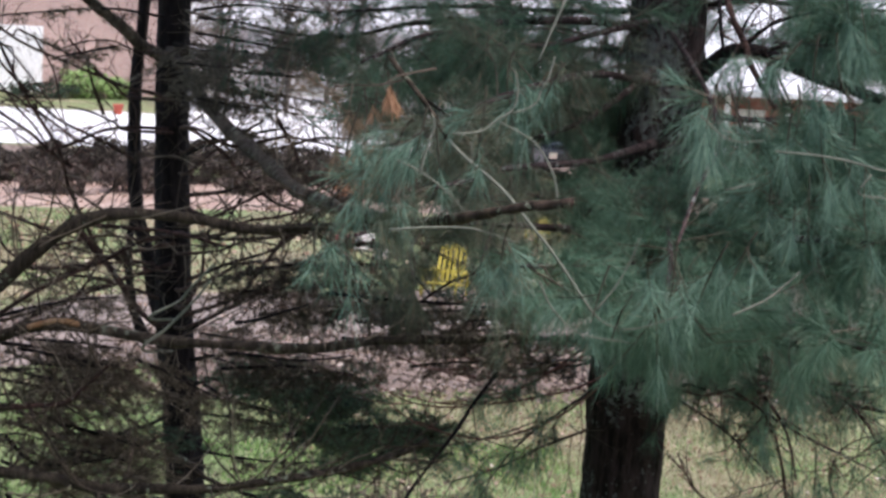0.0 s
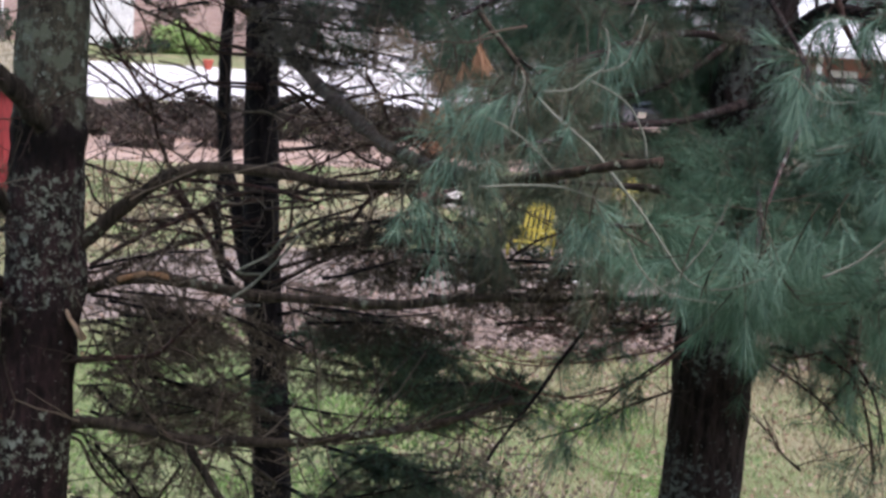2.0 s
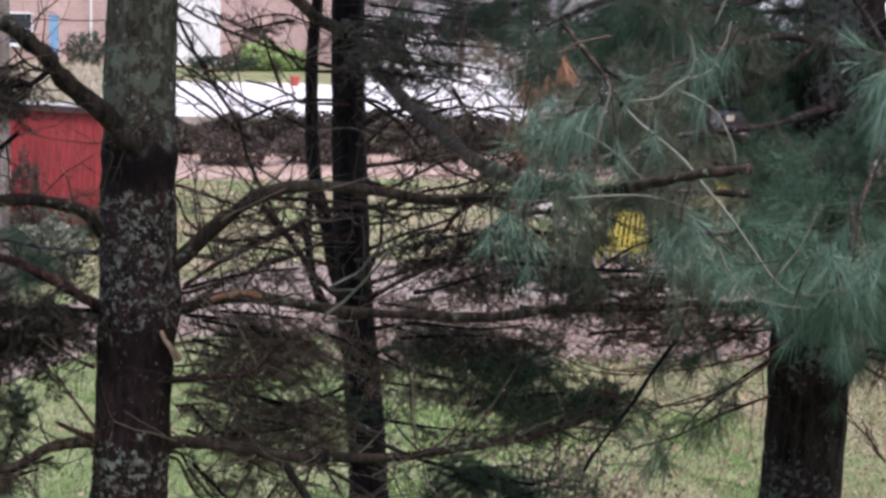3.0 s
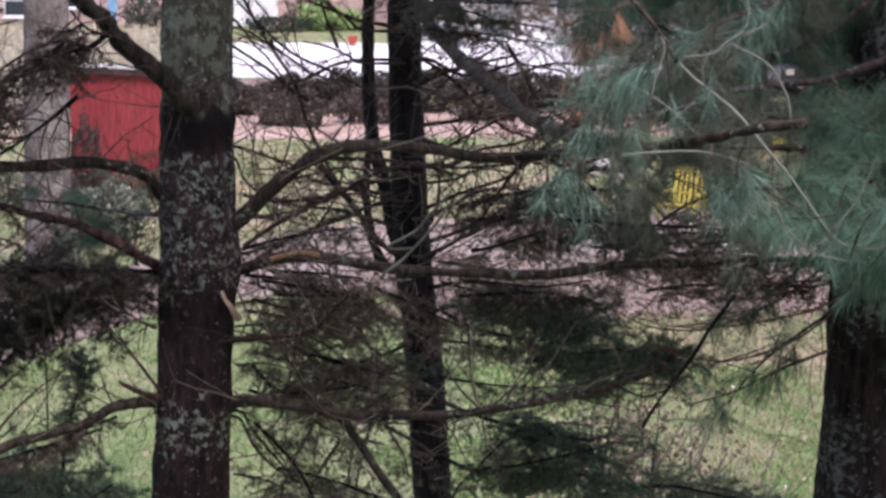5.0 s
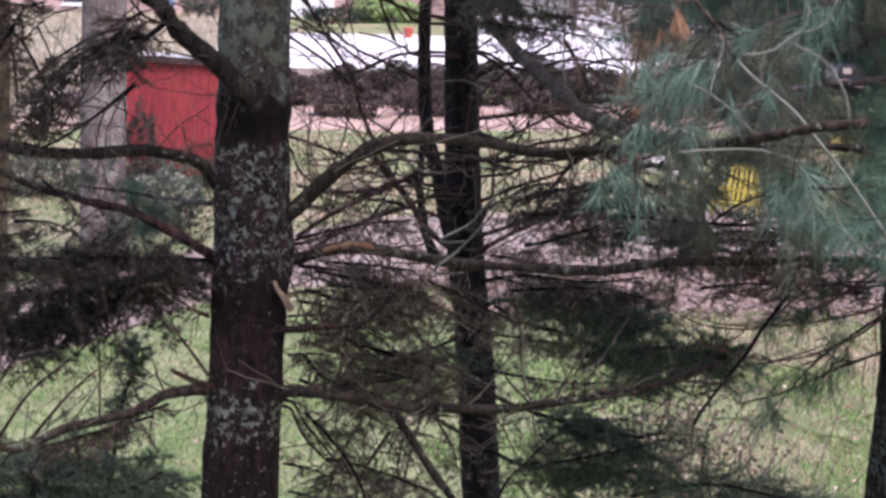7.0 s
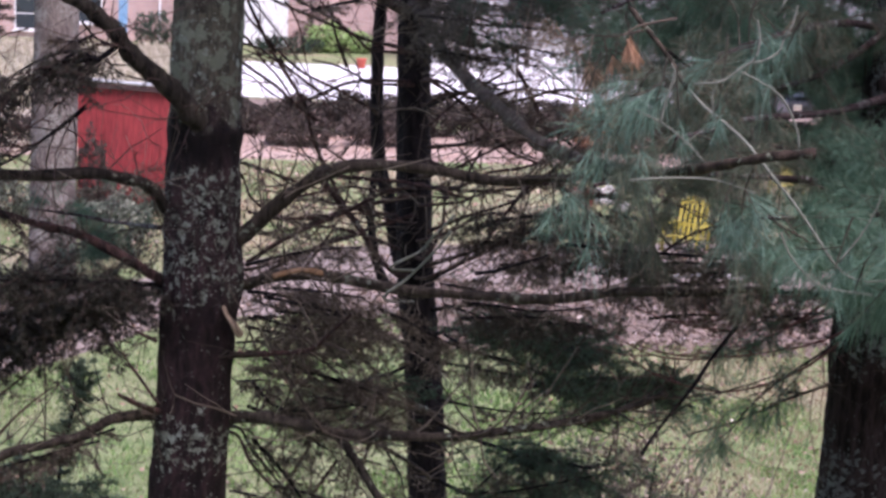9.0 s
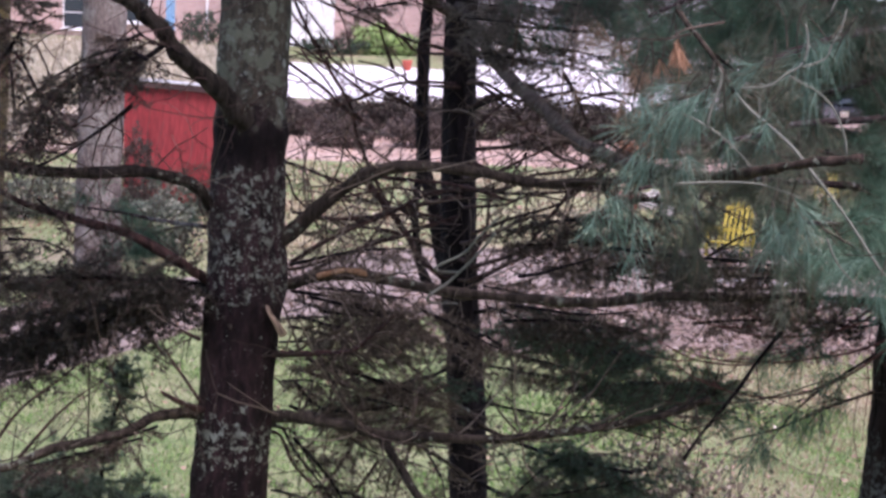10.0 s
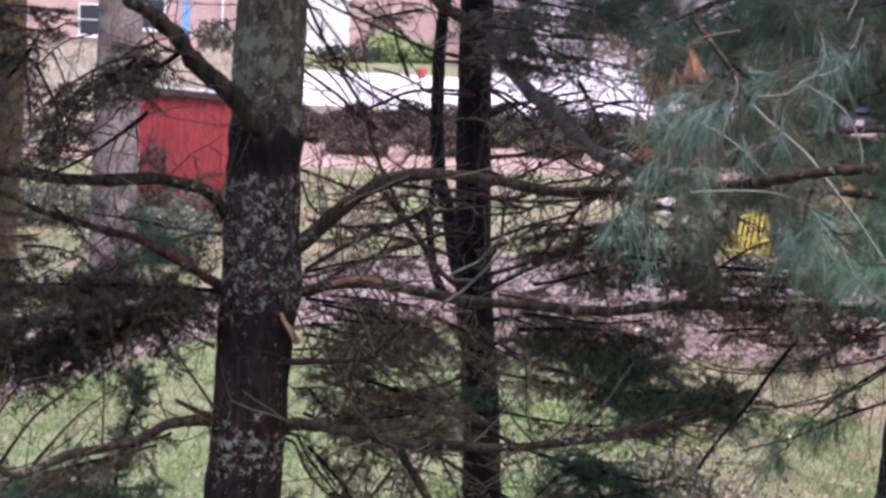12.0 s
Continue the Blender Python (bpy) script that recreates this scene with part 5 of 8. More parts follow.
for k, (pts, n) in enumerate((
        ([(-0.09, 9.40, 5.73), (0.12, 9.27, 5.72), (0.36, 9.13, 5.68), (0.59, 9.00, 5.70)], 5), ([(-0.06, 9.40, 5.49), (0.19, 9.27, 5.48), (0.42, 9.13, 5.48), (0.63, 9.00, 5.47)], 3), ([(-0.12, 9.40, 5.81), (0.15, 9.27, 5.86), (0.41, 9.13, 5.85), (0.66, 9.00, 5.86)], 5))):
    live_limb(pts, 0.008, 0.003, 350 + k, n, 0.32, tree=pine_b, needle=NEEDLE_SHADE, start=0.05, shoots=4, needles=40)
# thin low boughs
live_limb([(1.81, 7.3, 4.53), (2.03, 7.07, 4.46), (2.23, 6.83, 4.36), (2.51, 6.6, 4.26)], 0.006, 0.002, 210, 9, 0.36, needle=NEEDLE_SHADE, start=0.1, needles=45, shoots=4)
live_limb([(1.8, 7.3, 4.42), (1.99, 7.07, 4.32), (2.09, 6.83, 4.23), (2.18, 6.6, 4.14)], 0.006, 0.002, 211, 6, 0.32, needle=NEEDLE_SHADE, start=0.1, needles=45, shoots=4)
live_limb([(1.83, 7.3, 4.51), (2.13, 7.13, 4.51), (2.39, 6.97, 4.53), (2.64, 6.8, 4.55)], 0.006, 0.002, 212, 9, 0.36, needle=NEEDLE_SHADE, start=0.1, needles=45, shoots=4)
live_limb([(1.52, 7.3, 4.41), (1.3, 7.13, 4.31), (1.14, 6.97, 4.22), (1.02, 6.8, 4.11)], 0.006, 0.002, 213, 6, 0.26, needle=NEEDLE_SHADE, start=0.1, needles=45, shoots=4)
live_limb([(1.51, 7.3, 4.53), (1.32, 7.2, 4.54), (1.15, 7.1, 4.51), (1.03, 7.0, 4.44)], 0.006, 0.002, 214, 8, 0.26, needle=NEEDLE_SHADE, start=0.1, needles=45, shoots=4)
# inner boughs of the same pine, most in the darker needles that stand for shade
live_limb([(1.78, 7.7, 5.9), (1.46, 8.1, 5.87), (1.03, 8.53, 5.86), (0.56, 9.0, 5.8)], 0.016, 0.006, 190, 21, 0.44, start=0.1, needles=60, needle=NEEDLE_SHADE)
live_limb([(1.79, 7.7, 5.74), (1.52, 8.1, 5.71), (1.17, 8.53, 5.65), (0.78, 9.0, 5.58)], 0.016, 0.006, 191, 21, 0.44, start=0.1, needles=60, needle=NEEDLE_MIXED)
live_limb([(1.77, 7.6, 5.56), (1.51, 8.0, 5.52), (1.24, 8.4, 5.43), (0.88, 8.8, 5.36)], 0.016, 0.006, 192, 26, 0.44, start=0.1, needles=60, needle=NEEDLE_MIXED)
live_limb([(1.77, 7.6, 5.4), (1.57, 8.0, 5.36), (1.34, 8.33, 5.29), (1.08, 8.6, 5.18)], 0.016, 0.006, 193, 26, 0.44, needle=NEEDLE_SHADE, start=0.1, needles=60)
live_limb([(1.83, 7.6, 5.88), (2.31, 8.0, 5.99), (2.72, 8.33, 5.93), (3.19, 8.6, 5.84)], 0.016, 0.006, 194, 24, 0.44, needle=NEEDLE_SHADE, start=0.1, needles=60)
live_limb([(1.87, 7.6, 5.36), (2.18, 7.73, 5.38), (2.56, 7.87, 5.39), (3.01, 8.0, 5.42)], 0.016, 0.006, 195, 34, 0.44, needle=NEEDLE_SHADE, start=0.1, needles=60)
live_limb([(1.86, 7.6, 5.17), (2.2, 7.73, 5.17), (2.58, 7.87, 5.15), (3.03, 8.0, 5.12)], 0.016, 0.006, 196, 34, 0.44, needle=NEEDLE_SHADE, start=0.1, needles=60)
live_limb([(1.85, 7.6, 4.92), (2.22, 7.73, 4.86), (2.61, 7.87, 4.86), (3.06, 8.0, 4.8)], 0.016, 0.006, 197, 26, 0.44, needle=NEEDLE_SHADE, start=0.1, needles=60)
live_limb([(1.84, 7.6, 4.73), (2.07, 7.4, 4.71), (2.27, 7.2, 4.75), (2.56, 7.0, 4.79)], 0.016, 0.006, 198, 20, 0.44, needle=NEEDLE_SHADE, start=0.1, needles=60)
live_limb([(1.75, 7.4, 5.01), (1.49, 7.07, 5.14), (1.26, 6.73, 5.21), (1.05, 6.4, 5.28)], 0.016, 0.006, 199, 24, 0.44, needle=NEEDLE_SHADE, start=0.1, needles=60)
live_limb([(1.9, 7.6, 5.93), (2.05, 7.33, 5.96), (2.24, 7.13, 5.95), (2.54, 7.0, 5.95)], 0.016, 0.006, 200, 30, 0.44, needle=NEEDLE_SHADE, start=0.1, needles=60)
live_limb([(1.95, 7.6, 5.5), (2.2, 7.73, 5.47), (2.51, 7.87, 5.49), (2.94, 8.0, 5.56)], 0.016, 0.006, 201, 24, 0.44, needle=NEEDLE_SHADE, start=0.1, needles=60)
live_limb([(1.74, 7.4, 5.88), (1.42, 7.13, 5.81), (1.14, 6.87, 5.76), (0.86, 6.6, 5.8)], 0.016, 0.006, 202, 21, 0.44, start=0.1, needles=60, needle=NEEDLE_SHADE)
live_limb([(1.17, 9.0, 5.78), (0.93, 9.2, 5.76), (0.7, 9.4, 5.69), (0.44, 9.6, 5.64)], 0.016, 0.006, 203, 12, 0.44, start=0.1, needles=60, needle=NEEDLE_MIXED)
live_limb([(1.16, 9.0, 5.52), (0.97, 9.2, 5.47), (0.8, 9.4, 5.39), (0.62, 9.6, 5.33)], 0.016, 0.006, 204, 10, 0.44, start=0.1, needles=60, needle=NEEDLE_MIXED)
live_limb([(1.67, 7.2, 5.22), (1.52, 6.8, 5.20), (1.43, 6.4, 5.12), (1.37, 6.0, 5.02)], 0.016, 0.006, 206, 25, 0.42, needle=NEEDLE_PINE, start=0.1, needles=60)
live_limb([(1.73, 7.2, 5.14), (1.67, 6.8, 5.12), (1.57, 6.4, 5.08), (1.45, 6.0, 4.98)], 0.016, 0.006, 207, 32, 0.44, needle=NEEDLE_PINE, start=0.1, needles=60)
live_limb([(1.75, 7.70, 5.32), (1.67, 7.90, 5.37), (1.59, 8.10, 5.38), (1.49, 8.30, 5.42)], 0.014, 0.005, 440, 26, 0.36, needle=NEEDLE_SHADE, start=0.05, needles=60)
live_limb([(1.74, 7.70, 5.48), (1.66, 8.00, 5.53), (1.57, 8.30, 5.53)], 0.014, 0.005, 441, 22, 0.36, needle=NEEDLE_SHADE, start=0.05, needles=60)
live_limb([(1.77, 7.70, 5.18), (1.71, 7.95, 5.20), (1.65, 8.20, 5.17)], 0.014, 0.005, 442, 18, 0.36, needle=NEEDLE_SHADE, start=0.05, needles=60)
live_limb([(1.85, 6.30, 5.83), (1.93, 6.20, 5.83), (2.02, 6.10, 5.83), (2.12, 6.00, 5.82)], 0.007, 0.003, 460, 11, 0.2, needle=NEEDLE_PINE, start=0.05, shoots=5, needles=60)
live_limb([(1.80, 6.20, 5.57), (1.89, 6.05, 5.57), (1.99, 5.90, 5.56)], 0.007, 0.003, 461, 10, 0.2, needle=NEEDLE_PINE, start=0.05, shoots=5, needles=60)
live_limb([(1.73, 6.40, 5.68), (1.72, 6.25, 5.61), (1.70, 6.10, 5.55)], 0.007, 0.003, 462, 7, 0.2, needle=NEEDLE_PINE, start=0.05, shoots=5, needles=60)
live_limb([(1.99, 6.40, 5.63), (2.07, 6.25, 5.60), (2.15, 6.10, 5.58)], 0.007, 0.003, 463, 8, 0.2, needle=NEEDLE_PINE, start=0.05, shoots=5, needles=60)


# bare pale shoots and single brushes of needles on the near side of the pine
def shoot(pts, r0, r1, seed):
    limb(pine_d, pts, r0 * 0.7, r1 * 0.38, TWIG_PALE, "shoot", "pale bare shoot", seed, 5, 0.08, 6)


shoot([(0.88, 4.90, 5.95), (0.85, 4.90, 5.87), (0.82, 4.90, 5.79)], 0.0059, 0.0075, 81)
shoot([(0.76, 4.90, 5.76), (0.77, 4.90, 5.71), (0.76, 4.90, 5.66), (0.72, 4.90, 5.63), (0.68, 4.90, 5.60), (0.61, 4.90, 5.59)], 0.0042, 0.0085, 82)
shoot([(0.86, 4.90, 5.80), (0.85, 4.90, 5.75), (0.83, 4.90, 5.71), (0.82, 4.90, 5.68), (0.79, 4.90, 5.66), (0.76, 4.90, 5.65)], 0.0038, 0.0080, 83)
limb(pine_d, [(0.46, 5.20, 5.77), (0.51, 5.17, 5.71), (0.56, 5.13, 5.65), (0.62, 5.10, 5.56)], 0.0075, 0.0065, LIMB_OLIVE, "shoot", "", 84, 5, 0.12, 6)
shoot([(0.62, 5.10, 5.56), (0.66, 5.07, 5.52), (0.70, 5.04, 5.49), (0.75, 5.01, 5.45), (0.78, 4.98, 5.42), (0.83, 4.95, 5.36)], 0.0072, 0.0125, 120)
shoot([(0.83, 4.95, 5.36), (0.89, 4.92, 5.29), (0.94, 4.88, 5.22), (0.99, 4.85, 5.15), (1.03, 4.82, 5.12), (1.09, 4.78, 5.12), (1.19, 4.75, 5.16)], 0.0060, 0.0052, 121)
shoot([(0.83, 4.75, 5.24), (0.86, 4.75, 5.18), (0.92, 4.75, 5.12), (0.98, 4.75, 5.10), (1.07, 4.75, 5.09)], 0.0047, 0.0039, 85)
shoot([(0.98, 4.75, 5.17), (1.03, 4.75, 5.24), (1.06, 4.75, 5.30), (1.08, 4.75, 5.36)], 0.0040, 0.0043, 86)
shoot([(0.72, 4.85, 5.63), (0.80, 4.85, 5.59), (0.84, 4.85, 5.55), (0.87, 4.85, 5.49), (0.88, 4.85, 5.44)], 0.0035, 0.0082, 87)
shoot([(0.25, 5.60, 5.58), (0.32, 5.60, 5.52), (0.39, 5.60, 5.47)], 0.0049, 0.0089, 88)
shoot([(0.46, 4.90, 5.52), (0.53, 4.90, 5.49), (0.60, 4.90, 5.44), (0.65, 4.90, 5.39)], 0.0047, 0.0060, 89)
shoot([(0.53, 4.90, 5.49), (0.54, 4.90, 5.54), (0.56, 4.90, 5.61), (0.55, 4.90, 5.64)], 0.0052, 0.0071, 90)
shoot([(0.55, 4.95, 5.35), (0.59, 4.95, 5.42), (0.65, 4.95, 5.47)], 0.0035, 0.0050, 91)
shoot([(0.45, 4.80, 5.35), (0.55, 4.80, 5.36), (0.66, 4.80, 5.36), (0.77, 4.80, 5.33)], 0.0054, 0.0053, 92)
shoot([(1.35, 4.80, 5.16), (1.43, 4.80, 5.20), (1.48, 4.80, 5.24), (1.52, 4.80, 5.28)], 0.0054, 0.0053, 93)
shoot([(1.43, 4.80, 5.59), (1.58, 4.80, 5.58), (1.73, 4.80, 5.55)], 0.0035, 0.0082, 94)
shoot([(1.69, 4.80, 5.54), (1.66, 4.80, 5.49), (1.74, 4.80, 5.48)], 0.0040, 0.0060, 95)
shoot([(1.32, 4.85, 5.48), (1.40, 4.85, 5.50)], 0.0040, 0.0043, 96)
shoot([(1.24, 4.85, 5.67), (1.32, 4.85, 5.61), (1.41, 4.85, 5.61)], 0.0040, 0.0036, 97)
shoot([(0.67, 4.90, 5.50), (0.66, 4.90, 5.54), (0.66, 4.90, 5.57), (0.68, 4.90, 5.61)], 0.0028, 0.0036, 98)

reseed(610)
g = Greenery()
near_limb, _ = limb(pine_d, [(1.64, 6.90, 5.83), (1.60, 6.38, 5.73), (1.54, 5.86, 5.63), (1.45, 5.44, 5.54), (1.32, 5.12, 5.46), (1.19, 4.80, 5.34)], 0.012, 0.005, BARK_PINE, seed=93)
for base, tip, count, spread in (
        ((1.192, 4.60, 5.655), (1.178, 4.60, 5.505), 80, 17),
        ((1.154, 4.60, 5.747), (1.045, 4.60, 5.785), 46, 20),
        ((1.151, 4.60, 5.733), (1.076, 4.60, 5.702), 30, 24),
        ((0.309, 4.90, 5.318), (0.313, 4.90, 5.236), 60, 30),
        ((0.686, 4.90, 5.524), (0.652, 4.90, 5.450), 40, 26),
        ((0.672, 4.90, 5.502), (0.694, 4.90, 5.529), 18, 40),
        ((1.102, 4.70, 5.247), (1.125, 4.70, 5.125), 90, 48),
        ((1.623, 4.90, 5.962), (1.660, 4.90, 5.795), 70, 20),
        ((1.673, 4.90, 5.913), (1.708, 4.90, 5.768), 50, 20),
        ((1.525, 4.90, 5.395), (1.525, 4.90, 5.266), 60, 22)):
    brush(g, base, tip, int(count * 1.1), spread * 1.2, 0.0015)
def light_sprays(rows):
    """Pale near branchlets of the white pine, brightness put into their colour: base, tip and needles to a shoot."""
    for base, tip, count in rows:
        pine_spray(g, base, tip, 3, 0.95, count, 0.3)


light_sprays([
    ((0.385, 5.00, 5.501), (0.389, 5.00, 5.427), 50), ((0.458, 5.00, 5.527), (0.425, 5.00, 5.454), 60),
    ((0.475, 5.00, 5.483), (0.464, 5.00, 5.408), 40), ((0.543, 4.95, 5.652), (0.522, 4.95, 5.564), 50),
    ((0.573, 4.95, 5.632), (0.582, 4.95, 5.549), 40), ((0.513, 5.00, 5.618), (0.472, 5.00, 5.549), 40),
    ((1.072, 4.75, 5.216), (1.026, 4.75, 5.127), 40), ((0.760, 4.80, 5.388), (0.738, 4.80, 5.291), 56),
    ((0.718, 4.85, 5.370), (0.693, 4.85, 5.296), 40), ((1.585, 5.00, 5.891), (1.577, 5.00, 5.793), 50),
    ((1.571, 5.10, 5.871), (1.513, 5.10, 5.807), 40), ((1.326, 4.80, 5.349), (1.260, 4.80, 5.236), 50),
    ((1.019, 4.80, 5.279), (0.982, 4.80, 5.175), 50)])
light_sprays([
    ((1.428, 4.90, 5.368), (1.374, 4.90, 5.276), 40), ((1.191, 4.80, 5.359), (1.185, 4.80, 5.241), 46),
    ((0.425, 5.20, 5.629), (0.399, 5.20, 5.528), 46), ((0.393, 5.20, 5.642), (0.356, 5.20, 5.534), 40),
    ((0.770, 5.00, 5.806), (0.760, 5.00, 5.717), 60), ((0.715, 5.10, 5.709), (0.706, 5.10, 5.603), 50),
    ((0.906, 5.00, 5.783), (0.852, 5.00, 5.692), 50), ((1.574, 5.10, 5.872), (1.552, 5.10, 5.764), 50),
    ((1.666, 5.10, 5.892), (1.692, 5.10, 5.786), 50), ((1.740, 5.10, 5.865), (1.736, 5.10, 5.743), 50),
    ((1.560, 5.10, 5.672), (1.555, 5.10, 5.549), 50), ((1.641, 5.10, 5.646), (1.668, 5.10, 5.523), 50),
    ((1.735, 5.10, 5.666), (1.730, 5.10, 5.542), 50)])
light_sprays([
    ((1.537, 5.10, 5.564), (1.515, 5.10, 5.454), 46), ((1.622, 5.10, 5.506), (1.633, 5.10, 5.381), 46),
    ((1.780, 5.10, 5.528), (1.791, 5.10, 5.404), 46), ((1.206, 5.10, 5.168), (1.232, 5.10, 5.044), 60),
    ((1.362, 5.10, 5.784), (1.337, 5.10, 5.707), 50), ((1.412, 5.10, 5.749), (1.402, 5.10, 5.672), 46),
    ((1.342, 5.10, 5.738), (1.318, 5.10, 5.645), 46), ((1.569, 5.10, 5.749), (1.577, 5.10, 5.658), 40),
    ((0.278, 5.00, 5.323), (0.272, 5.00, 5.276), 36), ((0.352, 5.00, 5.330), (0.358, 5.00, 5.276), 32),
    ((0.316, 5.00, 5.316), (0.318, 5.00, 5.277), 22)])
g.link(near_limb, TWIG_LIVE, NEEDLE_LIT)
reseed(611)
g = Greenery()
rusty, _ = limb(pine_d, [(0.59, 5.20, 5.74), (0.52, 5.13, 5.73), (0.47, 5.07, 5.72), (0.43, 5.00, 5.70)], 0.004, 0.002, TWIG_DEAD, seed=94)
for base, tip, count, spread in (((0.446, 5.00, 5.709), (0.456, 5.00, 5.623), 70, 19), ((0.459, 5.00, 5.681), (0.472, 5.00, 5.598), 40, 17), ((0.415, 5.00, 5.657), (0.413, 5.00, 5.591), 14, 26)):
    brush(g, base, tip, count, spread, 0.0024, 0.05)
g.link(rusty, TWIG_DEAD, NEEDLE_RUST, needle_name="dead_needles")
g = Greenery()
faded, _ = limb(pine_d, [(0.58, 5.90, 5.67), (0.48, 5.85, 5.65), (0.39, 5.80, 5.65), (0.29, 5.75, 5.62)], 0.004, 0.002, TWIG_DEAD, seed=123)
for base, tip in (((0.366, 5.75, 5.653), (0.301, 5.75, 5.608)), ((0.350, 5.75, 5.636), (0.371, 5.75, 5.544)), ((0.301, 5.75, 5.616), (0.330, 5.75, 5.525)), ((0.442, 5.75, 5.648), (0.459, 5.75, 5.548)), ((0.408, 5.75, 5.655), (0.390, 5.75, 5.570))):
    pine_spray(g, base, tip, 3, 0.8, 60, 0.5)
g.link(faded, TWIG_DEAD, NEEDLE_FADED, needle_name="dead_needles")

for k, (pts, w) in enumerate((
        ([(2.25, 7.00, 4.03), (2.20, 7.00, 4.25), (2.13, 7.00, 4.40), (2.00, 7.00, 4.49)], 0.008), ([(1.96, 7.00, 4.03), (1.87, 7.00, 4.11), (1.80, 7.00, 4.24)], 0.006), ([(2.48, 7.10, 4.01), (2.44, 7.10, 4.14), (2.50, 7.10, 4.26), (2.68, 7.10, 4.33)], 0.006),
        ([(2.13, 7.00, 4.40), (2.08, 7.00, 4.34), (2.00, 7.00, 4.27)], 0.004), ([(1.95, 6.80, 4.54), (1.84, 6.80, 4.51), (1.73, 6.80, 4.53)], 0.005))):
    bare_limb(pine_d, pts, w, w * 0.4, LIMB_RED, 340 + k, 6, 0.25, 0.0035, TWIG_DARK)
bare_limb(pine_d, [(1.80, 6.80, 5.99), (1.83, 6.76, 5.89), (1.87, 6.72, 5.80), (1.88, 6.68, 5.74), (1.92, 6.64, 5.66), (1.96, 6.60, 5.59)], 0.0140, 0.0090, LIMB_RED, 450, 5, 0.3, 0.003, TWIG_DARK)
bare_limb(pine_d, [(1.83, 7.00, 5.98), (1.82, 6.90, 5.88), (1.81, 6.80, 5.78)], 0.0080, 0.0060, BARK_DARK, 451, 5, 0.3, 0.003, TWIG_DARK)
bare_limb(pine_d, [(1.93, 6.90, 5.81), (1.99, 6.83, 5.88), (2.08, 6.77, 5.92), (2.24, 6.70, 5.97)], 0.0090, 0.0040, BARK_DARK, 452, 5, 0.3, 0.003, TWIG_DARK)
bare_limb(pine_d, [(1.93, 6.80, 5.76), (1.98, 6.73, 5.73), (2.00, 6.67, 5.67), (2.02, 6.60, 5.60)], 0.0060, 0.0030, LIMB_RED, 453, 5, 0.3, 0.003, TWIG_DARK)
bare_limb(pine_d, [(1.90, 6.90, 5.84), (1.90, 6.80, 5.91), (1.93, 6.70, 5.98)], 0.0050, 0.0030, BARK_DARK, 454, 5, 0.3, 0.003, TWIG_DARK)
bare_limb(pine_d, [(2.09, 6.60, 5.74), (2.07, 6.50, 5.67), (2.03, 6.40, 5.59)], 0.0040, 0.0020, BARK_DARK, 455, 5, 0.3, 0.003, TWIG_DARK)
bare_limb(pine_d, [(2.17, 6.60, 5.72), (2.18, 6.50, 5.66), (2.17, 6.40, 5.58)], 0.0050, 0.0030, LIMB_RED, 456, 5, 0.3, 0.003, TWIG_DARK)
# dark twig that hangs from the long limb, and a fan of fine curved twigs
bare_limb(pine_d, [(1.12, 6.90, 4.68), (1.09, 6.90, 4.62), (1.07, 6.90, 4.55), (0.99, 6.90, 4.43), (0.92, 6.90, 4.31), (0.80, 6.90, 4.14), (0.75, 6.90, 4.05)], 0.0092, 0.0062, BARK_DARK, 95, 5, 0.25, 0.003, TWIG_DARK)
for k in range(5):
    bare_limb(pine_d, [(x + 0.05 * math.sin(k * 2.1), y + 0.05 * k, z + 0.05 * (k - 2) + 0.04 * math.sin(k * 3.7 + x * 4)) for x, y, z in [(1.52, 7.20, 4.55), (1.37, 7.12, 4.48), (1.21, 7.04, 4.44), (1.03, 6.96, 4.42), (0.82, 6.88, 4.45), (0.67, 6.80, 4.52)]],
              0.0065, 0.002, TWIG_RED, 96 + k, 4, 0.3, 0.003, TWIG_RED)
bare_limb(pine_d, [(1.79, 7.30, 4.29), (1.81, 7.22, 4.36), (1.81, 7.15, 4.44), (1.84, 7.08, 4.49), (1.89, 7.00, 4.49)], 0.0130, 0.0054, BARK_DARK, 110, 6, 0.25, 0.003, TWIG_DARK)
bare_limb(pine_d, [(1.51, 7.30, 4.25), (1.31, 7.20, 4.20), (1.13, 7.10, 4.14), (0.94, 7.00, 4.11)], 0.0065, 0.0033, LIMB_GREY, 111, 12, 0.35, 0.003)
bare_limb(pine_d, [(1.77, 7.30, 4.53), (1.96, 7.17, 4.56), (2.11, 7.05, 4.48), (2.19, 6.92, 4.36), (2.21, 6.80, 4.20)], 0.0098, 0.0042, LIMB_RED, 112, 30, 0.45, 0.003)
bare_limb(pine_d, [(1.78, 7.30, 4.60), (2.04, 7.17, 4.61), (2.28, 7.05, 4.56), (2.47, 6.92, 4.43), (2.58, 6.80, 4.25)], 0.0098, 0.0042, LIMB_RED, 113, 30, 0.45, 0.003)


# ---- dense short-needled boughs ----
def bough(tree, pts, r0, r1, seed, count, length, needle=NEEDLE_SPRUCE, down=0.3, density=1.0, width=0.35, twig=TWIG_DARK, side=1.0, start=0.1):
    reseed(seed)
    g = Greenery()
    g.dense = needle is NEEDLE_HEMLOCK
    ob, path = limb(tree, pts, r0, r1, BARK_DARK, "bough", seed=seed)
    dress_spruce(g, path, count, length, start, down, density, width, side, 1.0 if needle is NEEDLE_HEMLOCK else 0.8 if needle is NEEDLE_DEAD else 1.1)
    g.link(ob, twig, needle)


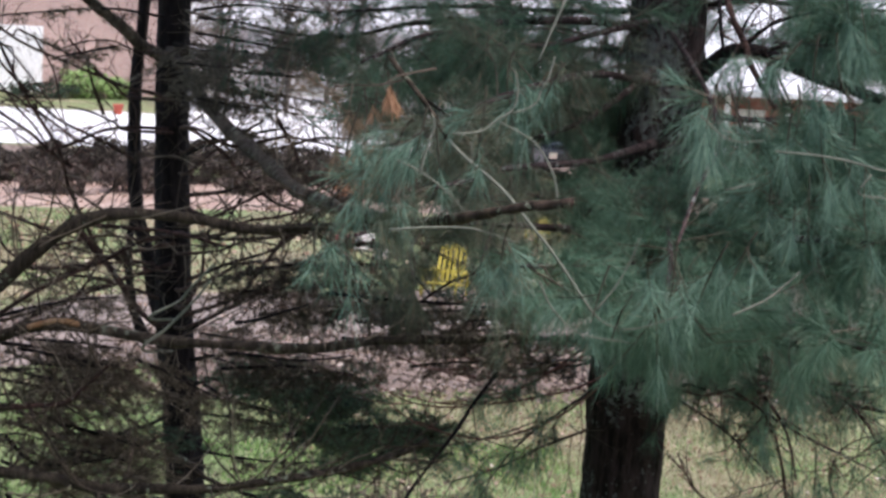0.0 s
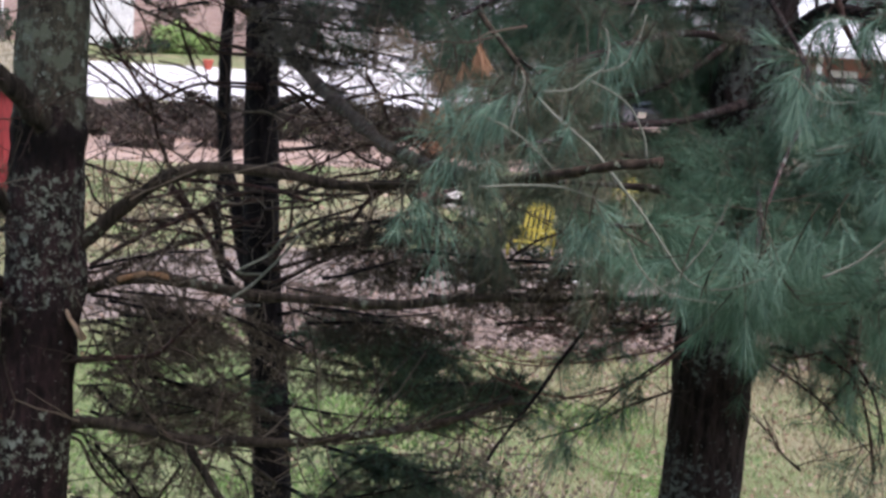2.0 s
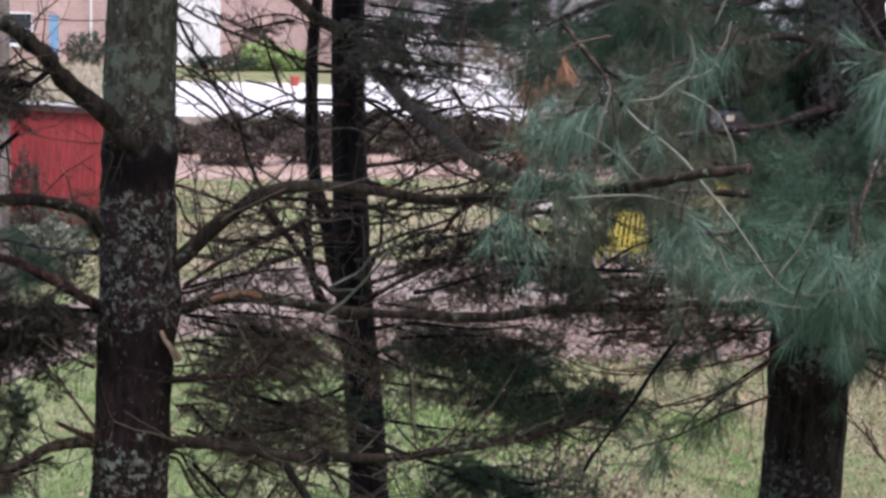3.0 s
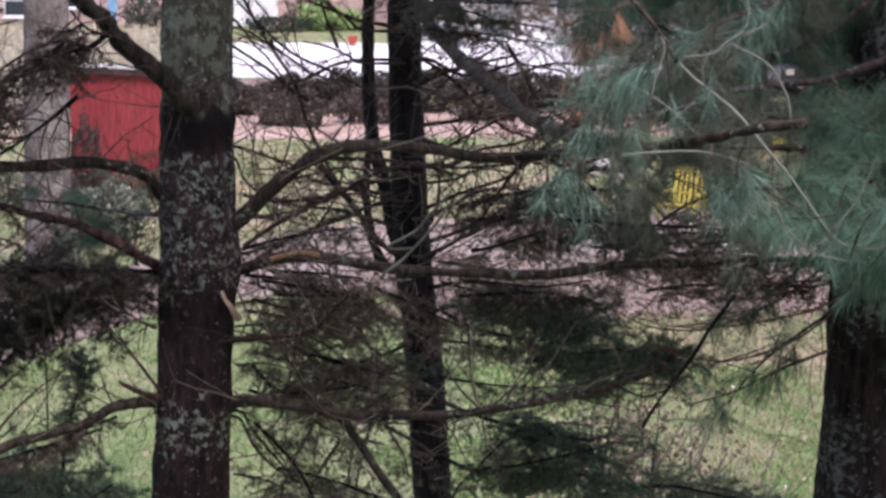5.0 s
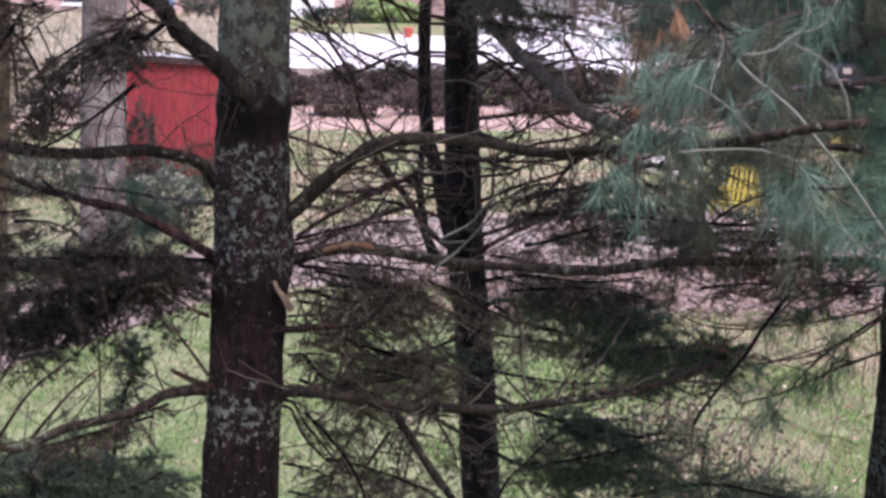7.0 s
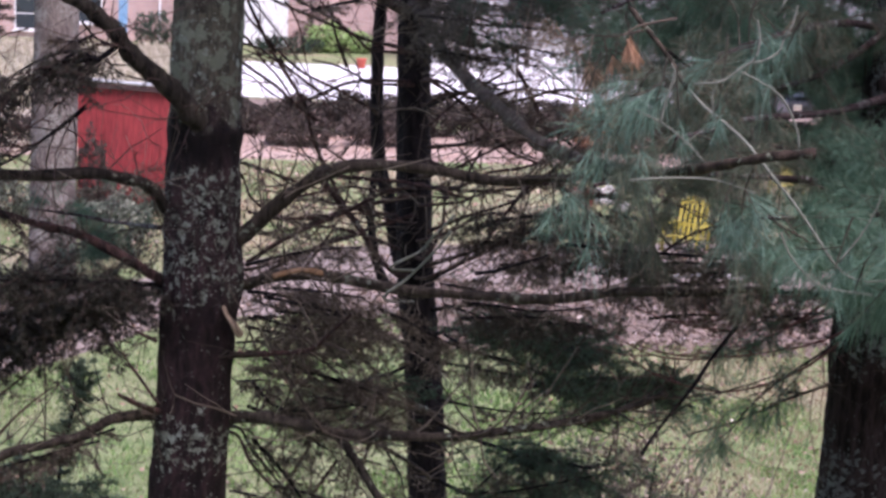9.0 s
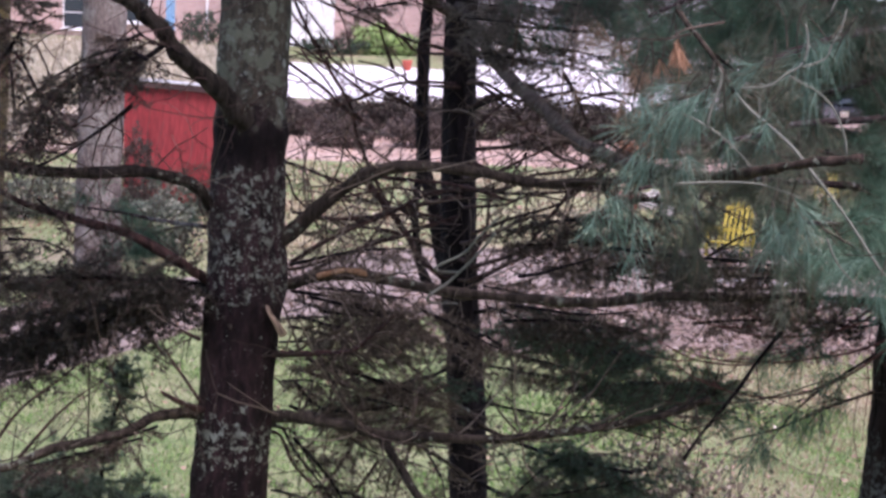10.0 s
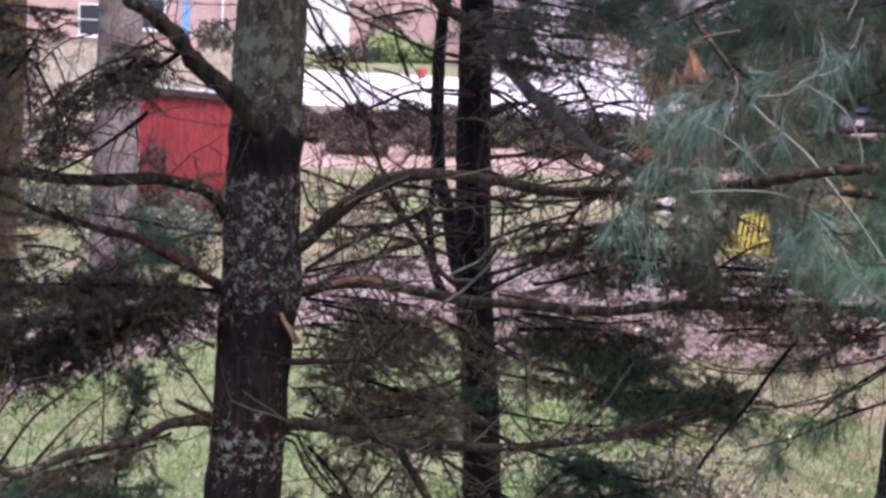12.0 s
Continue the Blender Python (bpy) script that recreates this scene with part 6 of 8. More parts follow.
bough(pine_b, [(-0.1, 10.5, 3.67), (0.07, 10.05, 3.82), (0.33, 9.6, 3.93), (0.57, 9.3, 3.95), (0.73, 9.0, 3.96)], 0.014, 0.005, 120, 67, 0.34, start=0.3)
bough(pine_b, [(0.41, 9.0, 3.78), (0.59, 8.7, 3.88), (0.77, 8.4, 3.98), (0.9, 8.2, 4.01), (0.99, 8.0, 4.05)], 0.014, 0.005, 121, 75, 0.27)
bough(pine_b, [(-0.1, 10.5, 3.82), (0.13, 10.05, 3.95), (0.35, 9.6, 4.01), (0.54, 9.3, 4.03), (0.68, 9.0, 4.07)], 0.014, 0.005, 122, 45, 0.3, start=0.3)
bough(pine_b, [(-0.06, 10.5, 3.2), (0.15, 10.15, 3.2), (0.38, 9.8, 3.23), (0.57, 9.4, 3.3), (0.74, 9.0, 3.38)], 0.014, 0.005, 123, 50, 0.34, start=0.3)
bough(pine_b, [(-0.05, 10.5, 2.87), (0.16, 10.15, 2.88), (0.39, 9.8, 2.96), (0.58, 9.4, 3.08), (0.72, 9.0, 3.21)], 0.014, 0.005, 124, 50, 0.36, start=0.3)
bough(pine_b, [(0.77, 10.0, 2.76), (0.98, 9.7, 2.92), (1.18, 9.4, 3.03), (1.38, 9.2, 3.05), (1.6, 9.0, 3.07)], 0.014, 0.005, 125, 55, 0.3)
bough(pine_b, [(-0.16, 10.5, 3.52), (-0.29, 10.17, 3.53), (-0.46, 9.83, 3.55), (-0.67, 9.5, 3.51)], 0.014, 0.005, 126, 30, 0.35, start=0.3)
bough(pine_a, [(-0.83, 7.8, 4.54), (-0.67, 7.77, 4.59), (-0.51, 7.73, 4.63), (-0.35, 7.7, 4.65)], 0.008, 0.003, 130, 15, 0.2, NEEDLE_DEAD, 0.5, 0.85, 0.4, TWIG_DEAD)
bough(pine_a, [(-0.82, 7.8, 4.43), (-0.65, 7.77, 4.42), (-0.51, 7.73, 4.39), (-0.36, 7.7, 4.38)], 0.008, 0.003, 131, 20, 0.28, NEEDLE_DEAD, 0.5, 0.85, 0.4, TWIG_DEAD)
bough(pine_a, [(-0.82, 7.8, 4.28), (-0.65, 7.77, 4.26), (-0.5, 7.73, 4.24), (-0.36, 7.7, 4.21)], 0.008, 0.003, 132, 16, 0.28, NEEDLE_DEAD, 0.5, 0.85, 0.4, TWIG_DEAD)
bough(pine_a, [(-0.81, 7.8, 3.94), (-0.64, 7.77, 3.88), (-0.45, 7.73, 3.78), (-0.24, 7.7, 3.74)], 0.008, 0.003, 133, 17, 0.28, NEEDLE_DEAD, 0.5, 0.85, 0.4, TWIG_DEAD)
bough(pine_a, [(-0.69, 7.8, 3.6), (-0.5, 7.77, 3.57), (-0.3, 7.73, 3.51), (-0.16, 7.7, 3.45)], 0.008, 0.003, 134, 17, 0.28, NEEDLE_DEAD, 0.5, 0.85, 0.4, TWIG_DEAD)
bough(pine_a, [(-0.74, 7.7, 4.43), (-0.59, 7.63, 4.42), (-0.47, 7.57, 4.41), (-0.33, 7.5, 4.41)], 0.008, 0.003, 135, 13, 0.26, NEEDLE_DEAD, 0.5, 0.85, 0.4, TWIG_DEAD)
bough(pine_a, [(0.45, 7.2, 4.78), (0.67, 7.03, 4.79), (0.89, 6.87, 4.81), (1.11, 6.7, 4.82)], 0.008, 0.003, 136, 22, 0.3, NEEDLE_DEAD, 0.5, 0.85, 0.4, TWIG_DEAD)
bough(pine_a, [(0.12, 7.7, 4.56), (0.21, 7.63, 4.59), (0.29, 7.57, 4.63), (0.4, 7.5, 4.68)], 0.008, 0.003, 137, 10, 0.2, NEEDLE_DEAD, 0.5, 0.85, 0.4, TWIG_DEAD)
bough(pine_a, [(0.07, 7.7, 4.44), (0.23, 7.63, 4.44), (0.39, 7.57, 4.44), (0.59, 7.5, 4.48)], 0.008, 0.003, 138, 15, 0.18, NEEDLE_DEAD, 0.5, 0.85, 0.4, TWIG_DEAD)
bough(pine_a, [(0.55, 7.7, 4.51), (0.82, 7.63, 4.51), (1.08, 7.57, 4.53), (1.34, 7.5, 4.55)], 0.008, 0.003, 139, 18, 0.2, NEEDLE_DEAD, 0.5, 0.85, 0.4, TWIG_DEAD)
bough(pine_a, [(-0.78, 7.7, 4.35), (-0.64, 7.63, 4.33), (-0.45, 7.57, 4.32), (-0.26, 7.5, 4.34)], 0.008, 0.003, 140, 12, 0.26, NEEDLE_DEAD, 0.5, 0.85, 0.4, TWIG_DEAD)
bough(pine_a, [(-0.74, 7.7, 4.17), (-0.54, 7.63, 4.14), (-0.4, 7.57, 4.11), (-0.24, 7.5, 4.09)], 0.008, 0.003, 141, 15, 0.36, NEEDLE_DEAD, 0.5, 0.85, 0.4, TWIG_DEAD)
bough(pine_a, [(-0.78, 7.7, 3.83), (-0.63, 7.63, 3.7), (-0.53, 7.57, 3.56), (-0.48, 7.5, 3.41)], 0.008, 0.003, 142, 18, 0.36, NEEDLE_DEAD, 0.5, 0.85, 0.4, TWIG_DEAD)
bough(pine_a, [(-0.78, 7.7, 4.07), (-0.68, 7.63, 3.99), (-0.54, 7.57, 3.99), (-0.35, 7.5, 4.04)], 0.008, 0.003, 143, 13, 0.3, NEEDLE_DEAD, 0.5, 0.85, 0.4, TWIG_DEAD)
for k, (pts, n, ln) in enumerate((
        ([(-0.10, 9.60, 5.65), (0.10, 9.47, 5.63), (0.35, 9.33, 5.60), (0.58, 9.20, 5.59)], 11, 0.3), ([(-0.11, 9.60, 5.76), (0.12, 9.47, 5.80), (0.39, 9.33, 5.79), (0.68, 9.20, 5.78)], 9, 0.3),
        ([(-0.26, 9.60, 5.72), (-0.50, 9.47, 5.75), (-0.75, 9.33, 5.73), (-1.08, 9.20, 5.69)], 9, 0.2), ([(-0.09, 9.60, 5.40), (0.11, 9.47, 5.37), (0.33, 9.33, 5.38), (0.57, 9.20, 5.34)], 14, 0.26))):
    bough(pine_b, pts, 0.008, 0.003, 360 + k, n, ln, NEEDLE_DEAD, 0.2, 0.8, 0.4, TWIG_DEAD)
bough(pine_b, [(-0.21, 9.70, 5.59), (-0.03, 9.53, 5.59), (0.13, 9.37, 5.58), (0.29, 9.20, 5.56)], 0.008, 0.003, 480, 16, 0.26, NEEDLE_DEAD, 0.2, 0.9, 0.4, TWIG_GREY)
bough(pine_b, [(-0.21, 9.70, 5.46), (-0.05, 9.53, 5.46), (0.11, 9.37, 5.43), (0.25, 9.20, 5.39)], 0.008, 0.003, 481, 16, 0.24, NEEDLE_DEAD, 0.2, 0.9, 0.4, TWIG_GREY)
bough(pine_b, [(-0.49, 9.70, 5.56), (-0.61, 9.45, 5.54), (-0.73, 9.20, 5.52)], 0.008, 0.003, 482, 10, 0.22, NEEDLE_DEAD, 0.2, 0.9, 0.4, TWIG_GREY)
bough(pine_b, [(-0.18, 9.70, 5.34), (-0.02, 9.45, 5.32), (0.12, 9.20, 5.32)], 0.008, 0.003, 483, 9, 0.20, NEEDLE_DEAD, 0.2, 0.9, 0.4, TWIG_GREY)
bough(pine_b, [(0.24, 9.70, 5.63), (0.41, 9.45, 5.62), (0.56, 9.20, 5.60)], 0.008, 0.003, 484, 12, 0.24, NEEDLE_DEAD, 0.2, 0.9, 0.4, TWIG_GREY)
bough(pine_b, [(-0.0, 9.4, 3.93), (0.15, 9.27, 3.88), (0.32, 9.13, 3.87), (0.48, 9.0, 3.85)], 0.008, 0.003, 310, 22, 0.22, NEEDLE_DEAD, 0.3, 0.8, 0.4, TWIG_DEAD)
bough(pine_b, [(0.0, 9.4, 4.08), (0.17, 9.27, 4.06), (0.34, 9.13, 4.04), (0.47, 9.0, 4.05)], 0.008, 0.003, 311, 14, 0.2, NEEDLE_DEAD, 0.3, 0.8, 0.4, TWIG_DEAD)
bough(pine_b, [(1.56, 7.4, 4.57), (1.36, 7.3, 4.61), (1.2, 7.2, 4.61), (1.06, 7.1, 4.58)], 0.008, 0.003, 312, 26, 0.2, NEEDLE_DEAD, 0.3, 0.8, 0.4, TWIG_DEAD)
bough(pine_b, [(-0.03, 9.6, 3.74), (0.21, 9.47, 3.74), (0.44, 9.33, 3.74), (0.71, 9.2, 3.73)], 0.008, 0.003, 313, 30, 0.26, NEEDLE_DEAD, 0.3, 0.8, 0.4, TWIG_DEAD)
bough(pine_b, [(-0.01, 9.6, 3.54), (0.22, 9.47, 3.54), (0.44, 9.33, 3.56), (0.66, 9.2, 3.61)], 0.008, 0.003, 314, 20, 0.24, NEEDLE_DEAD, 0.3, 0.8, 0.4, TWIG_DEAD)
bough(pine_b, [(-0.03, 9.6, 4.15), (0.15, 9.47, 4.15), (0.4, 9.33, 4.13), (0.61, 9.2, 4.13)], 0.008, 0.003, 315, 14, 0.22, NEEDLE_DEAD, 0.3, 0.8, 0.4, TWIG_DEAD)
bough(pine_b, [(0.84, 10.0, 2.66), (0.86, 9.87, 2.96), (0.88, 9.73, 3.19), (0.9, 9.6, 3.38)], 0.008, 0.003, 316, 12, 0.24, NEEDLE_DEAD, 0.3, 0.8, 0.4, TWIG_DEAD)
bough(pine_b, [(1.11, 10.0, 2.67), (1.12, 9.87, 2.9), (1.12, 9.73, 3.1), (1.13, 9.6, 3.29)], 0.008, 0.003, 317, 10, 0.24, NEEDLE_DEAD, 0.3, 0.8, 0.4, TWIG_DEAD)
bough(pine_b, [(0.01, 9.4, 2.84), (0.09, 9.33, 3.04), (0.2, 9.27, 3.18), (0.31, 9.2, 3.32)], 0.008, 0.003, 318, 14, 0.26, NEEDLE_DEAD, 0.3, 0.8, 0.4, TWIG_DEAD)
bough(pine_b, [(0.18, 9.2, 3.95), (0.33, 9.0, 4.03), (0.51, 8.8, 4.05), (0.66, 8.6, 4.03)], 0.008, 0.003, 320, 40, 0.22, NEEDLE_SPRUCE, 0.1, 1.1, 0.45)
bough(pine_b, [(0.47, 8.8, 3.8), (0.64, 8.6, 3.87), (0.8, 8.4, 3.95), (0.97, 8.2, 4.0)], 0.008, 0.003, 321, 40, 0.2, NEEDLE_SPRUCE, 0.1, 1.1, 0.45)
bough(pine_b, [(0.09, 9.4, 3.11), (0.31, 9.27, 3.16), (0.53, 9.13, 3.25), (0.74, 9.0, 3.34)], 0.008, 0.003, 322, 34, 0.24, NEEDLE_SPRUCE, 0.1, 1.1, 0.45)
bough(pine_b, [(1.2, 9.8, 2.84), (1.36, 9.67, 2.95), (1.51, 9.53, 2.96), (1.64, 9.4, 2.95)], 0.008, 0.003, 323, 30, 0.22, NEEDLE_SPRUCE, 0.1, 1.1, 0.45)
bough(pine_b, [(0.35, 9.6, 3.24), (0.49, 9.5, 3.32), (0.62, 9.4, 3.36)], 0.008, 0.003, 324, 20, 0.2, NEEDLE_SPRUCE, 0.1, 1.1, 0.45)
bough(pine_a, [(0.82, 8.40, 4.71), (0.59, 8.27, 4.73), (0.36, 8.13, 4.74), (0.17, 8.00, 4.73)], 0.008, 0.003, 420, 46, 0.20, NEEDLE_HEMLOCK, 0.35, 1.0, 0.4, TWIG_DARK)
bough(pine_a, [(0.81, 8.40, 4.62), (0.57, 8.27, 4.64), (0.37, 8.13, 4.64), (0.15, 8.00, 4.64)], 0.008, 0.003, 421, 52, 0.22, NEEDLE_BROWN, 0.35, 1.0, 0.4, TWIG_DARK)
bough(pine_a, [(0.89, 8.40, 4.54), (0.67, 8.27, 4.55), (0.47, 8.13, 4.56), (0.25, 8.00, 4.55)], 0.008, 0.003, 422, 40, 0.18, NEEDLE_HEMLOCK, 0.35, 1.0, 0.4, TWIG_DARK)
bough(pine_a, [(1.31, 8.20, 4.53), (1.15, 8.10, 4.57), (0.94, 8.00, 4.58), (0.76, 7.90, 4.57)], 0.008, 0.003, 423, 37, 0.14, NEEDLE_HEMLOCK, 0.35, 1.0, 0.4, TWIG_DARK)
bough(pine_a, [(1.12, 8.20, 4.46), (0.95, 8.05, 4.49), (0.77, 7.90, 4.51)], 0.008, 0.003, 424, 10, 0.12, NEEDLE_HEMLOCK, 0.35, 1.0, 0.4, TWIG_DARK)
bough(pine_a, [(-0.70, 7.75, 4.46), (-0.58, 7.67, 4.47), (-0.46, 7.58, 4.48), (-0.32, 7.50, 4.48)], 0.007, 0.003, 430, 11, 0.15, NEEDLE_DEAD, 0.45, 1.0, 0.4, TWIG_DEAD)
bough(pine_a, [(-0.69, 7.75, 4.36), (-0.56, 7.67, 4.37), (-0.41, 7.58, 4.39), (-0.27, 7.50, 4.39)], 0.007, 0.003, 431, 11, 0.18, NEEDLE_DEAD, 0.45, 1.0, 0.4, TWIG_DEAD)
bough(pine_a, [(-0.65, 7.75, 4.29), (-0.51, 7.62, 4.33), (-0.38, 7.50, 4.38)], 0.007, 0.003, 432, 12, 0.16, NEEDLE_BROWN, 0.45, 1.0, 0.4, TWIG_DEAD)
bough(pine_a, [(-0.28, 7.75, 4.39), (-0.16, 7.67, 4.36), (-0.04, 7.58, 4.32), (0.07, 7.50, 4.29)], 0.007, 0.003, 433, 18, 0.16, NEEDLE_DEAD, 0.45, 1.0, 0.4, TWIG_DEAD)
bough(pine_a, [(-0.74, 7.75, 4.13), (-0.59, 7.67, 4.13), (-0.45, 7.58, 4.13), (-0.31, 7.50, 4.11)], 0.007, 0.003, 434, 13, 0.20, NEEDLE_DEAD, 0.45, 1.0, 0.4, TWIG_DEAD)
bough(pine_a, [(-0.60, 7.75, 4.01), (-0.45, 7.62, 4.03), (-0.28, 7.50, 4.03)], 0.007, 0.003, 435, 10, 0.18, NEEDLE_DEAD, 0.45, 1.0, 0.4, TWIG_DEAD)
bough(pine_a, [(0.07, 7.75, 4.36), (0.25, 7.67, 4.39), (0.41, 7.58, 4.41), (0.59, 7.50, 4.40)], 0.007, 0.003, 436, 26, 0.14, NEEDLE_HEMLOCK, 0.45, 1.0, 0.4, TWIG_DARK)
bough(pine_a, [(0.69, 7.75, 4.48), (0.87, 7.67, 4.51), (1.08, 7.58, 4.53), (1.27, 7.50, 4.54)], 0.007, 0.003, 437, 22, 0.11, NEEDLE_HEMLOCK, 0.45, 1.0, 0.4, TWIG_DARK)
bough(pine_a, [(0.84, 7.75, 4.39), (1.01, 7.67, 4.43), (1.18, 7.58, 4.45), (1.37, 7.50, 4.47)], 0.007, 0.003, 438, 20, 0.10, NEEDLE_DEAD, 0.45, 1.0, 0.4, TWIG_DARK)
# two dark boughs stand in for the shaded hollow beside the white pine's stem
bough(pine_d, [(1.64, 7.80, 4.52), (1.47, 7.70, 4.54), (1.31, 7.60, 4.56)], 0.007, 0.003, 490, 16, 0.13, NEEDLE_HEMLOCK, 0.3, 0.9, 0.4, TWIG_DARK)
bough(pine_d, [(1.62, 7.80, 4.42), (1.48, 7.70, 4.42), (1.34, 7.60, 4.46)], 0.007, 0.003, 491, 14, 0.12, NEEDLE_HEMLOCK, 0.3, 0.9, 0.4, TWIG_DARK)
bough(pine_a, [(0.42, 7.35, 4.02), (0.59, 7.30, 4.09), (0.78, 7.25, 4.18), (0.90, 7.20, 4.24)], 0.006, 0.003, 140, 34, 0.2, NEEDLE_SPRUCE, -0.35)
bough(pine_a, [(-0.99, 8.90, 4.07), (-0.81, 8.77, 4.12), (-0.61, 8.63, 4.14), (-0.45, 8.50, 4.18)], 0.006, 0.003, 500, 8, 0.16, NEEDLE_BROWN, 0.4, 1.0, 0.4, TWIG_DEAD)
bough(pine_a, [(-0.98, 8.90, 3.96), (-0.78, 8.77, 4.01), (-0.56, 8.63, 4.07), (-0.34, 8.50, 4.07)], 0.006, 0.003, 501, 10, 0.15, NEEDLE_BROWN, 0.4, 1.0, 0.4, TWIG_DEAD)
bough(pine_a, [(-0.47, 8.90, 4.08), (-0.33, 8.70, 4.06), (-0.19, 8.50, 4.07)], 0.006, 0.003, 502, 8, 0.16, NEEDLE_BROWN, 0.4, 1.0, 0.4, TWIG_DEAD)
bough(pine_a, [(-0.98, 8.90, 3.77), (-0.82, 8.70, 3.83), (-0.68, 8.50, 3.85)], 0.006, 0.003, 503, 9, 0.14, NEEDLE_BROWN, 0.4, 1.0, 0.4, TWIG_DEAD)
bough(pine_a, [(-0.49, 8.90, 3.81), (-0.35, 8.70, 3.81), (-0.19, 8.50, 3.86)], 0.006, 0.003, 504, 12, 0.15, NEEDLE_BROWN, 0.4, 1.0, 0.4, TWIG_DEAD)
bough(pine_a, [(-0.95, 8.90, 3.60), (-0.72, 8.70, 3.70), (-0.55, 8.50, 3.75)], 0.006, 0.003, 505, 11, 0.13, NEEDLE_BROWN, 0.4, 1.0, 0.4, TWIG_DEAD)
bough(pine_a, [(-0.46, 8.90, 3.64), (-0.32, 8.70, 3.64), (-0.18, 8.50, 3.70)], 0.006, 0.003, 506, 11, 0.15, NEEDLE_BROWN, 0.4, 1.0, 0.4, TWIG_DEAD)
bough(pine_a, [(-1.00, 8.90, 3.23), (-0.85, 8.70, 3.27), (-0.70, 8.50, 3.28)], 0.006, 0.003, 507, 12, 0.16, NEEDLE_BROWN, 0.4, 1.0, 0.4, TWIG_DEAD)
bough(pine_a, [(-0.97, 8.90, 3.09), (-0.82, 8.70, 3.13), (-0.64, 8.50, 3.20)], 0.006, 0.003, 508, 12, 0.16, NEEDLE_BROWN, 0.4, 1.0, 0.4, TWIG_DEAD)
bough(pine_a, [(-0.62, 8.90, 3.13), (-0.44, 8.70, 3.23), (-0.25, 8.50, 3.24)], 0.006, 0.003, 509, 10, 0.15, NEEDLE_BROWN, 0.4, 1.0, 0.4, TWIG_DEAD)
bough(pine_a, [(-0.57, 8.90, 3.58), (-0.37, 8.70, 3.67), (-0.18, 8.50, 3.65)], 0.006, 0.003, 510, 10, 0.14, NEEDLE_BROWN, 0.4, 1.0, 0.4, TWIG_DEAD)
bough(pine_a, [(-0.27, 8.90, 3.48), (-0.18, 8.70, 3.40), (-0.15, 8.50, 3.35)], 0.006, 0.003, 511, 8, 0.14, NEEDLE_BROWN, 0.4, 1.0, 0.4, TWIG_DEAD)
bare_limb(pine_a, [(-0.73, 7.90, 4.08), (-0.65, 7.90, 4.13), (-0.56, 7.90, 4.17), (-0.49, 7.90, 4.24), (-0.41, 7.90, 4.30)], 0.011, 0.006, LIMB_DARK, 512, 5, 0.2, 0.003, TWIG_DARK)
bare_limb(pine_a, [(-0.40, 7.90, 4.23), (-0.34, 7.90, 4.17), (-0.27, 7.90, 4.08)], 0.006, 0.004, LIMB_DARK, 513, 5, 0.2, 0.003, TWIG_DARK)
bare_limb(pine_a, [(-0.86, 7.90, 3.82), (-0.80, 7.90, 3.73), (-0.71, 7.90, 3.62), (-0.62, 7.90, 3.51)], 0.008, 0.005, LIMB_DARK, 514, 5, 0.2, 0.003, TWIG_DARK)
bare_limb(pine_a, [(-0.82, 7.90, 3.81), (-0.75, 7.90, 3.71), (-0.67, 7.90, 3.60)], 0.005, 0.004, LIMB_DARK, 515, 5, 0.2, 0.003, TWIG_DARK)
bare_limb(pine_a, [(-0.36, 7.90, 3.77), (-0.38, 7.90, 3.66), (-0.40, 7.90, 3.51)], 0.006, 0.004, LIMB_DARK, 516, 5, 0.2, 0.003, TWIG_DARK)
bare_limb(pine_a, [(-0.65, 7.90, 4.12), (-0.53, 7.90, 4.04), (-0.41, 7.90, 3.97), (-0.29, 7.90, 3.95)], 0.006, 0.004, LIMB_DARK, 517, 5, 0.2, 0.003, TWIG_DARK)
bare_limb(pine_b, [(-1.02, 9.30, 5.58), (-0.88, 9.40, 5.42), (-0.74, 9.50, 5.22), (-0.63, 9.60, 5.02)], 0.006, 0.003, LIMB_RED, 560, 7, 0.22, 0.0026, TWIG_RED)
bare_limb(pine_b, [(-0.98, 9.30, 5.34), (-0.85, 9.40, 5.25), (-0.68, 9.50, 5.12), (-0.48, 9.60, 4.95)], 0.007, 0.003, LIMB_RED, 561, 7, 0.22, 0.0026, TWIG_RED)
bare_limb(pine_b, [(-0.85, 9.30, 5.60), (-0.77, 9.40, 5.45), (-0.73, 9.50, 5.25), (-0.70, 9.60, 5.08)], 0.005, 0.003, LIMB_RED, 562, 7, 0.22, 0.0026, TWIG_RED)
bare_limb(pine_b, [(-0.69, 9.30, 5.60), (-0.57, 9.45, 5.46), (-0.47, 9.60, 5.32)], 0.005, 0.003, LIMB_RED, 563, 7, 0.22, 0.0026, TWIG_RED)
bare_limb(pine_b, [(-0.47, 9.30, 5.09), (-0.62, 9.40, 5.11), (-0.77, 9.50, 5.19), (-0.92, 9.60, 5.29)], 0.005, 0.003, LIMB_RED, 564, 7, 0.22, 0.0026, TWIG_RED)
bare_limb(pine_b, [(-0.45, 9.30, 5.23), (-0.57, 9.45, 5.18), (-0.69, 9.60, 5.08)], 0.004, 0.002, LIMB_RED, 565, 7, 0.22, 0.0026, TWIG_RED)
bare_limb(pine_b, [(-1.00, 9.30, 5.20), (-0.90, 9.40, 5.11), (-0.73, 9.50, 5.01), (-0.57, 9.60, 4.98)], 0.005, 0.003, LIMB_RED, 566, 7, 0.22, 0.0026, TWIG_RED)
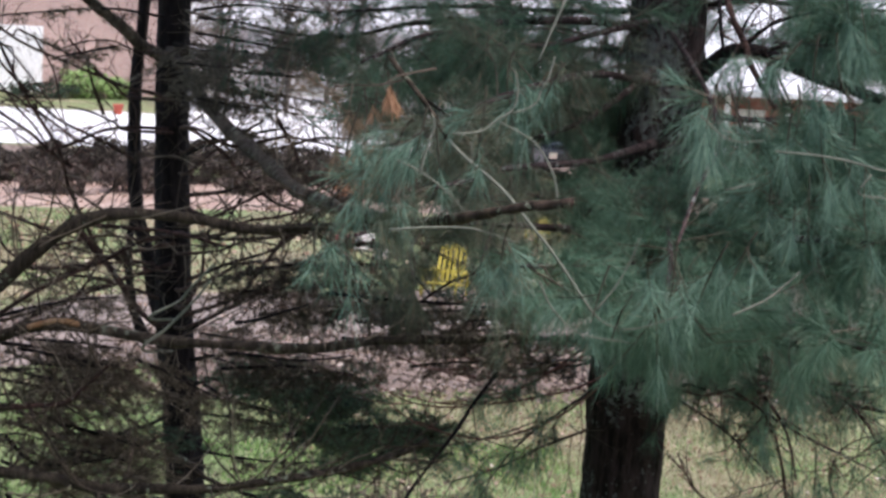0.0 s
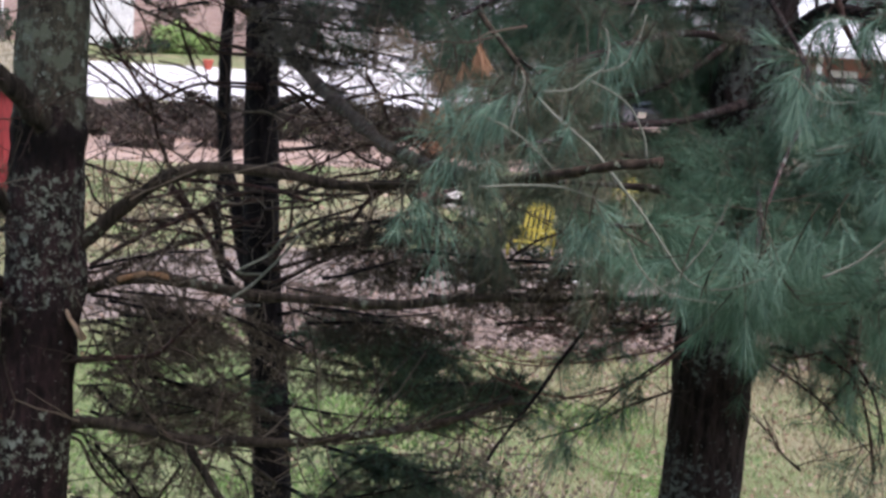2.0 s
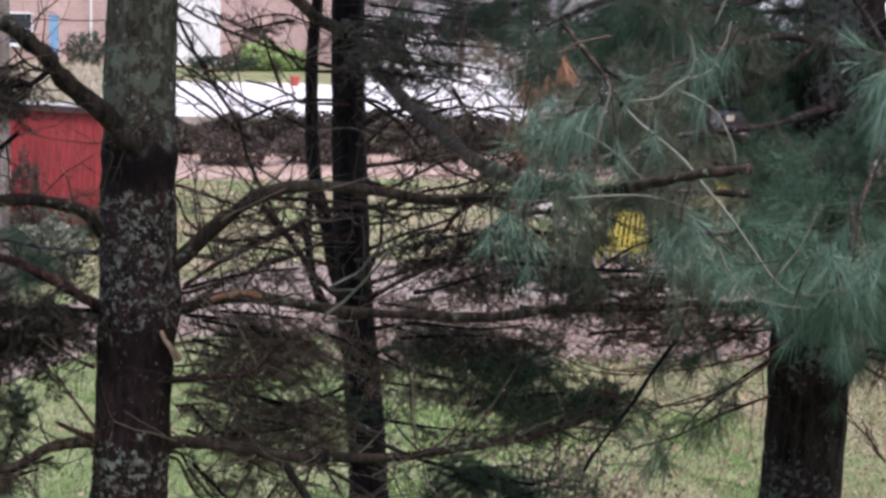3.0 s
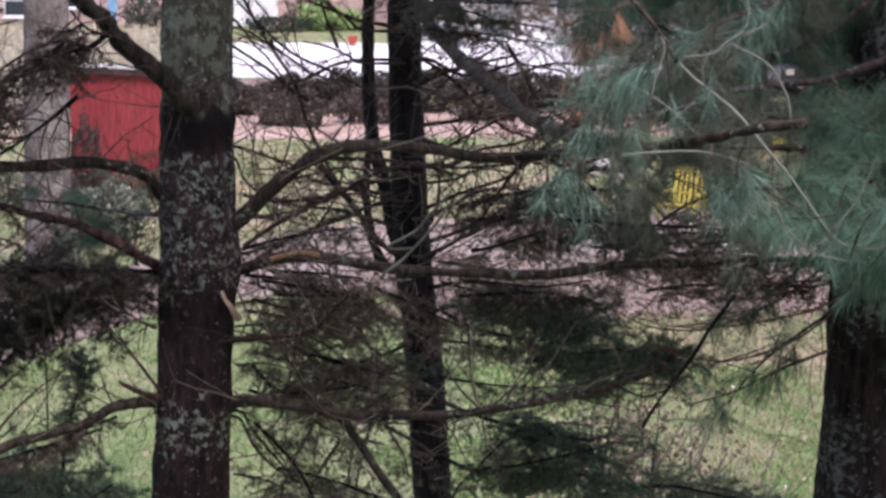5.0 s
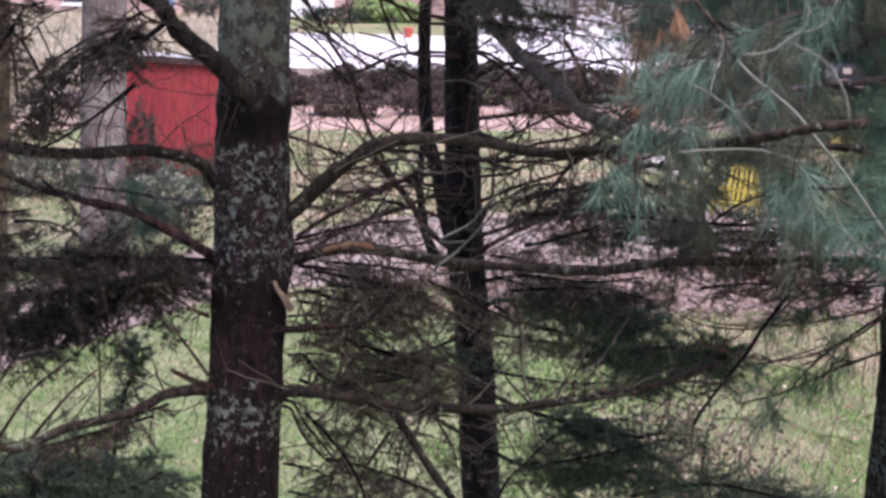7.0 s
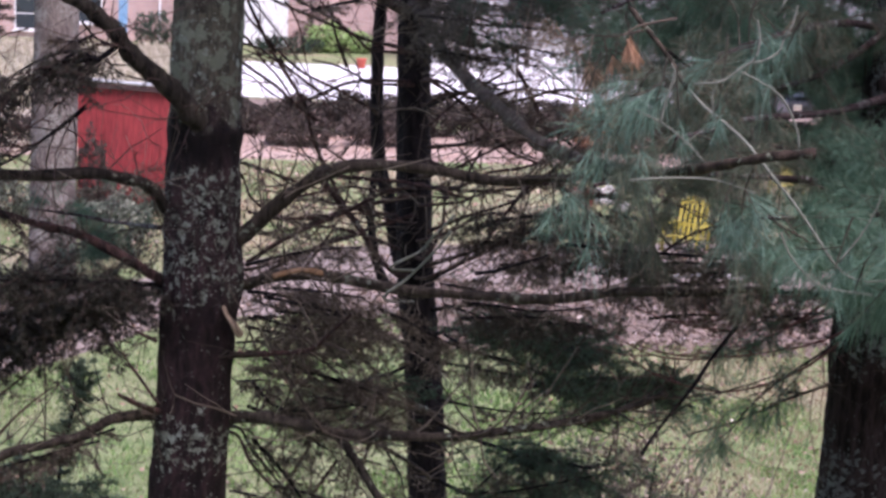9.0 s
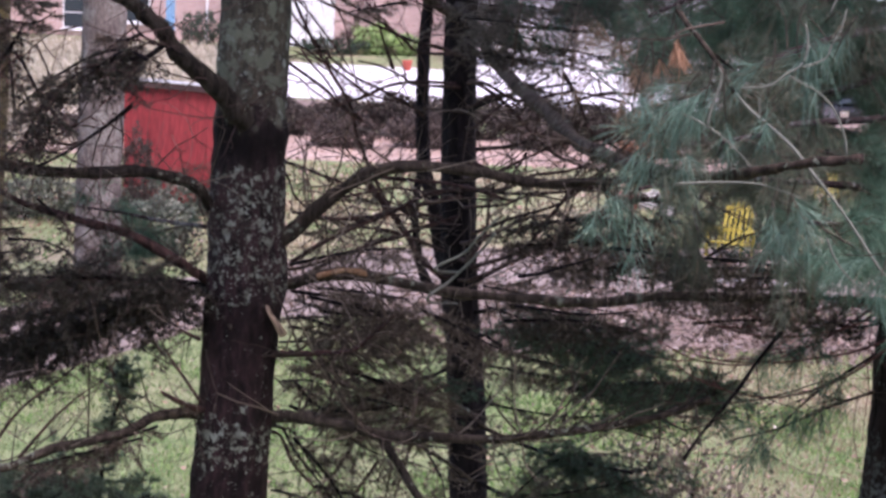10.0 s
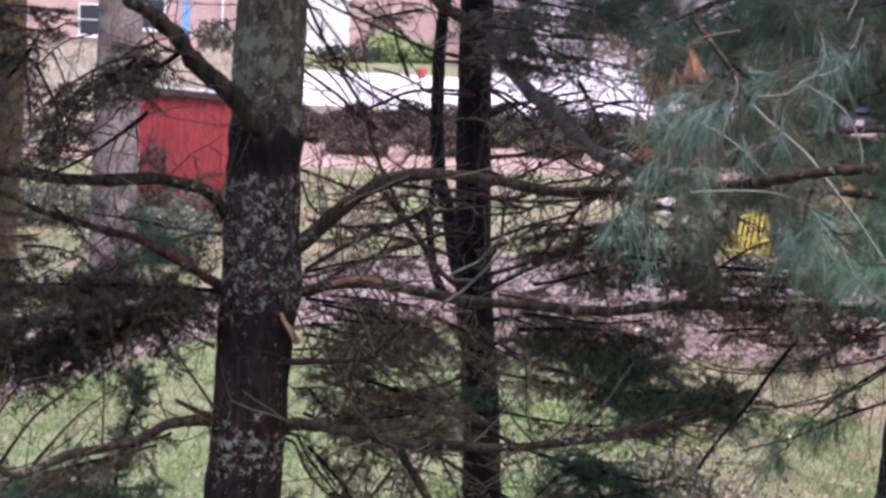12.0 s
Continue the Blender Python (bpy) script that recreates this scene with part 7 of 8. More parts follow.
bare_limb(pine_b, [(-0.96, 9.30, 5.55), (-0.95, 9.40, 5.41), (-0.86, 9.50, 5.27), (-0.77, 9.60, 5.13)], 0.005, 0.003, LIMB_RED, 567, 7, 0.22, 0.0026, TWIG_RED)
bare_limb(pine_b, [(-0.36, 9.30, 5.56), (-0.50, 9.40, 5.60), (-0.65, 9.50, 5.58), (-0.76, 9.60, 5.53)], 0.006, 0.003, LIMB_RED, 568, 7, 0.22, 0.0026, TWIG_RED)
bough(pine_b, [(-0.20, 9.50, 5.59), (-0.03, 9.25, 5.58), (0.15, 9.00, 5.60)], 0.006, 0.003, 569, 16, 0.20, NEEDLE_GREY, 0.2, 1.0, 0.5, TWIG_GREY)
bough(pine_b, [(-0.19, 9.50, 5.45), (-0.03, 9.25, 5.46), (0.16, 9.00, 5.44)], 0.006, 0.003, 570, 16, 0.20, NEEDLE_GREY, 0.2, 1.0, 0.5, TWIG_GREY)
bough(pine_b, [(-0.16, 9.50, 5.34), (0.01, 9.25, 5.34), (0.20, 9.00, 5.33)], 0.006, 0.003, 571, 12, 0.18, NEEDLE_GREY, 0.2, 1.0, 0.5, TWIG_GREY)
bough(pine_b, [(-0.25, 9.50, 5.51), (-0.08, 9.25, 5.51), (0.08, 9.00, 5.52)], 0.006, 0.003, 572, 14, 0.20, NEEDLE_GREY, 0.2, 1.0, 0.5, TWIG_GREY)
bough(pine_b, [(-0.01, 9.50, 5.24), (0.10, 9.25, 5.22), (0.23, 9.00, 5.22)], 0.006, 0.003, 573, 10, 0.16, NEEDLE_GREY, 0.2, 1.0, 0.5, TWIG_GREY)
bough(pine_a, [(-2.11, 6.90, 5.57), (-2.00, 6.93, 5.55), (-1.88, 6.97, 5.54), (-1.79, 7.00, 5.51)], 0.007, 0.003, 574, 22, 0.11, NEEDLE_HEMLOCK, 0.4, 0.9, 0.35, TWIG_DARK)
bough(pine_a, [(-2.11, 6.90, 5.48), (-1.99, 6.93, 5.46), (-1.91, 6.97, 5.44), (-1.83, 7.00, 5.43)], 0.007, 0.003, 575, 18, 0.09, NEEDLE_HEMLOCK, 0.4, 0.9, 0.35, TWIG_DARK)
bough(pine_a, [(-2.05, 6.90, 5.62), (-1.91, 6.93, 5.62), (-1.80, 6.97, 5.62), (-1.66, 7.00, 5.61)], 0.007, 0.003, 576, 22, 0.10, NEEDLE_HEMLOCK, 0.4, 0.9, 0.35, TWIG_DARK)
bough(pine_a, [(-1.84, 6.90, 5.56), (-1.77, 6.93, 5.54), (-1.69, 6.97, 5.54), (-1.63, 7.00, 5.58)], 0.007, 0.003, 577, 14, 0.07, NEEDLE_BROWN, 0.4, 0.9, 0.35, TWIG_DARK)
bough(pine_a, [(-1.98, 6.90, 5.40), (-1.94, 6.95, 5.39), (-1.89, 7.00, 5.38)], 0.007, 0.003, 578, 12, 0.07, NEEDLE_BROWN, 0.4, 0.9, 0.35, TWIG_DARK)
bough(pine_a, [(-1.27, 6.90, 5.43), (-1.37, 6.92, 5.46), (-1.50, 6.95, 5.42), (-1.64, 6.97, 5.33), (-1.76, 7.00, 5.23)], 0.007, 0.003, 579, 9, 0.09, NEEDLE_HEMLOCK, 0.4, 0.9, 0.35, TWIG_DARK)
bough(pine_a, [(-1.36, 6.90, 5.46), (-1.47, 6.93, 5.38), (-1.60, 6.97, 5.28), (-1.71, 7.00, 5.19)], 0.007, 0.003, 580, 5, 0.08, NEEDLE_BROWN, 0.4, 0.9, 0.35, TWIG_DARK)
bough(pine_a, [(-1.30, 6.90, 5.52), (-1.37, 6.95, 5.49), (-1.45, 7.00, 5.50)], 0.007, 0.003, 581, 10, 0.08, NEEDLE_BROWN, 0.4, 0.9, 0.35, TWIG_DARK)
bough(pine_a, [(-1.73, 6.90, 5.41), (-1.66, 6.93, 5.26), (-1.64, 6.97, 5.14), (-1.69, 7.00, 5.04)], 0.007, 0.003, 582, 9, 0.10, NEEDLE_BROWN, 0.4, 0.9, 0.35, TWIG_DARK)
bare_limb(pine_a, [(-1.79, 7.00, 5.00), (-1.65, 7.00, 5.11), (-1.50, 7.00, 5.20), (-1.44, 7.00, 5.27)], 0.004, 0.002, LIMB_RED, 583, 8, 0.15, 0.0025, TWIG_RED)
bare_limb(pine_a, [(-1.97, 7.00, 5.16), (-1.84, 7.00, 5.33), (-1.74, 7.00, 5.44)], 0.004, 0.002, LIMB_RED, 584, 8, 0.15, 0.0025, TWIG_RED)
bare_limb(pine_a, [(-1.70, 7.00, 5.46), (-1.65, 7.00, 5.34), (-1.66, 7.00, 5.21)], 0.004, 0.002, LIMB_RED, 585, 8, 0.15, 0.0025, TWIG_RED)
bare_limb(pine_a, [(-1.55, 7.00, 5.53), (-1.66, 7.00, 5.49), (-1.78, 7.00, 5.38)], 0.004, 0.002, LIMB_RED, 586, 8, 0.15, 0.0025, TWIG_RED)
bough(pine_a, [(-2.05, 7.00, 4.91), (-1.94, 7.05, 4.86), (-1.82, 7.10, 4.83)], 0.006, 0.003, 600, 7, 0.10, NEEDLE_BROWN, 0.4, 0.9, 0.35, TWIG_DARK)
bough(pine_a, [(-2.05, 7.00, 4.78), (-1.92, 7.05, 4.75), (-1.76, 7.10, 4.76)], 0.006, 0.003, 601, 10, 0.11, NEEDLE_BROWN, 0.4, 0.9, 0.35, TWIG_DARK)
bough(pine_a, [(-2.03, 7.00, 4.67), (-1.90, 7.05, 4.66), (-1.78, 7.10, 4.67)], 0.006, 0.003, 602, 9, 0.10, NEEDLE_HEMLOCK, 0.4, 0.9, 0.35, TWIG_DARK)
bough(pine_a, [(-1.69, 7.00, 4.89), (-1.61, 7.05, 4.80), (-1.58, 7.10, 4.74)], 0.006, 0.003, 603, 6, 0.09, NEEDLE_BROWN, 0.4, 0.9, 0.35, TWIG_DARK)
bough(pine_a, [(-1.80, 7.00, 4.73), (-1.68, 7.05, 4.72), (-1.58, 7.10, 4.67)], 0.006, 0.003, 604, 7, 0.10, NEEDLE_HEMLOCK, 0.4, 0.9, 0.35, TWIG_DARK)
bough(pine_a, [(0.58, 7.30, 4.65), (0.71, 7.25, 4.68), (0.85, 7.20, 4.68)], 0.006, 0.003, 620, 14, 0.09, NEEDLE_BROWN, 0.4, 0.9, 0.35, TWIG_DARK)
bough(pine_a, [(0.93, 7.30, 4.62), (1.10, 7.25, 4.65), (1.24, 7.20, 4.66)], 0.006, 0.003, 621, 14, 0.09, NEEDLE_BROWN, 0.4, 0.9, 0.35, TWIG_DARK)
bough(pine_a, [(1.10, 7.30, 4.70), (1.24, 7.25, 4.73), (1.41, 7.20, 4.73)], 0.006, 0.003, 622, 14, 0.09, NEEDLE_BROWN, 0.4, 0.9, 0.35, TWIG_DARK)
bough(pine_a, [(0.58, 7.30, 4.58), (0.73, 7.25, 4.59), (0.86, 7.20, 4.62)], 0.006, 0.003, 623, 12, 0.08, NEEDLE_BROWN, 0.4, 0.9, 0.35, TWIG_DARK)
bough(pine_a, [(0.91, 7.30, 4.68), (1.01, 7.25, 4.68), (1.11, 7.20, 4.70)], 0.006, 0.003, 624, 8, 0.07, NEEDLE_BROWN, 0.4, 0.9, 0.35, TWIG_DARK)

# mossy trunk to the west, and dark drooping boughs of the old pine
hemlock = thing("mossy_tree", "tall tree with mossy olive-brown bark", "tree", "garden trees")
tp = [(-6.25, 23.50, 4.97), (-6.26, 23.50, 4.28), (-6.31, 23.50, 2.88), (-6.38, 23.50, 1.45), (-6.43, 23.50, -0.02)]
trunk(hemlock, [(tp[4][0], 23.5, -0.1)] + tp[::-1] + [(tp[0][0] + 0.05, 23.5, 11.5), (tp[0][0] + 0.05, 23.5, 15)],
      [0.3, 0.26, 0.25, 0.24, 0.235, 0.23, 0.16, 0.05], BARK_MOSS, seed=9)
bare_limb(hemlock, [(tp[0][0], 23.5, 7.0), (tp[0][0] - 0.9, 23.2, 7.5), (tp[0][0] - 2.0, 23.0, 7.6)], 0.07, 0.02, BARK_MOSS, 147, 14, 0.8, 0.01)
bare_limb(hemlock, [(tp[0][0], 23.5, 7.6), (tp[0][0] + 0.9, 23.2, 8.2), (tp[0][0] + 2.0, 23.0, 8.4)], 0.07, 0.02, BARK_MOSS, 148, 14, 0.8, 0.01)
bough(hemlock, [(-6.04, 23.00, 4.59), (-5.88, 22.87, 4.13), (-5.78, 22.73, 3.67), (-5.73, 22.60, 3.28)], 0.03, 0.012, 470, 26, 0.75, NEEDLE_MOSSY, 0.6, 0.7, 0.3, TWIG_DEAD)
bough(hemlock, [(-6.39, 23.00, 4.52), (-6.52, 22.80, 3.92), (-6.65, 22.60, 3.33)], 0.03, 0.012, 471, 22, 0.75, NEEDLE_MOSSY, 0.6, 0.7, 0.3, TWIG_DEAD)
bough(hemlock, [(-6.12, 23.00, 4.39), (-6.23, 22.87, 3.79), (-6.35, 22.73, 3.18), (-6.40, 22.60, 2.65)], 0.03, 0.012, 472, 30, 0.75, NEEDLE_MOSSY, 0.6, 0.7, 0.3, TWIG_DEAD)
bough(hemlock, [(-6.00, 23.00, 3.50), (-6.10, 22.80, 2.84), (-6.21, 22.60, 2.18)], 0.03, 0.012, 473, 22, 0.75, NEEDLE_MOSSY, 0.6, 0.7, 0.3, TWIG_DEAD)
bough(hemlock, [(-6.30, 23.00, 2.53), (-6.05, 22.80, 2.01), (-5.88, 22.60, 1.49)], 0.03, 0.012, 474, 22, 0.75, NEEDLE_MOSSY, 0.6, 0.7, 0.3, TWIG_DEAD)
bough(pine_a, [(-1.1, 7.4, 4.52), (-1.3, 7.3, 4.54), (-1.5, 7.2, 4.56), (-1.72, 7.1, 4.57), (-1.93, 7.0, 4.56)], 0.012, 0.004, 150, 108, 0.255, NEEDLE_HEMLOCK, 0.12, 1.0)
bough(pine_a, [(-1.12, 7.5, 4.47), (-1.31, 7.53, 4.44), (-1.55, 7.55, 4.39), (-1.81, 7.57, 4.33), (-2.12, 7.6, 4.24)], 0.012, 0.004, 151, 124, 0.255, NEEDLE_HEMLOCK, 0.12, 1.0)
bough(pine_a, [(-1.22, 7.5, 4.43), (-1.47, 7.6, 4.33), (-1.72, 7.7, 4.23), (-1.99, 7.8, 4.14), (-2.33, 7.9, 4.05)], 0.012, 0.004, 152, 124, 0.238, NEEDLE_HEMLOCK, 0.12, 1.0)
bough(pine_a, [(-1.58, 7.6, 4.31), (-1.85, 7.73, 4.17), (-2.13, 7.87, 4.06), (-2.44, 8.0, 3.94)], 0.012, 0.004, 153, 74, 0.221, NEEDLE_HEMLOCK, 0.12, 1.0)
bough(pine_a, [(-1.25, 7.12, 5.47), (-1.30, 7.02, 5.43), (-1.41, 6.93, 5.41), (-1.55, 6.92, 5.35), (-1.66, 6.91, 5.23), (-1.72, 6.90, 5.11)], 0.012, 0.004, 156, 66, 0.22, NEEDLE_HEMLOCK, 0.5, 0.9, 0.35, TWIG_DARK)
bare_limb(pine_a, [(-1.36, 7.10, 5.24), (-1.48, 7.03, 5.14), (-1.61, 6.97, 5.05), (-1.70, 6.90, 5.01)], 0.0094, 0.0042, BARK_DARK, 158, 14, 0.4, 0.004, TWIG_DARK)
bare_limb(pine_a, [(-1.13, 7.25, 5.38), (-1.20, 7.03, 5.46), (-1.29, 6.97, 5.50), (-1.34, 6.90, 5.57)], 0.0083, 0.0042, BARK_DARK, 159, 10, 0.4, 0.004, TWIG_DARK)

live_limb([(-1.13, 7.50, 4.73), (-1.33, 7.60, 4.73), (-1.53, 7.70, 4.74), (-1.74, 7.80, 4.74)], 0.01, 0.004, 208, 11, 0.26, tree=pine_a, needle=NEEDLE_SHADE, start=0.1, shoots=4)

# young spruce in the lawn below
young = thing("young_spruce", "young blue-green spruce with an upright leader", "tree", "garden trees")
yt = [(-1.73, 8.20, 2.86), (-1.72, 8.20, 3.18), (-1.69, 8.20, 3.39), (-1.65, 8.20, 3.66), (-1.59, 8.20, 3.86), (-1.56, 8.20, 3.96)]
yg = Greenery()
ytr, ypath = trunk(young, [(yt[0][0], 8.2, -0.05), (yt[0][0], 8.2, 1.6)] + yt, [0.05, 0.04, 0.018, 0.012, 0.009, 0.007, 0.005, 0.003], BARK_DARK, seed=10, sides=8)
dress_spruce(yg, ypath[-40:], 52, 0.09, 0.0, -0.3, 1.3, 0.45, 1.0, 1.2)
yg.link(ytr, TWIG_DARK, NEEDLE_YOUNG)
bough(young, [(-1.71, 8.2, 3.34), (-1.81, 7.93, 3.51), (-1.94, 7.67, 3.59), (-2.08, 7.4, 3.6)], 0.01, 0.004, 170, 45, 0.32, NEEDLE_YOUNG, 0.0, 1.1)
bough(young, [(-1.71, 8.2, 3.23), (-1.82, 7.87, 3.41), (-1.96, 7.53, 3.49), (-2.12, 7.2, 3.52)], 0.01, 0.004, 171, 45, 0.34, NEEDLE_YOUNG, 0.0, 1.1)
bough(young, [(-1.71, 8.2, 3.26), (-1.53, 7.9, 3.44), (-1.38, 7.6, 3.52)], 0.01, 0.004, 172, 34, 0.26, NEEDLE_YOUNG, 0.0, 1.1)
bough(young, [(-1.72, 8.2, 3.13), (-1.78, 7.8, 3.32), (-1.86, 7.4, 3.43), (-1.96, 7.0, 3.49)], 0.01, 0.004, 173, 45, 0.34, NEEDLE_YOUNG, 0.0, 1.1)
bough(young, [(-1.69, 8.2, 3.45), (-1.71, 7.8, 3.54), (-1.73, 7.4, 3.56)], 0.01, 0.004, 174, 34, 0.24, NEEDLE_YOUNG, 0.0, 1.1)
bough(young, [(-1.53, 7.60, 3.49), (-1.42, 7.45, 3.57), (-1.30, 7.30, 3.68)], 0.008, 0.003, 530, 20, 0.10, NEEDLE_YOUNG, 0.0, 1.1)
bough(young, [(-1.89, 7.60, 3.46), (-1.74, 7.45, 3.58), (-1.59, 7.30, 3.72)], 0.008, 0.003, 531, 26, 0.16, NEEDLE_YOUNG, 0.0, 1.1)
bough(young, [(-1.99, 7.60, 3.53), (-1.83, 7.45, 3.65), (-1.73, 7.30, 3.77)], 0.008, 0.003, 532, 22, 0.14, NEEDLE_YOUNG, 0.0, 1.1)
bough(pine_a, [(-1.31, 7.15, 3.95), (-1.47, 7.15, 3.90), (-1.62, 7.15, 3.85), (-1.76, 7.15, 3.81)], 0.006, 0.003, 540, 22, 0.13, NEEDLE_BROWN, 0.5, 1.0, 0.4, TWIG_DEAD)
bough(pine_a, [(-1.25, 7.15, 4.00), (-1.40, 7.15, 3.94), (-1.51, 7.15, 3.88)], 0.006, 0.003, 541, 12, 0.10, NEEDLE_BROWN, 0.5, 1.0, 0.4, TWIG_DEAD)

bare_limb(pine_a, [(-2.09, 7.2, 3.82), (-1.95, 7.2, 4.01), (-1.87, 7.2, 4.14), (-1.81, 7.2, 4.22)], 0.008, 0.002, LIMB_RED, 250, 8, 0.22, 0.003)
bare_limb(pine_a, [(-1.93, 7.2, 3.83), (-1.8, 7.2, 4.02), (-1.66, 7.2, 4.14), (-1.52, 7.2, 4.26)], 0.008, 0.002, LIMB_RED, 251, 8, 0.22, 0.003)
bare_limb(pine_a, [(-1.8, 7.2, 3.83), (-1.68, 7.2, 3.98), (-1.58, 7.2, 4.08), (-1.46, 7.2, 4.17)], 0.008, 0.002, LIMB_RED, 252, 8, 0.22, 0.003)
bare_limb(pine_a, [(-2.0, 7.2, 3.82), (-1.97, 7.2, 3.95), (-1.93, 7.2, 4.07), (-1.91, 7.2, 4.16)], 0.008, 0.002, LIMB_RED, 253, 8, 0.22, 0.003)
bare_limb(pine_a, [(-1.09, 7.2, 4.09), (-1.17, 7.2, 4.2), (-1.22, 7.2, 4.27), (-1.26, 7.2, 4.34)], 0.008, 0.002, LIMB_RED, 254, 8, 0.22, 0.003)
bare_limb(pine_a, [(-1.1, 7.2, 4.34), (-1.17, 7.2, 4.37), (-1.23, 7.2, 4.41), (-1.28, 7.2, 4.45)], 0.008, 0.002, LIMB_RED, 255, 8, 0.22, 0.003)
bough(pine_a, [(-1.74, 7.00, 5.53), (-1.81, 6.97, 5.41), (-1.89, 6.93, 5.31), (-2.01, 6.90, 5.23)], 0.008, 0.003, 257, 10, 0.22, NEEDLE_HEMLOCK, 0.5, 0.9, 0.35, TWIG_DARK)

# big grey trunk beside the shed
grey = thing("bare_tree", "large bare tree with smooth grey bark", "tree", "garden trees")
tp = [(-5.89, 28.50, 5.20), (-5.90, 28.50, 3.95), (-5.93, 28.50, 2.69), (-5.95, 28.50, 1.23)]
trunk(grey, [(tp[3][0], 28.5, -0.1), (tp[3][0], 28.5, 0.5)] + tp[::-1] + [(tp[0][0], 28.5, 12.0)], [0.44, 0.36, 0.345, 0.335, 0.33, 0.325, 0.2], BARK_GREY, seed=12)
for k, (dx, dz) in enumerate(((1.6, 2.2), (-1.8, 2.5), (1.2, 3.0), (-1.0, 3.4))):
    bare_limb(grey, [(tp[0][0], 28.5, 8.2 + k), (tp[0][0] + dx * 0.5, 28.5 - 0.2 * k, 8.9 + k), (tp[0][0] + dx, 28.8, 8.2 + k + dz)], 0.11, 0.03, BARK_GREY, 180 + k, 14, 1.0, 0.012)


# ---- crowns overhead, out of view, added for the shade they cast ----
def unseen_crown(tree, x, y, z0, z1, r, count, needle):
    """The unseen treetop that casts shade below: whorls of needle clumps with gaps between them."""
    z = z0 + (z1 - z0) * rng.uniform(0, 1, count) ** 1.3
    a = rng.uniform(0, 2 * np.pi, count)
    rad = r * (1 - (z - z0) / (z1 - z0) * 0.85) * rng.uniform(0.2, 1.0, count) ** 0.6
    c = np.stack([x + rad * np.cos(a), y + rad * np.sin(a), z], 1)
    b = np.repeat(c, 24, 0) + rng.normal(0, 0.12, (count * 24, 3))
    v, q, t = strips(b, unit(rng.normal(size=b.shape)), rng.uniform(0.12, 0.28, len(b)), np.full(len(b), 0.036), np.full(len(b), 0.2))
    tagged(part("unseen_crown", arrays("unseen_crown", v, q, t, False), needle, tree), kind="stuff")


unseen_crown(pine_a, -0.8, 7.4, 7.0, 14, 3.4, 700, NEEDLE_SHADE)
unseen_crown(pine_b, -0.3, 10.5, 7.2, 13, 3.0, 600, NEEDLE_SHADE)
unseen_crown(pine_d, 1.9, 7.5, 7.2, 14, 3.6, 800, NEEDLE_PINE)
unseen_crown(hemlock, -6.5, 23.5, 9.5, 17, 2.6, 500, NEEDLE_SPRUCE)


# ---- shrubs and hedge ----
LEAF_HEDGE = leafy("leaf_hedge", [(0, (0.05, 0.042, 0.037)), (0.6, (0.062, 0.052, 0.045)), (1, (0.08, 0.064, 0.053))], 0.8, 0.2, 0.1)
LEAF_DUSKY = leafy("leaf_dusky", [(0, (0.06, 0.047, 0.042)), (0.6, (0.09, 0.07, 0.062)), (1, (0.14, 0.105, 0.092))], 0.85, 0.2, 0.1)
LEAF_BROWN = leafy("leaf_brown", [(0, (0.1, 0.055, 0.035)), (0.6, (0.22, 0.12, 0.075)), (1, (0.42, 0.24, 0.15))], 0.85)
LEAF_GREEN = leafy("leaf_green", [(0, (0.28, 0.42, 0.15)), (0.6, (0.4, 0.54, 0.23)), (1, (0.55, 0.64, 0.34))], 0.7)
LEAF_GREY = leafy("leaf_grey", [(0, (0.07, 0.08, 0.06)), (0.7, (0.15, 0.165, 0.125)), (1, (0.32, 0.33, 0.26))], 0.7)
LEAF_DARK = leafy("leaf_dark", [(0, (0.02, 0.04, 0.028)), (1, (0.06, 0.09, 0.06))], 0.7)


def shrub(name, label, at, w, d, h, count, leaf, mat_twig=TWIG_DARK, group="", size=0.07):
    s = thing(name, label, "shrub", group, at=at)
    g = Greenery()
    for _ in range(int(26 * w)):
        b = np.array([rng.uniform(-w / 2, w / 2) * 0.7, rng.uniform(-d / 2, d / 2) * 0.7, 0.0])
        way = unit(np.array([b[0] * 0.5 + rng.normal(0, 0.3), rng.normal(0, 0.3), 1.0]))
        g.twig(bent(b, way, h * rng.uniform(0.6, 1.1), 0.12), 0.012, 0.004)
    g.link(s, mat_twig, leaf)
    k = rng.normal(size=(count, 3))
    k = unit(k) * rng.uniform(0.45, 1.0, (count, 1)) ** 0.5
    lump = 1 + 0.25 * np.sin(k[:, :1] * 7 + at[0]) * np.cos(k[:, 2:] * 5 + at[1])
    c = k * lump * np.array([w / 2, d / 2, h / 2]) + np.array([0, 0, h / 2])
    c[:, 2] = np.maximum(c[:, 2], 0.02)
    v, q, t = strips(c, unit(rng.normal(size=c.shape)), rng.uniform(0.6, 1.5, count) * size, np.full(count, size * 0.7), np.full(count, 0.2))
    tagged(part("foliage", arrays("foliage", v, q, t, False), leaf, s), kind="stuff")
    return s


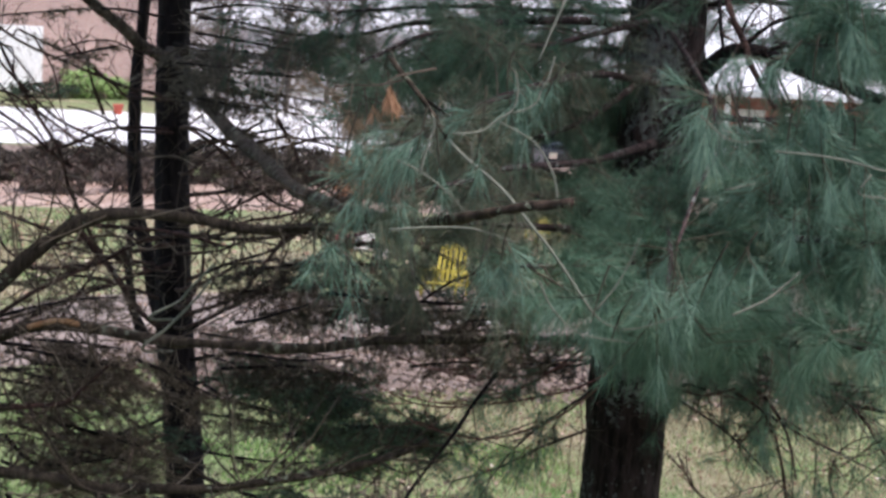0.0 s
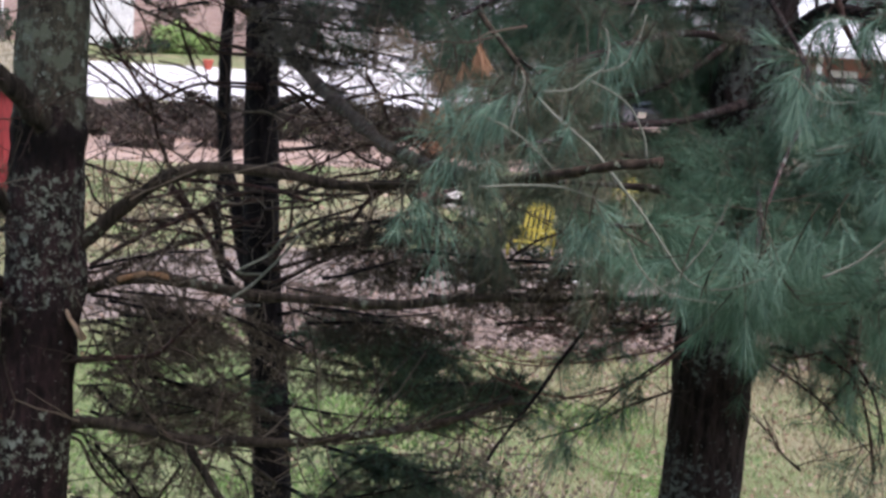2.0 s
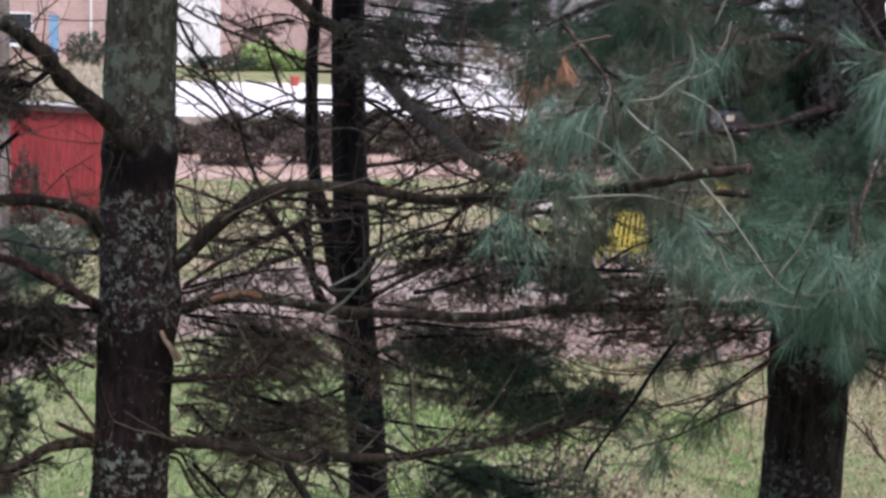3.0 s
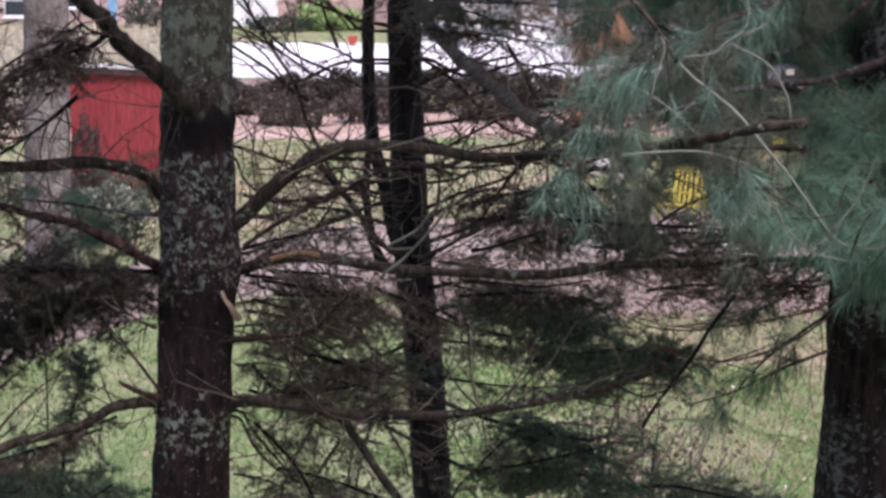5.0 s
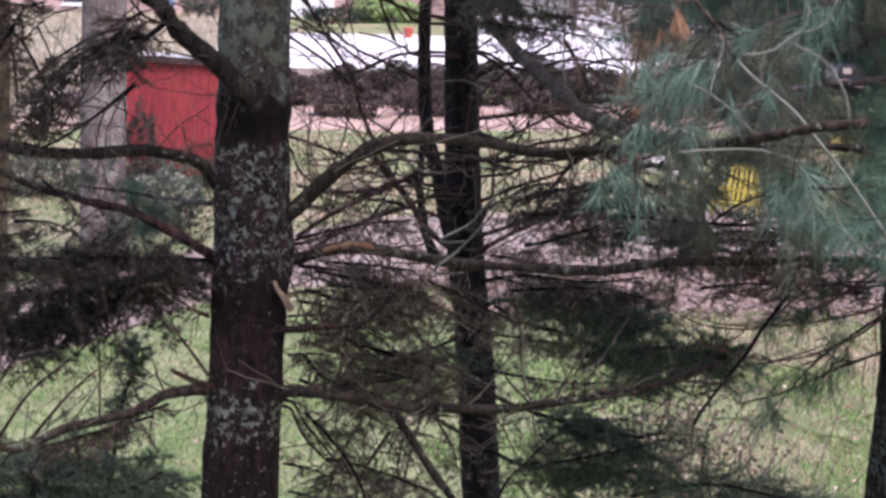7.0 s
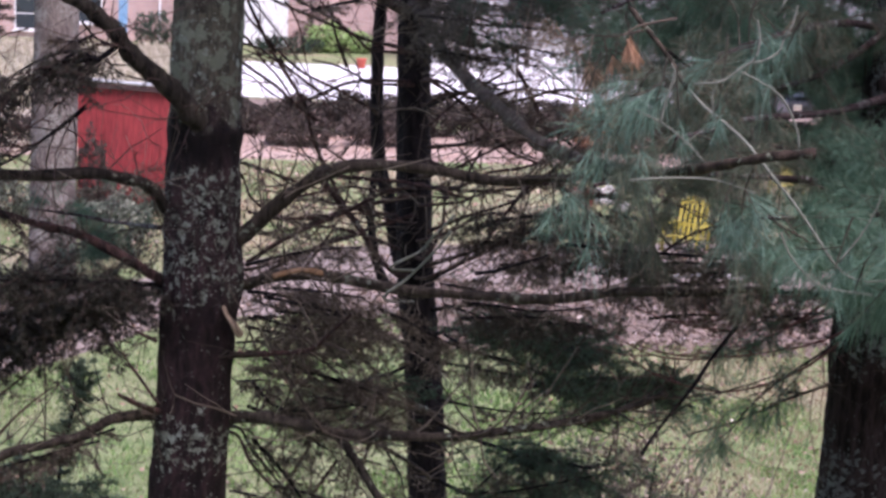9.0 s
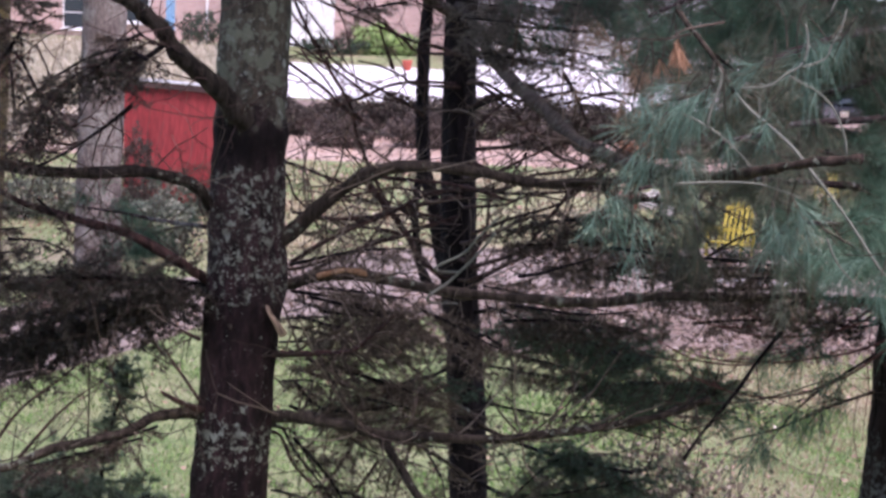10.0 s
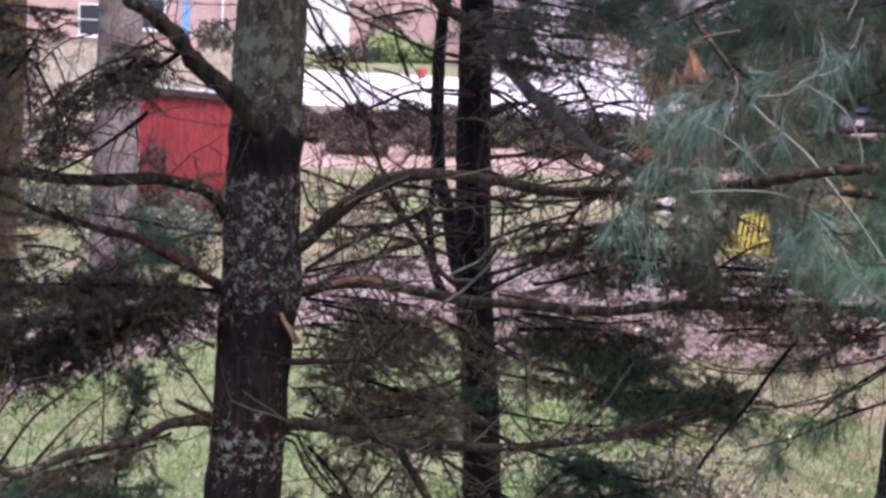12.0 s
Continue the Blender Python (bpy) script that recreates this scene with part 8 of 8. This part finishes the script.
for i in range(13):
    x = -9.5 + i * 1.75 + rng.uniform(-0.3, 0.3)
    brown = i > 7 and i % 2 == 0
    if abs(x - 10.46) < 2.0:
        continue
    shrub("hedge_shrub", "dry rust-brown shrub in the roadside hedge" if brown else "dark leafless shrub in the roadside hedge",
          (x, 53.2 + 0.18 * x + rng.uniform(-0.4, 0.4), 0), 2.3, 1.5, rng.uniform(0.9, 1.25), 4600, LEAF_BROWN if brown else LEAF_HEDGE, group="roadside hedge", size=0.085)
reseed(500)
for i in range(14):
    x = -9.8 + i * 1.6 + rng.uniform(-0.5, 0.5)
    brown = i > 6 and i % 3 == 0
    if i in (3, 6, 8, 11) or abs(x - 10.46) < 2.0:
        continue
    shrub("hedge_shrub", "dry rust-brown shrub in the roadside hedge" if brown else "low leafless purple-brown shrub before the hedge",
          (x, 50.6 + 0.18 * x + rng.uniform(-0.7, 0.7), 0), rng.uniform(1.5, 2.4), 1.3, rng.uniform(0.4, 0.95), 2600, LEAF_BROWN if brown else LEAF_DUSKY, group="roadside hedge", size=0.08)
for x, y, w, h, n in ((-5.5, 84.2, 2.2, 1.3, 3000), (-4.1, 84.6, 1.8, 0.9, 1600)):
    shrub("garden_bush", "bright yellow-green bush before the brick house", (x, y, 0), w, 1.6, h, n, LEAF_GREEN, size=0.12)
for x, y, w, h in ((-7.2, 83.0, 3.0, 0.7), (-13.2, 84.5, 1.8, 1.5)):
    shrub("garden_bush", "dark evergreen bush before the brick house", (x, y, 0), w, 1.6, h, 900, LEAF_DARK, size=0.12)
bx, by = (-6.58, 35.29)
shrub("garden_bush", "dark bush against the red shed", (bx - 0.2, by + 0.9, 0), 0.66, 0.6, 1.75, 3000, LEAF_HEDGE, size=0.045)
for (gx, gy), w, h in (((-5.83, 32.86), 1.5, 1.0), ((-8.56, 35.98), 2.0, 0.8)):
    shrub("garden_bush", "grey-green leafy bush beside the shed", (gx, gy, 0), w, 1.2, h, 2600, LEAF_GREY, group="bushes by the shed", size=0.07)
shrub("garden_bush", "low grey-green growth at the foot of the red shed", (sx + 0.2, sy - 0.75, 0), 2.7, 0.9, 0.62, 2600, LEAF_GREY, group="bushes by the shed", size=0.06)
for px_, py_ in ((1.62, 16.12), (1.26, 15.81), (1.96, 16.02)):
    shrub("dry_shrub", "dry brown shrub in the lawn", (px_, py_, 0), 1.4, 1.0, 1.7, 600, NEEDLE_DEAD, TWIG_DEAD, "dry shrubs", 0.05)


for i in range(9):
    x, y, h = -1.5 + i * 2.1 + rng.uniform(-0.6, 0.6), 83 + rng.uniform(-3, 5), rng.uniform(4.5, 6.5)
    tr = thing("bare_tree", "leafless grey-brown tree beyond the road", "tree", "roadside trees", at=(x, y, 0))
    g = Greenery()
    ob, pth = trunk(tr, [(0, 0, -0.1), (0.1, 0.05, h * 0.3), (-0.05, 0.1, h * 0.7), (0.1, 0, h)], [0.12, 0.09, 0.05, 0.015], BARK_GREY, seed=220 + i, sides=8)
    dead_twigs(g, pth, 110, h * 0.4, 0.022, 4, 0.15, 0.35, 0.0)
    g.link(ob, TWIG_DEAD, NEEDLE_DEAD)


# ---- things on the far lawn ----
YELLOW = two_tone("yellow_paint", (0.38, 0.315, 0.045), (0.5, 0.42, 0.09), 4, 40, 0.5, 0.1)
STONE = two_tone("pale_stone", (0.5, 0.46, 0.45), (0.66, 0.62, 0.61), 3, 25, 0.9, 0.8, 0.02)
PLANK = two_tone("grey_plank", (0.5, 0.48, 0.48), (0.62, 0.6, 0.6), 3, 40, 0.85, 0.4, 0.005, (0.2, 1, 1))


def slat_chair(at, turn, k):
    """A garden chair with an upright slatted back; k: its size."""
    c = thing("garden_chair", "yellow wooden garden chair with an upright slatted back", "chair", "garden chairs", at=at, turn=turn)

    def bar(name, dims, bevel=0.0, lean=None):
        ob = box_part(name, tuple(k * d for d in dims), YELLOW, c, bevel=bevel)
        if lean:
            ob.matrix_basis = pose(0, k * lean[0], k * lean[1], lean[2])

    for i in range(6):
        x = -0.25 + i * 0.1
        bar("back_slat", (x - 0.028, x + 0.028, 0, 0.02, 0, 0.74 - 0.025 * abs(i - 2.5) ** 1.5), 0.004, (0.2, 0.26, -16))
    bar("back_rail", (-0.28, 0.28, 0.3, 0.325, 0.4, 0.46), 0, (0.02, 0, 0))
    bar("back_rail", (-0.27, 0.27, 0.3, 0.325, 0.8, 0.85), 0, (0.14, 0, 0))
    for i in range(5):
        bar("seat_slat", (-0.28, 0.28, -0.26 + i * 0.105, -0.17 + i * 0.105, 0.26 - 0.012 * i, 0.28 - 0.012 * i), 0.003)
    for x in (-0.34, 0.34):
        for y in (-0.27, 0.27):
            bar("leg", (x - 0.022, x + 0.022, y - 0.025, y + 0.025, 0, 0.46), 0.004)
        bar("armrest", (x - 0.04, x + 0.04, -0.34, 0.34, 0.465, 0.485), 0.005)
    return c


cx, cy = (4.45, 35.4)
slat_chair((cx, cy, 0.03), -30, 1.02)
shrub("garden_bush", "low dark evergreen beside the yellow chair", (cx + 0.95, cy + 0.1, 0), 0.9, 0.6, 0.6, 800, LEAF_DARK, size=0.05)
shrub("garden_bush", "small dark plant before the yellow chair", (cx + 0.22, cy - 0.62, 0), 0.62, 0.35, 0.34, 420, LEAF_DARK, size=0.045)
shrub("garden_bush", "dark evergreen bush behind the yellow chair", (cx + 0.6, cy + 1.6, 0), 2.2, 1.0, 1.5, 2200, LEAF_DARK, size=0.06)
cx, cy = (7.75, 43.8)
slat_chair((cx, cy, 0.0), 20, 0.9)


def boulder(name, label, at, size, mat, seed):
    bm = bmesh.new()
    bmesh.ops.create_icosphere(bm, subdivisions=3, radius=1.0)
    for v in bm.verts:
        k = 1 + 0.55 * noise.noise(v.co * 1.3 + Vector((seed, 0, 0))) + 0.22 * noise.noise(v.co * 3.6) + 0.1 * noise.noise(v.co * 9)
        v.co = Vector((v.co.x * size[0], v.co.y * size[1], max(v.co.z, -0.6) * size[2])) * k
    ob = part(name, bm, mat)
    ob.location = (at[0], at[1], at[2] + 0.45 * size[2])
    return tagged(ob, label, "stone")


bx, by = (3.42, 41.4)
boulder("boulder", "pale rounded boulder by the drive", (bx, by, 0), (0.27, 0.21, 0.25), STONE, 3)
boulder("boulder", "small pale stone by the drive", (bx + 0.25, by - 1.2, 0), (0.16, 0.15, 0.14), STONE, 8)
bx, by = (2.86, 40.64)
tub = thing("plastic_tub", "dull red plastic tub on the lawn", "tub", at=(bx, by, 0))
bm = bmesh.new()
bmesh.ops.create_cone(bm, cap_ends=False, segments=24, radius1=0.2, radius2=0.27, depth=0.36, matrix=Matrix.Translation((0, 0, 0.18)))
bmesh.ops.solidify(bm, geom=bm.faces[:], thickness=0.012)
part("body", bm, two_tone("dull_red", (0.2, 0.04, 0.04), (0.27, 0.06, 0.055), 4, 40, 0.6, 0.1), tub)
bm = bmesh.new()
bmesh.ops.create_cone(bm, cap_ends=True, segments=24, radius1=0.29, radius2=0.29, depth=0.025, matrix=Matrix.Translation((0, 0, 0.365)))
part("rim", bm, bpy.data.materials["dull_red"], tub)
for (bx, by), ln, tn in (((4.99, 32.63), 0.55, 3), ((2.74, 33.22), 0.5, -10), ((4.28, 32.67), 0.4, 12)):
    ob = box_part("plank", (-ln, ln, -0.07, 0.07, 0, 0.05), PLANK, None, bevel=0.006)
    ob.matrix_basis = pose(bx, by, 0.035, 0, 0, tn)
    tagged(ob, "weathered pale plank lying beside the drive", "plank", "loose planks")


# ---- parked cars ----
CAR_BLACK, _n, _l, _b = material("black_car_paint", 0.2, 0.3, 0.6)
_b.inputs["Base Color"].default_value = (0.015, 0.015, 0.02, 1)
TYRE = two_tone("tyre_rubber", (0.02, 0.02, 0.02), (0.035, 0.035, 0.035), 8, 50, 0.9)
CHROME, _n, _l, _b = material("chrome", 0.12, 1.0)
_b.inputs["Base Color"].default_value = (0.75, 0.75, 0.78, 1)


def extruded(profile, x0, x1, taper=0.0):
    """A profile in y and z drawn out along x, its upper part drawn in."""
    bm = bmesh.new()
    zt = max(p[1] for p in profile)
    rows = []
    for x, s in ((x0, 1), (x1, -1)):
        rows.append([bm.verts.new((x + s * taper * max(0, (z - 0.75)) / max(zt - 0.75, 0.01), y, z)) for y, z in profile])
    n = len(profile)
    for i in range(n):
        bm.faces.new((rows[0][i], rows[0][(i + 1) % n], rows[1][(i + 1) % n], rows[1][i]))
    bm.faces.new(rows[0][::-1])
    bm.faces.new(rows[1])
    bmesh.ops.recalc_face_normals(bm, faces=bm.faces[:])
    bmesh.ops.bevel(bm, geom=bm.edges[:], offset=0.04, segments=3, affect="EDGES")
    return bm


def parked_car(at, turn, paint, label):
    c = thing("car", label, "car", "parked cars", at=at, turn=turn)
    body = part("body", extruded([(-2.1, 0.3), (2.1, 0.3), (2.15, 0.6), (2.1, 0.85), (1.0, 0.95), (-1.6, 0.98), (-2.12, 0.92), (-2.16, 0.6)], -0.87, 0.87), paint, c)
    part("cabin", extruded([(0.95, 0.94), (0.35, 1.42), (-1.1, 1.44), (-1.75, 0.96)], -0.8, 0.8, 0.14), paint, c)
    part("windscreen", extruded([(-1.30, 1.36), (-1.24, 1.40), (-1.70, 1.03), (-1.77, 1.02)], -0.58, 0.58), GLASS, c)
    for x in (-0.74, 0.46):
        box_part("headlamp", (x, x + 0.28, -2.19, -2.1, 0.66, 0.84), CHROME, c, "bright clear headlamp", 0.02)
    box_part("grille", (-0.42, 0.42, -2.185, -2.12, 0.62, 0.8), TYRE, c, "black grille", 0.01)
    box_part("bumper", (-0.85, 0.85, -2.22, -2.12, 0.34, 0.5), CHROME, c, "bright bumper", 0.02)
    for x in (-0.8, 0.62):
        for y in (-1.35, 1.35):
            bm = bmesh.new()
            bmesh.ops.create_cone(bm, cap_ends=True, segments=24, radius1=0.31, radius2=0.31, depth=0.2, matrix=pose(x + 0.09, y, 0.31, 0, 90))
            bmesh.ops.bevel(bm, geom=[e for e in bm.edges if len(e.link_faces) == 2 and e.calc_face_angle() > 1], offset=0.03, segments=2, affect="EDGES")
            wheel = part("wheel", bm, TYRE, c)
            bm = bmesh.new()
            bmesh.ops.create_cone(bm, cap_ends=True, segments=16, radius1=0.19, radius2=0.17, depth=0.215, matrix=pose(x + 0.09, y, 0.31, 0, 90))
            part("rim", bm, CHROME, wheel)


parked_car((10.46, 60.04, 0.0), 14, CAR_BLACK, "black parked car with bright headlamps")
cx, cy = (-3.63, 75.60)
pot = thing("planter", "terracotta-red planter at the kerb", "planter", at=(cx, cy, 0.03))
bm = bmesh.new()
bmesh.ops.create_cone(bm, cap_ends=True, segments=20, radius1=0.13, radius2=0.2, depth=0.34, matrix=Matrix.Translation((0, 0, 0.17)))
part("body", bm, TERRACOTTA, pot)
bm = bmesh.new()
bmesh.ops.create_cone(bm, cap_ends=True, segments=20, radius1=0.22, radius2=0.22, depth=0.05, matrix=Matrix.Translation((0, 0, 0.36)))
part("rim", bm, TERRACOTTA, pot)


# ---- lawn cover ----
STRAW_DULL = leafy("straw_dull", [(0, (0.26, 0.2, 0.13)), (0.6, (0.36, 0.28, 0.19)), (1, (0.46, 0.38, 0.28))], 0.8, 0.2, 0.2)
BLADE = leafy("grass_blade", [(0, (0.115, 0.18, 0.07)), (0.6, (0.188, 0.285, 0.11)), (0.9, (0.29, 0.345, 0.17)), (1, (0.46, 0.39, 0.27))], 0.7, 0.2, 0.3, (0.5, (0.33, 0.275, 0.175)))
BLADE_LUSH = leafy("grass_lush", [(0, (0.1, 0.2, 0.05)), (0.6, (0.19, 0.33, 0.095)), (1, (0.32, 0.43, 0.17))], 0.7, 0.2, 0.3)
STRAW = leafy("straw", [(0, (0.34, 0.29, 0.21)), (0.6, (0.52, 0.46, 0.36)), (1, (0.7, 0.63, 0.54))], 0.8, 0.2, 0.3)
FALLEN = leafy("fallen_leaf", [(0, (0.18, 0.1, 0.07)), (0.5, (0.36, 0.24, 0.18)), (0.94, (0.44, 0.33, 0.27)), (1, (0.6, 0.53, 0.47))], 0.7, 0.3, 0.1)

FALLEN_DAMP = leafy("damp_fallen_leaf", [(0, (0.13, 0.088, 0.07)), (0.5, (0.2, 0.145, 0.12)), (0.96, (0.27, 0.205, 0.175)), (1, (0.5, 0.44, 0.4))], 0.6, 0.4, 0.1)


def meadow(name, n, x0, x1, y0, y1, h, w, mat, label, cat, flat=False, keep=None):
    p = np.stack([rng.uniform(x0, x1, n), rng.uniform(y0, y1, n), np.zeros(n)], 1)
    if keep is not None:
        p = p[keep(p[:, 0], p[:, 1])]
    m = len(p)
    up = np.array([0, 0, 0.12 if flat else 1.0]) + rng.normal(0, 1.0 if flat else 0.35, (m, 3)) * np.array([1, 1, 0.12 if flat else 1.0])
    up[:, 2] = np.abs(up[:, 2])
    p[:, 2] = 0.045 if flat else -0.01
    v, q, t = strips(p, unit(up), rng.uniform(0.6, 1.4, m) * h, rng.uniform(0.7, 1.3, m) * w, np.full(m, 0.0 if flat else 0.25))
    tagged(part(name, arrays(name, v, q, t, False), mat), label, cat, kind="stuff")


def lush(x, y):
    """Uneven patches where the grass grows greener."""
    return np.sin(x * 1.9 + 0.6 * np.sin(y * 1.3)) + np.sin(y * 1.1 + 1.7 * np.sin(x * 0.8)) + 0.4 * np.sin(x * 5.1 + y * 3.7) > 0.15


def on_lawn(x, y):
    """South of the drive's edge."""
    return y < np.where(x < -3.6, 28 + (x + 3.6) * 2.1, 28 + (x + 3.6) * 0.27) - 0.2


def past_drive(x, y):
    """The lawn on the far side of the drive's western arm."""
    return y > 34.6 + (x + 2.2) * 1.39 + 0.2


meadow("grass", 90000, -9, 11, 15, 31.5, 0.075, 0.012, BLADE, "short lawn grass in pale and bright green tufts", "grass", keep=on_lawn)
meadow("grass", 20000, -1.2, 4.6, 15, 24, 0.09, 0.014, BLADE_LUSH, "lush bright green grass in patches", "grass", keep=lush)
meadow("grass", 12000, -8, -1.2, 15, 26, 0.09, 0.014, BLADE_LUSH, "lush bright green grass beside the drive", "grass", keep=lambda x, y: on_lawn(x, y) & lush(x, y))
meadow("fallen_leaves", 1700, -10, 12, 15, 33, 0.055, 0.04, FALLEN, "scattered fallen leaves on the lawn", "leaves", True)
meadow("fallen_leaves", 7000, -1.5, 10, 26.5, 31.5, 0.08, 0.055, FALLEN_DAMP, "thick drift of fallen leaves along the drive", "leaves", True)
meadow("fallen_leaves", 7000, -13, -2.5, 19, 37, 0.08, 0.055, FALLEN_DAMP, "fallen leaves blown over the asphalt drive", "leaves", True, lambda x, y: ~on_lawn(x, y) & ~past_drive(x, y))
meadow("fallen_leaves", 1300, 0.6, 9, 15, 27, 0.055, 0.035, FALLEN, "fallen leaves strewn under the white pine", "leaves", True)
meadow("grass", 22000, -15, -2.2, 20, 46, 0.09, 0.022, BLADE, "short pale green grass on the far lawn", "grass", keep=past_drive)
meadow("dry_grass", 9000, -9, 9, 33.5, 46, 0.09, 0.03, STRAW_DULL, "pale dry grass on the far lawn", "grass")
meadow("dry_grass", 20000, 1.8, 9, 15, 27.5, 0.08, 0.014, STRAW_DULL, "flattened dry grass under the white pine", "grass")
meadow("dry_grass", 30000, -24, -9.2, 46, 82, 0.5, 0.03, STRAW, "tall straw-coloured grass beyond the shed", "grass")
meadow("fallen_leaves", 4000, -14, 16, 33, 57, 0.1, 0.07, FALLEN, "fallen leaves over the drive and far lawn", "leaves", True)

# ---- the house from which one looks out: its plain wall behind the camera ----
wall_mat = two_tone("house_siding", (0.3, 0.28, 0.26), (0.36, 0.34, 0.31), 0.6, 20)
tagged(box_part("wall_south", (-9, 9, -0.9, -0.6, -0.02, 8.2), wall_mat, None), "plain house wall behind the viewpoint", "wall", kind="structure")
